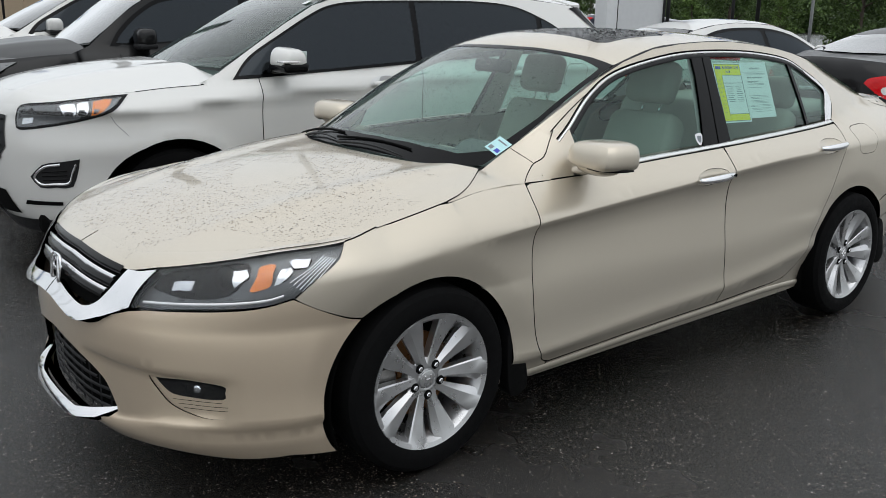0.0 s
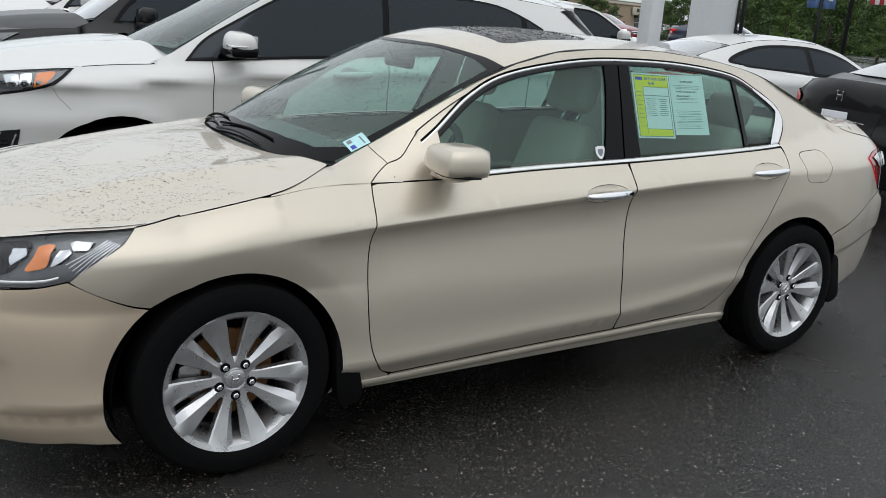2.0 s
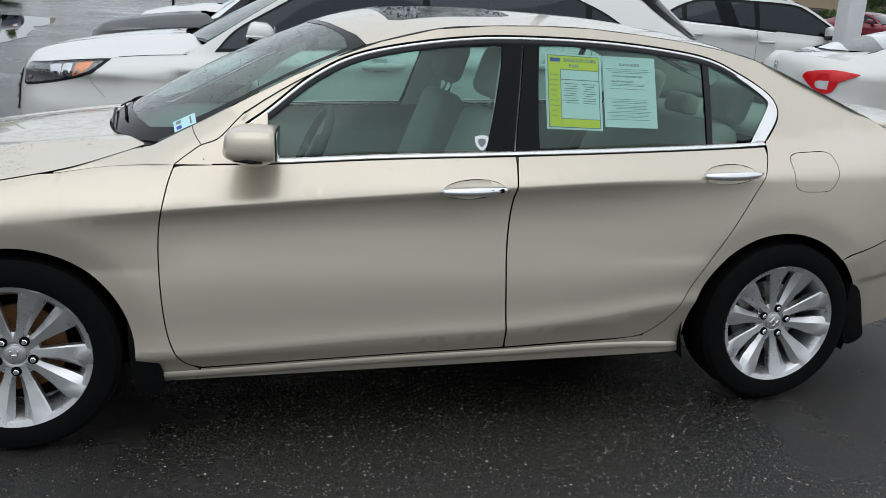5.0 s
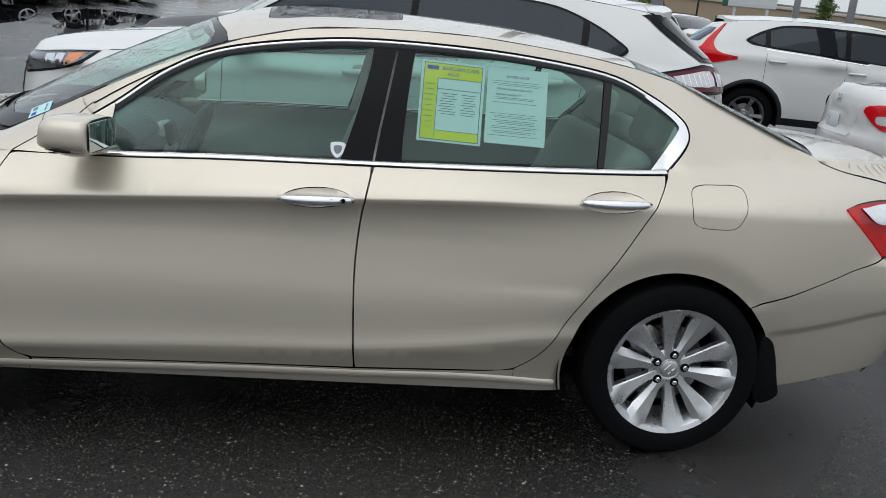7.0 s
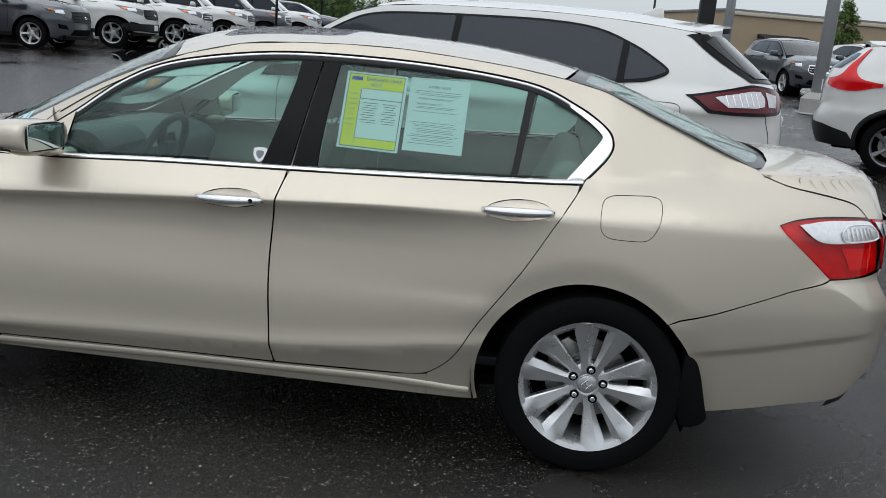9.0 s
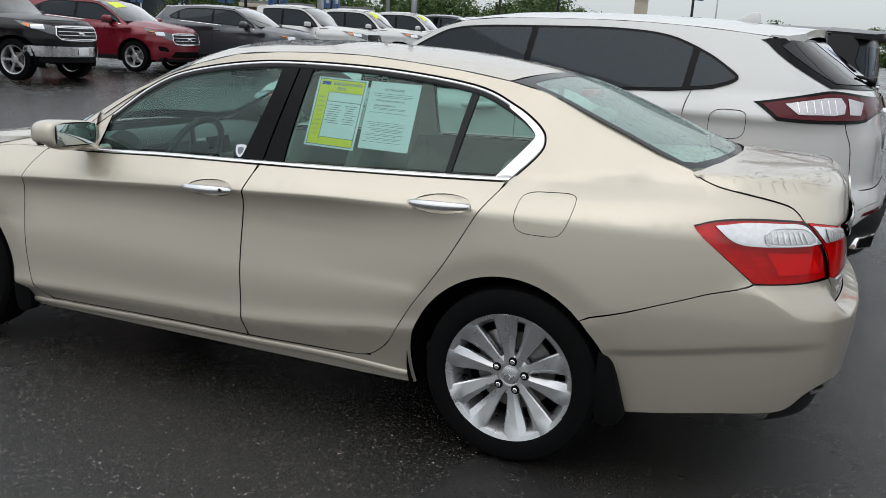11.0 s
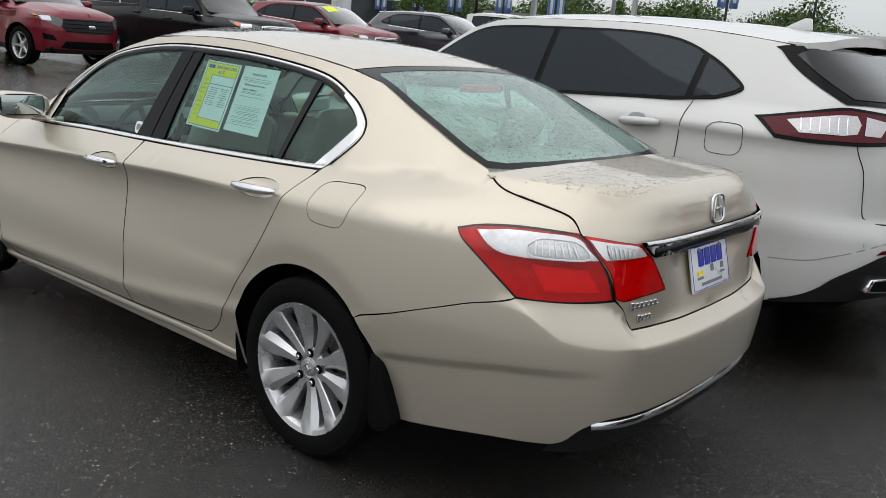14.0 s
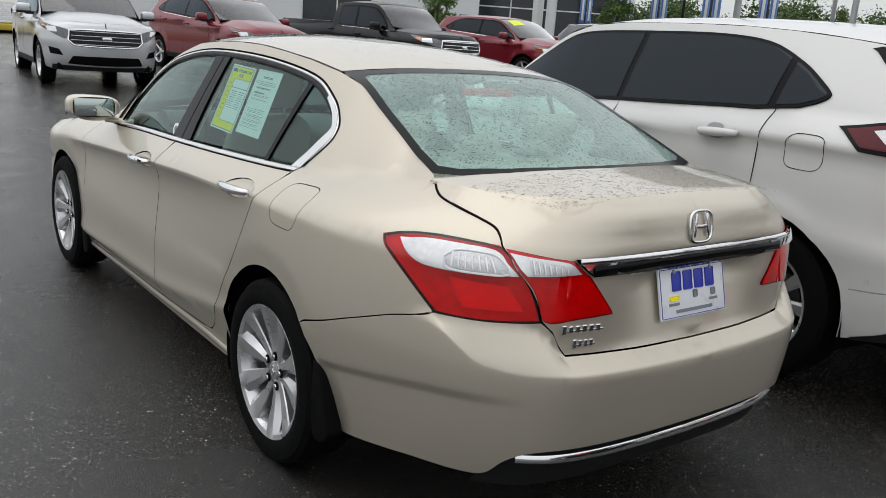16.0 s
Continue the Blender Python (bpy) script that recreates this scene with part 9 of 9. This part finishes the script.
def tree_model(seed, height, spread, leaf, clumps, per, size, cone=False, label="", stem=0.3):
    rnd = random.Random(seed)
    root = thing("tree", label, "tree", group="trees round the lot")
    trunk = tube([(0, 0, -0.2), (0.03, 0.0, height * 0.25), (-0.02, 0.03, height * 0.5), (0.0, 0.0, height * 0.85)], height * 0.022, 8, None, [1.3, 1.0, 0.7, 0.25])
    for k in range(9):
        a, z = rnd.uniform(0, 6.3), height * rnd.uniform(stem, 0.75)
        l = spread * rnd.uniform(0.5, 0.9) * (1.1 - z / height)
        tube([(0, 0, z), (l * 0.5 * math.cos(a), l * 0.5 * math.sin(a), z + l * 0.3), (l * math.cos(a), l * math.sin(a), z + l * 0.5)], height * 0.010, 6, trunk, [1, 0.7, 0.3])
    part("trunk", trunk, BARK, root)
    crown = bmesh.new()
    for k in range(clumps):
        a, v = rnd.uniform(0, 6.3), rnd.random()
        z = height * (stem + (1 - stem) * v)
        wide = spread * ((1.02 - v) if cone else math.sin(math.pi * (0.12 + 0.80 * v)) ** 0.7) * rnd.uniform(0.35, 1.0)
        rad = spread * rnd.uniform(0.16, 0.34)
        leaf_cloud(crown, rnd, (wide * math.cos(a), wide * math.sin(a), z), (rad, rad, rad * 0.7), per, size)
    part("crown", crown, leaf, root)
    return root


def grow(model, spots):
    """The model stands at the first spot, copies at the others."""
    for i, (x, y, s) in enumerate(spots):
        m = Matrix.Translation((x, y, ground_z(x, y))) @ Matrix.Rotation(i * 1.9, 4, "Z")
        if i == 0:
            model.matrix_basis, model.scale = m, (s, s, s)
            model.location, model.rotation_euler = m.translation, m.to_euler()
        else:
            model.scale = (s, s, s)
            copy_thing(model, m)
    model.scale = (spots[0][2],) * 3


def polar(x, y, az, d):
    return x + d * math.cos(radians(az)), y + d * math.sin(radians(az))


E1, E2, E3 = (-1, -3.3), (2.5, -3.7), (5.3, -2.1)
grow(tree_model(3, 5.2, 2.3, LEAF_DARK, 80, 110, 0.105, False, "dense dark green tree at the edge of the lot", 0.12), [(*polar(*E1, az, d), k) for az, d, k in ((48.3, 62, 0.62), (51.3, 72, 0.38), (44.3, 58, 0.50), (43.0, 56, 0.56), (41.6, 60, 0.5), (27.6, 30, 0.62), (24.8, 32, 0.72), (31.6, 62, 0.8), (34.4, 66, 0.95), (38.4, 64, 0.9), (22.0, 33, 0.8))])
grow(tree_model(7, 5.4, 1.9, LEAF_BRIGHT, 64, 100, 0.09, True, "young bright green conical tree by the kerb", 0.16), [(*polar(*e, az, d), k) for e, az, d, k in ((E1, 36.8, 52, 0.56), (E1, 31.6, 50, 0.42), (E2, 72.9, 45, 0.68), (E2, 62.6, 45, 0.62), (E2, 103.5, 60, 0.6), (E3, 119.5, 46, 0.6), (E3, 132.6, 40, 0.75), (E3, 144.0, 42, 0.85), (E3, 159.5, 38, 0.8), (E3, 123.6, 50, 0.6))])


def woods(name, label, az0, az1, dist, low, high, count, seed, leaf=0.26):
    """A far belt of trees in one mesh."""
    rnd, g = random.Random(seed), np.random.default_rng(seed)
    per, quads = 128, []
    unit = lambda a: a / np.linalg.norm(a, axis=1, keepdims=True)
    for k in range(count):
        az = az0 + (az1 - az0) * (k + rnd.random()) / count
        x, y = polar(2, -3, az, dist * rnd.uniform(0.9, 1.25))
        h = rnd.uniform(low, high) * (1 + 0.25 * math.sin(az * 0.9))
        for j in range(8):
            at = np.array((x + rnd.uniform(-2, 2), y + rnd.uniform(-2, 2), h * rnd.uniform(0.05, 0.95)))
            out = g.random((per, 1)) ** 0.4
            p = at + unit(g.normal(size=(per, 3))) * out * (2.2, 2.2, 1.5)
            w = leaf * g.uniform(0.6, 1.3, (per, 1)) * (1.35 - out)
            e1 = unit(g.normal(size=(per, 3)) * (1, 1, 0.7)) * w
            e2 = unit(np.cross(e1, g.normal(size=(per, 3)))) * (0.55 * w)
            quads.append(np.stack((p - e1, p - e2 - e1 * 0.2, p + e1, p + e2 - e1 * 0.2), 1).reshape(-1, 3))
    vs = np.concatenate(quads)
    fs = np.arange(len(vs)).reshape(-1, 4)
    ob = new(name, bpy.data.meshes.new(name))
    ob.data.from_pydata(vs.tolist(), [], fs.tolist())
    ob.data.materials.append(LEAF_DARK)
    return tagged(ob, label, "woods", kind="stuff")


woods("far_woods", "belt of dark green trees beyond the road", 103, 134, 95, 4.9, 6.4, 180, 21)
woods("far_woods", "belt of tall dark green trees behind the lot", 31.5, 39.5, 92, 6.0, 8.0, 70, 22)
woods("far_woods", "belt of dark green trees at the side of the lot", 16, 31.5, 92, 3.4, 4.8, 80, 24)
woods("far_woods", "low line of distant trees on the skyline", 60, 104, 210, 5.6, 8.8, 170, 23, 0.45)

# ---- buildings, poles, banners ----
STUCCO = varied("tan_stucco", (0.36, 0.28, 0.19), 0.9, 0, 0.6, 0.12, 0.3, 30)
STUCCO_PALE = varied("pale_stucco", (0.52, 0.46, 0.36), 0.9, 0, 0.5, 0.1, 0.3, 30)
PANEL_WHITE = varied("white_cladding", (0.70, 0.71, 0.72), 0.45, 0, 0.8, 0.05)
POLE_GREY = varied("galvanised_steel", (0.45, 0.46, 0.47), 0.5, 0.4, 3, 0.1)
POLE_DARK = varied("dark_bronze_steel", (0.02, 0.02, 0.021), 0.5, 0.3, 3, 0.2)
SHOP_GLASS = varied("shop_glass", (0.03, 0.036, 0.04), 0.08, 0, 1.0, 0.3)
BANNER_BLUE = varied("banner_cloth", (0.17, 0.29, 0.58), 0.8, 0, 3, 0.1)
ROOF_GREY = varied("flat_roofing", (0.20, 0.20, 0.20), 0.9, 0, 0.5, 0.15)
KERB = varied("concrete_kerb", (0.34, 0.33, 0.31), 0.85, 0, 1.5, 0.15, 0.4, 40)
KERB_YELLOW = varied("yellow_kerb_paint", (0.50, 0.36, 0.04), 0.7, 0, 2, 0.2)
GRASS = varied("verge_grass", (0.06, 0.09, 0.025), 0.9, 0, 2, 0.35, 0.8, 60)
FLAG_RED = varied("flag_red", (0.40, 0.03, 0.04), 0.8, 0, 3, 0.1)


def low_building(name, label, az, dist, width, depth, height, wall, doors, eye=(2.0, -3.5), turn=0.0, canopy=0.0, band=None):
    """A flat-roofed building with its openings, across the line of sight."""
    x, y = polar(*eye, az, dist)
    root = thing(name, label, "building", pose(x, y, ground_z(x, y) - 0.05, 0, 0, az + 90 + turn))
    pier = lambda size, at: part("wall", box(size, at, 0.0, 1), wall, root)
    last = -width / 2
    for c, w, h, z in doors:
        if c - w / 2 - last > 0.02:
            pier((c - w / 2 - last, depth, height), ((last + c - w / 2) / 2, -depth / 2, height / 2))
        pier((w, depth, height - z - h), (c, -depth / 2, height - (height - z - h) / 2))
        if z > 0.02:
            pier((w, depth, z), (c, -depth / 2, z / 2))
        last = c + w / 2
    pier((width / 2 - last, depth, height), ((last + width / 2) / 2, -depth / 2, height / 2))
    part("roof", box((width + 0.3, depth + 0.3, 0.25), (0, -depth / 2, height + 0.12), 0.03), ROOF_GREY, root)
    part("cornice", box((width + 0.5, 0.35, 0.35), (0, 0.05, height - 0.15), 0.04), band or STUCCO_PALE, root)
    for c, w, h, z in doors:
        win = part("window", box((w, 0.06, h), (c, -0.35, z + h / 2), 0.0), SHOP_GLASS, root)
        frame_ = bmesh.new()
        n = max(1, int(w / 1.6))
        for k in range(n + 1):
            box((0.08, 0.12, h), (c - w / 2 + 0.04 + (w - 0.08) * k / n, -0.30, z + h / 2), 0.0, 1, frame_)
        for zz in (z + 0.04, z + h * 0.72, z + h - 0.04):
            box((w, 0.12, 0.08), (c, -0.30, zz), 0.0, 1, frame_)
        part("frame", frame_, PANEL_WHITE, win)
        if canopy:
            part("awning", prism([(0, z + h + 0.5), (0, z + h + 0.1), (canopy, z + h), (canopy, z + h + 0.12)], w + 0.6, "x", 0.0, None, (c - w / 2 - 0.3, 0, 0)), POLE_DARK, root)
    return root


mall = low_building("shopping_mall", "long tan flat-roofed mall beyond the lot", 57.1, 122.7, 104, 18, 5.2, STUCCO, [(-46 + 11.5 * k, 4.6, 2.6, 0.2) for k in range(9)], turn=49.3, canopy=1.6)
part("sign_board", box((9.0, 0.2, 1.3), (-46.6, 0.3, 4.0), 0.03), STUCCO_PALE, mall)
for k in range(8):
    part("letter_bar", box((0.55, 0.1, 0.6), (-49.4 + 0.8 * k, 0.42, 4.15), 0.02), POLE_DARK, mall)
low_building("dealership", "white car dealership with a glass front and blue band", 137, 58, 11, 16, 5.6, PANEL_WHITE, [(-2.8, 4.6, 3.6, 0.2), (2.4, 4.8, 3.6, 0.2)], eye=E3, band=BLUE_SIGN)
low_building("dealership", "white windowless workshop wall of the dealership", 152.5, 56, 22, 14, 6.2, PANEL_WHITE, [(-2, 4.4, 4.0, 0.1)], eye=E3, band=PANEL_WHITE)
low_building("house", "brown brick house beyond the road", 122.5, 84, 12, 10, 3.2, varied("brown_brick", (0.16, 0.09, 0.06), 0.9, 0, 2, 0.2), [(-3, 2.0, 1.2, 0.9), (3, 2.0, 1.2, 0.9)], eye=(4.3, -3.2))


def lamp_post(x, y, h, r, material, square=False, arms=0, label="tall grey steel light pole standing in the lot"):
    root = thing("light_pole", label, "light pole", pose(x, y, ground_z(x, y)), "light poles")
    if square:
        part("pole", box((r * 2, r * 2, h), (0, 0, h / 2), r * 0.2), material, root)
    else:
        part("pole", tube([(0, 0, 0), (0, 0, h * 0.5), (0, 0, h)], r, 14, None, [1, 0.85, 0.7]), material, root)
    part("base", lathe([(r * 2.2, 0), (r * 2.2, 0.35), (r * 1.6, 0.45), (r, 0.5)], 20, None, "z"), KERB, root)
    part("base_plate", box((r * 4.6, r * 4.6, 0.03), (0, 0, 0.015), 0.005), POLE_GREY, root)
    for k in range(arms):
        a = 2 * math.pi * k / arms
        arm = part("arm", tube([(0, 0, h - 0.1), (0.9 * math.cos(a), 0.9 * math.sin(a), h)], 0.04, 8), material, root)
        part("lamp_head", box((0.5, 0.35, 0.12), (1.0 * math.cos(a), 1.0 * math.sin(a), h), 0.03), POLE_DARK, arm)
    return root


lamp_post(7.9, 5.4, 9.0, 0.115, PANEL_WHITE, True, label="square white steel pole standing in the lot")
lamp_post(*polar(2.4, -3.7, 73.4, 22), 9.5, 0.16, POLE_GREY)
lamp_post(*polar(2.4, -3.7, 79.3, 38), 9.5, 0.20, POLE_GREY)
lamp_post(*polar(2.5, -3.7, 80.8, 30), 9.0, 0.24, POLE_DARK, True, label="dark square steel sign post")
lamp_post(*polar(1.5, -3.6, 63.0, 30), 8.0, 0.11, POLE_GREY)
lamp_post(*polar(1.5, -3.6, 60.0, 34), 9.0, 0.14, POLE_GREY)
lamp_post(*polar(4.3, -3.2, 116.5, 34), 9.0, 0.12, POLE_GREY)
lamp_post(*polar(4.3, -3.2, 96.6, 120), 10.2, 0.12, POLE_GREY, False, 4, "far light pole with four lamp heads")
lamp_post(*polar(4.3, -3.2, 106.6, 70), 9.5, 0.10, POLE_DARK)
lamp_post(*polar(5.3, -2.1, 125.4, 30), 9.0, 0.12, POLE_GREY)
lamp_post(*polar(5.3, -2.1, 128.6, 46), 9.0, 0.08, POLE_DARK)
lamp_post(*polar(5.3, -2.1, 137.6, 44), 9.0, 0.20, PANEL_WHITE, True, label="square white canopy column")
lamp_post(*polar(5.3, -2.1, 120.0, 40), 9.0, 0.10, POLE_GREY)
lamp_post(*polar(-1.0, -3.3, 33.4, 30), 8.0, 0.07, POLE_DARK)
lamp_post(*polar(-1.0, -3.3, 50.2, 60), 9.0, 0.10, POLE_DARK)

pylon = thing("sign_pylon", "white clad sign pylon of the dealership", "sign", pose(*polar(-1.6, -3.0, 39.3, 22), 0.35, 0, 0, 39))
part("column", box((0.5, 1.05, 8.0), (0, 0, 4.0), 0.04), PANEL_WHITE, pylon)
for k in range(1, 4):
    part("panel_joint", box((0.508, 1.058, 0.012), (0, 0, 2.0 * k), 0.0), KERB, pylon)
part("base", box((0.8, 1.4, 0.4), (0, 0, 0.1), 0.05), KERB, pylon)
part("edge_trim", box((0.06, 0.06, 8.0), (-0.26, -0.545, 4.0), 0.01), POLE_DARK, pylon)


def banner_post(x, y, z, turn, h=1.7, group="blue banners"):
    root = thing("banner_pole", "blue vertical banners on a dark pole", "banner", pose(x, y, ground_z(x, y), 0, 0, turn), group)
    part("pole", tube([(0, 0, 0), (0, 0, z + h + 0.1)], 0.05, 8), POLE_DARK, root)
    for s in (-1, 1):
        b = bmesh.new()
        cols = []
        for k in range(6):
            u = 0.06 + 0.34 * k / 5
            cols.append([b.verts.new((s * u, 0.05 * math.sin(k * 1.3 + j * 0.6), z + h * j / 5)) for j in range(6)])
        for k in range(5):
            for j in range(5):
                b.faces.new((cols[k][j], cols[k + 1][j], cols[k + 1][j + 1], cols[k][j + 1]))
        ban = part("banner", smooth(b, 60), BANNER_BLUE, root)
        ban.modifiers.new("cloth", "SOLIDIFY").thickness = 0.006
        part("arm", tube([(0, 0, z + h), (s * 0.5, 0, z + h)], 0.015, 6), POLE_DARK, root)
        part("letter_bar", box((0.13, 0.012, h * 0.72), (s * 0.23, -0.07, z + h * 0.48), 0.003), PANEL_WHITE, ban)
        part("letter_bar", box((0.13, 0.012, h * 0.72), (s * 0.23, 0.07, z + h * 0.48), 0.003), PANEL_WHITE, ban)


for ex, ey, az, d, z in ((-1, -3.3, 41.9, 30, 2.3), (-1, -3.3, 39.2, 22, 2.9), (-1, -3.3, 35.0, 27, 2.0), (4.3, -3.2, 111.0, 34, 2.7), (4.3, -3.2, 98.9, 34, 2.8), (5.3, -2.1, 130.1, 42, 1.9), (5.3, -2.1, 132.3, 48, 1.9), (5.3, -2.1, 127.0, 40, 2.0), (5.3, -2.1, 134.6, 56, 2.0), (2.5, -3.7, 84.0, 40, 3.0), (2.5, -3.7, 70.0, 44, 3.0), (4.3, -3.2, 121.6, 40, 1.9), (4.3, -3.2, 125.0, 44, 1.9)):
    banner_post(*polar(ex, ey, az, d), z, az + 90 + 25)

tower = thing("sign_tower", "small white sign tower with a green cap far away", "sign", pose(*polar(4.3, -3.2, 101.2, 110), 0.7, 0, 0, 11))
part("shaft", box((1.6, 1.6, 7.0), (0, 0, 3.5), 0.05), STUCCO_PALE, tower)
part("cap", box((2.2, 2.2, 0.5), (0, 0, 7.2), 0.1), varied("green_metal", (0.03, 0.14, 0.09), 0.5, 0, 2, 0.1), tower)
sign = thing("shop_sign", "white box sign with a green edge on posts", "sign", pose(*polar(1.8, -3.7, 66.0, 48), 0.7, 0, 0, 156))
part("panel", box((2.4, 0.3, 1.7), (0, 0, 3.4), 0.05), PANEL_WHITE, sign)
part("edge", box((0.3, 0.34, 1.7), (1.3, 0, 3.4), 0.03), varied("green_paint", (0.03, 0.14, 0.10), 0.5, 0, 2, 0.1), sign)
part("text_bar", box((1.5, 0.32, 0.25), (0.1, 0, 3.4), 0.0), POLE_GREY, sign)
for x in (-0.8, 0.8):
    part("post", box((0.15, 0.15, 2.7), (x, 0, 1.3), 0.01), POLE_GREY, sign)
flag = thing("flag", "striped red and white flag on a pole", "flag", pose(*polar(-1, -3.3, 30.6, 24), 0.35, 0, 0, 120))
part("pole", tube([(0, 0, 0), (0, 0, 6.0)], 0.04, 8), POLE_GREY, flag)
for k in range(7):
    part("stripe", box((0.10, 0.02, 1.5), (0.09 + 0.10 * k, 0.02 * math.sin(k), 2.9), 0.004), FLAG_RED if k % 2 == 0 else PANEL_WHITE, flag)

# road verge with its kerb behind the far row
verge = new("verge", bpy.data.meshes.new("verge"))
vb = bmesh.new()
box((3.0, 90, 0.16), (-27.5, 12, 0.70), 0.04, 2, vb)
vb.to_mesh(verge.data)
vb.free()
verge.data.materials.append(GRASS)
tagged(verge, "grass verge along the road behind the lot", "verge", kind="structure")
for x, nm in ((-25.9, "kerb"), (-29.1, "kerb")):
    kb = box((0.18, 90, 0.20), (x, 12, 0.70), 0.03)
    ko = new(nm, bpy.data.meshes.new(nm))
    kb.to_mesh(ko.data)
    kb.free()
    ko.data.materials.append(KERB_YELLOW)
    tagged(ko, "yellow painted kerb of the verge", "kerb", kind="structure")
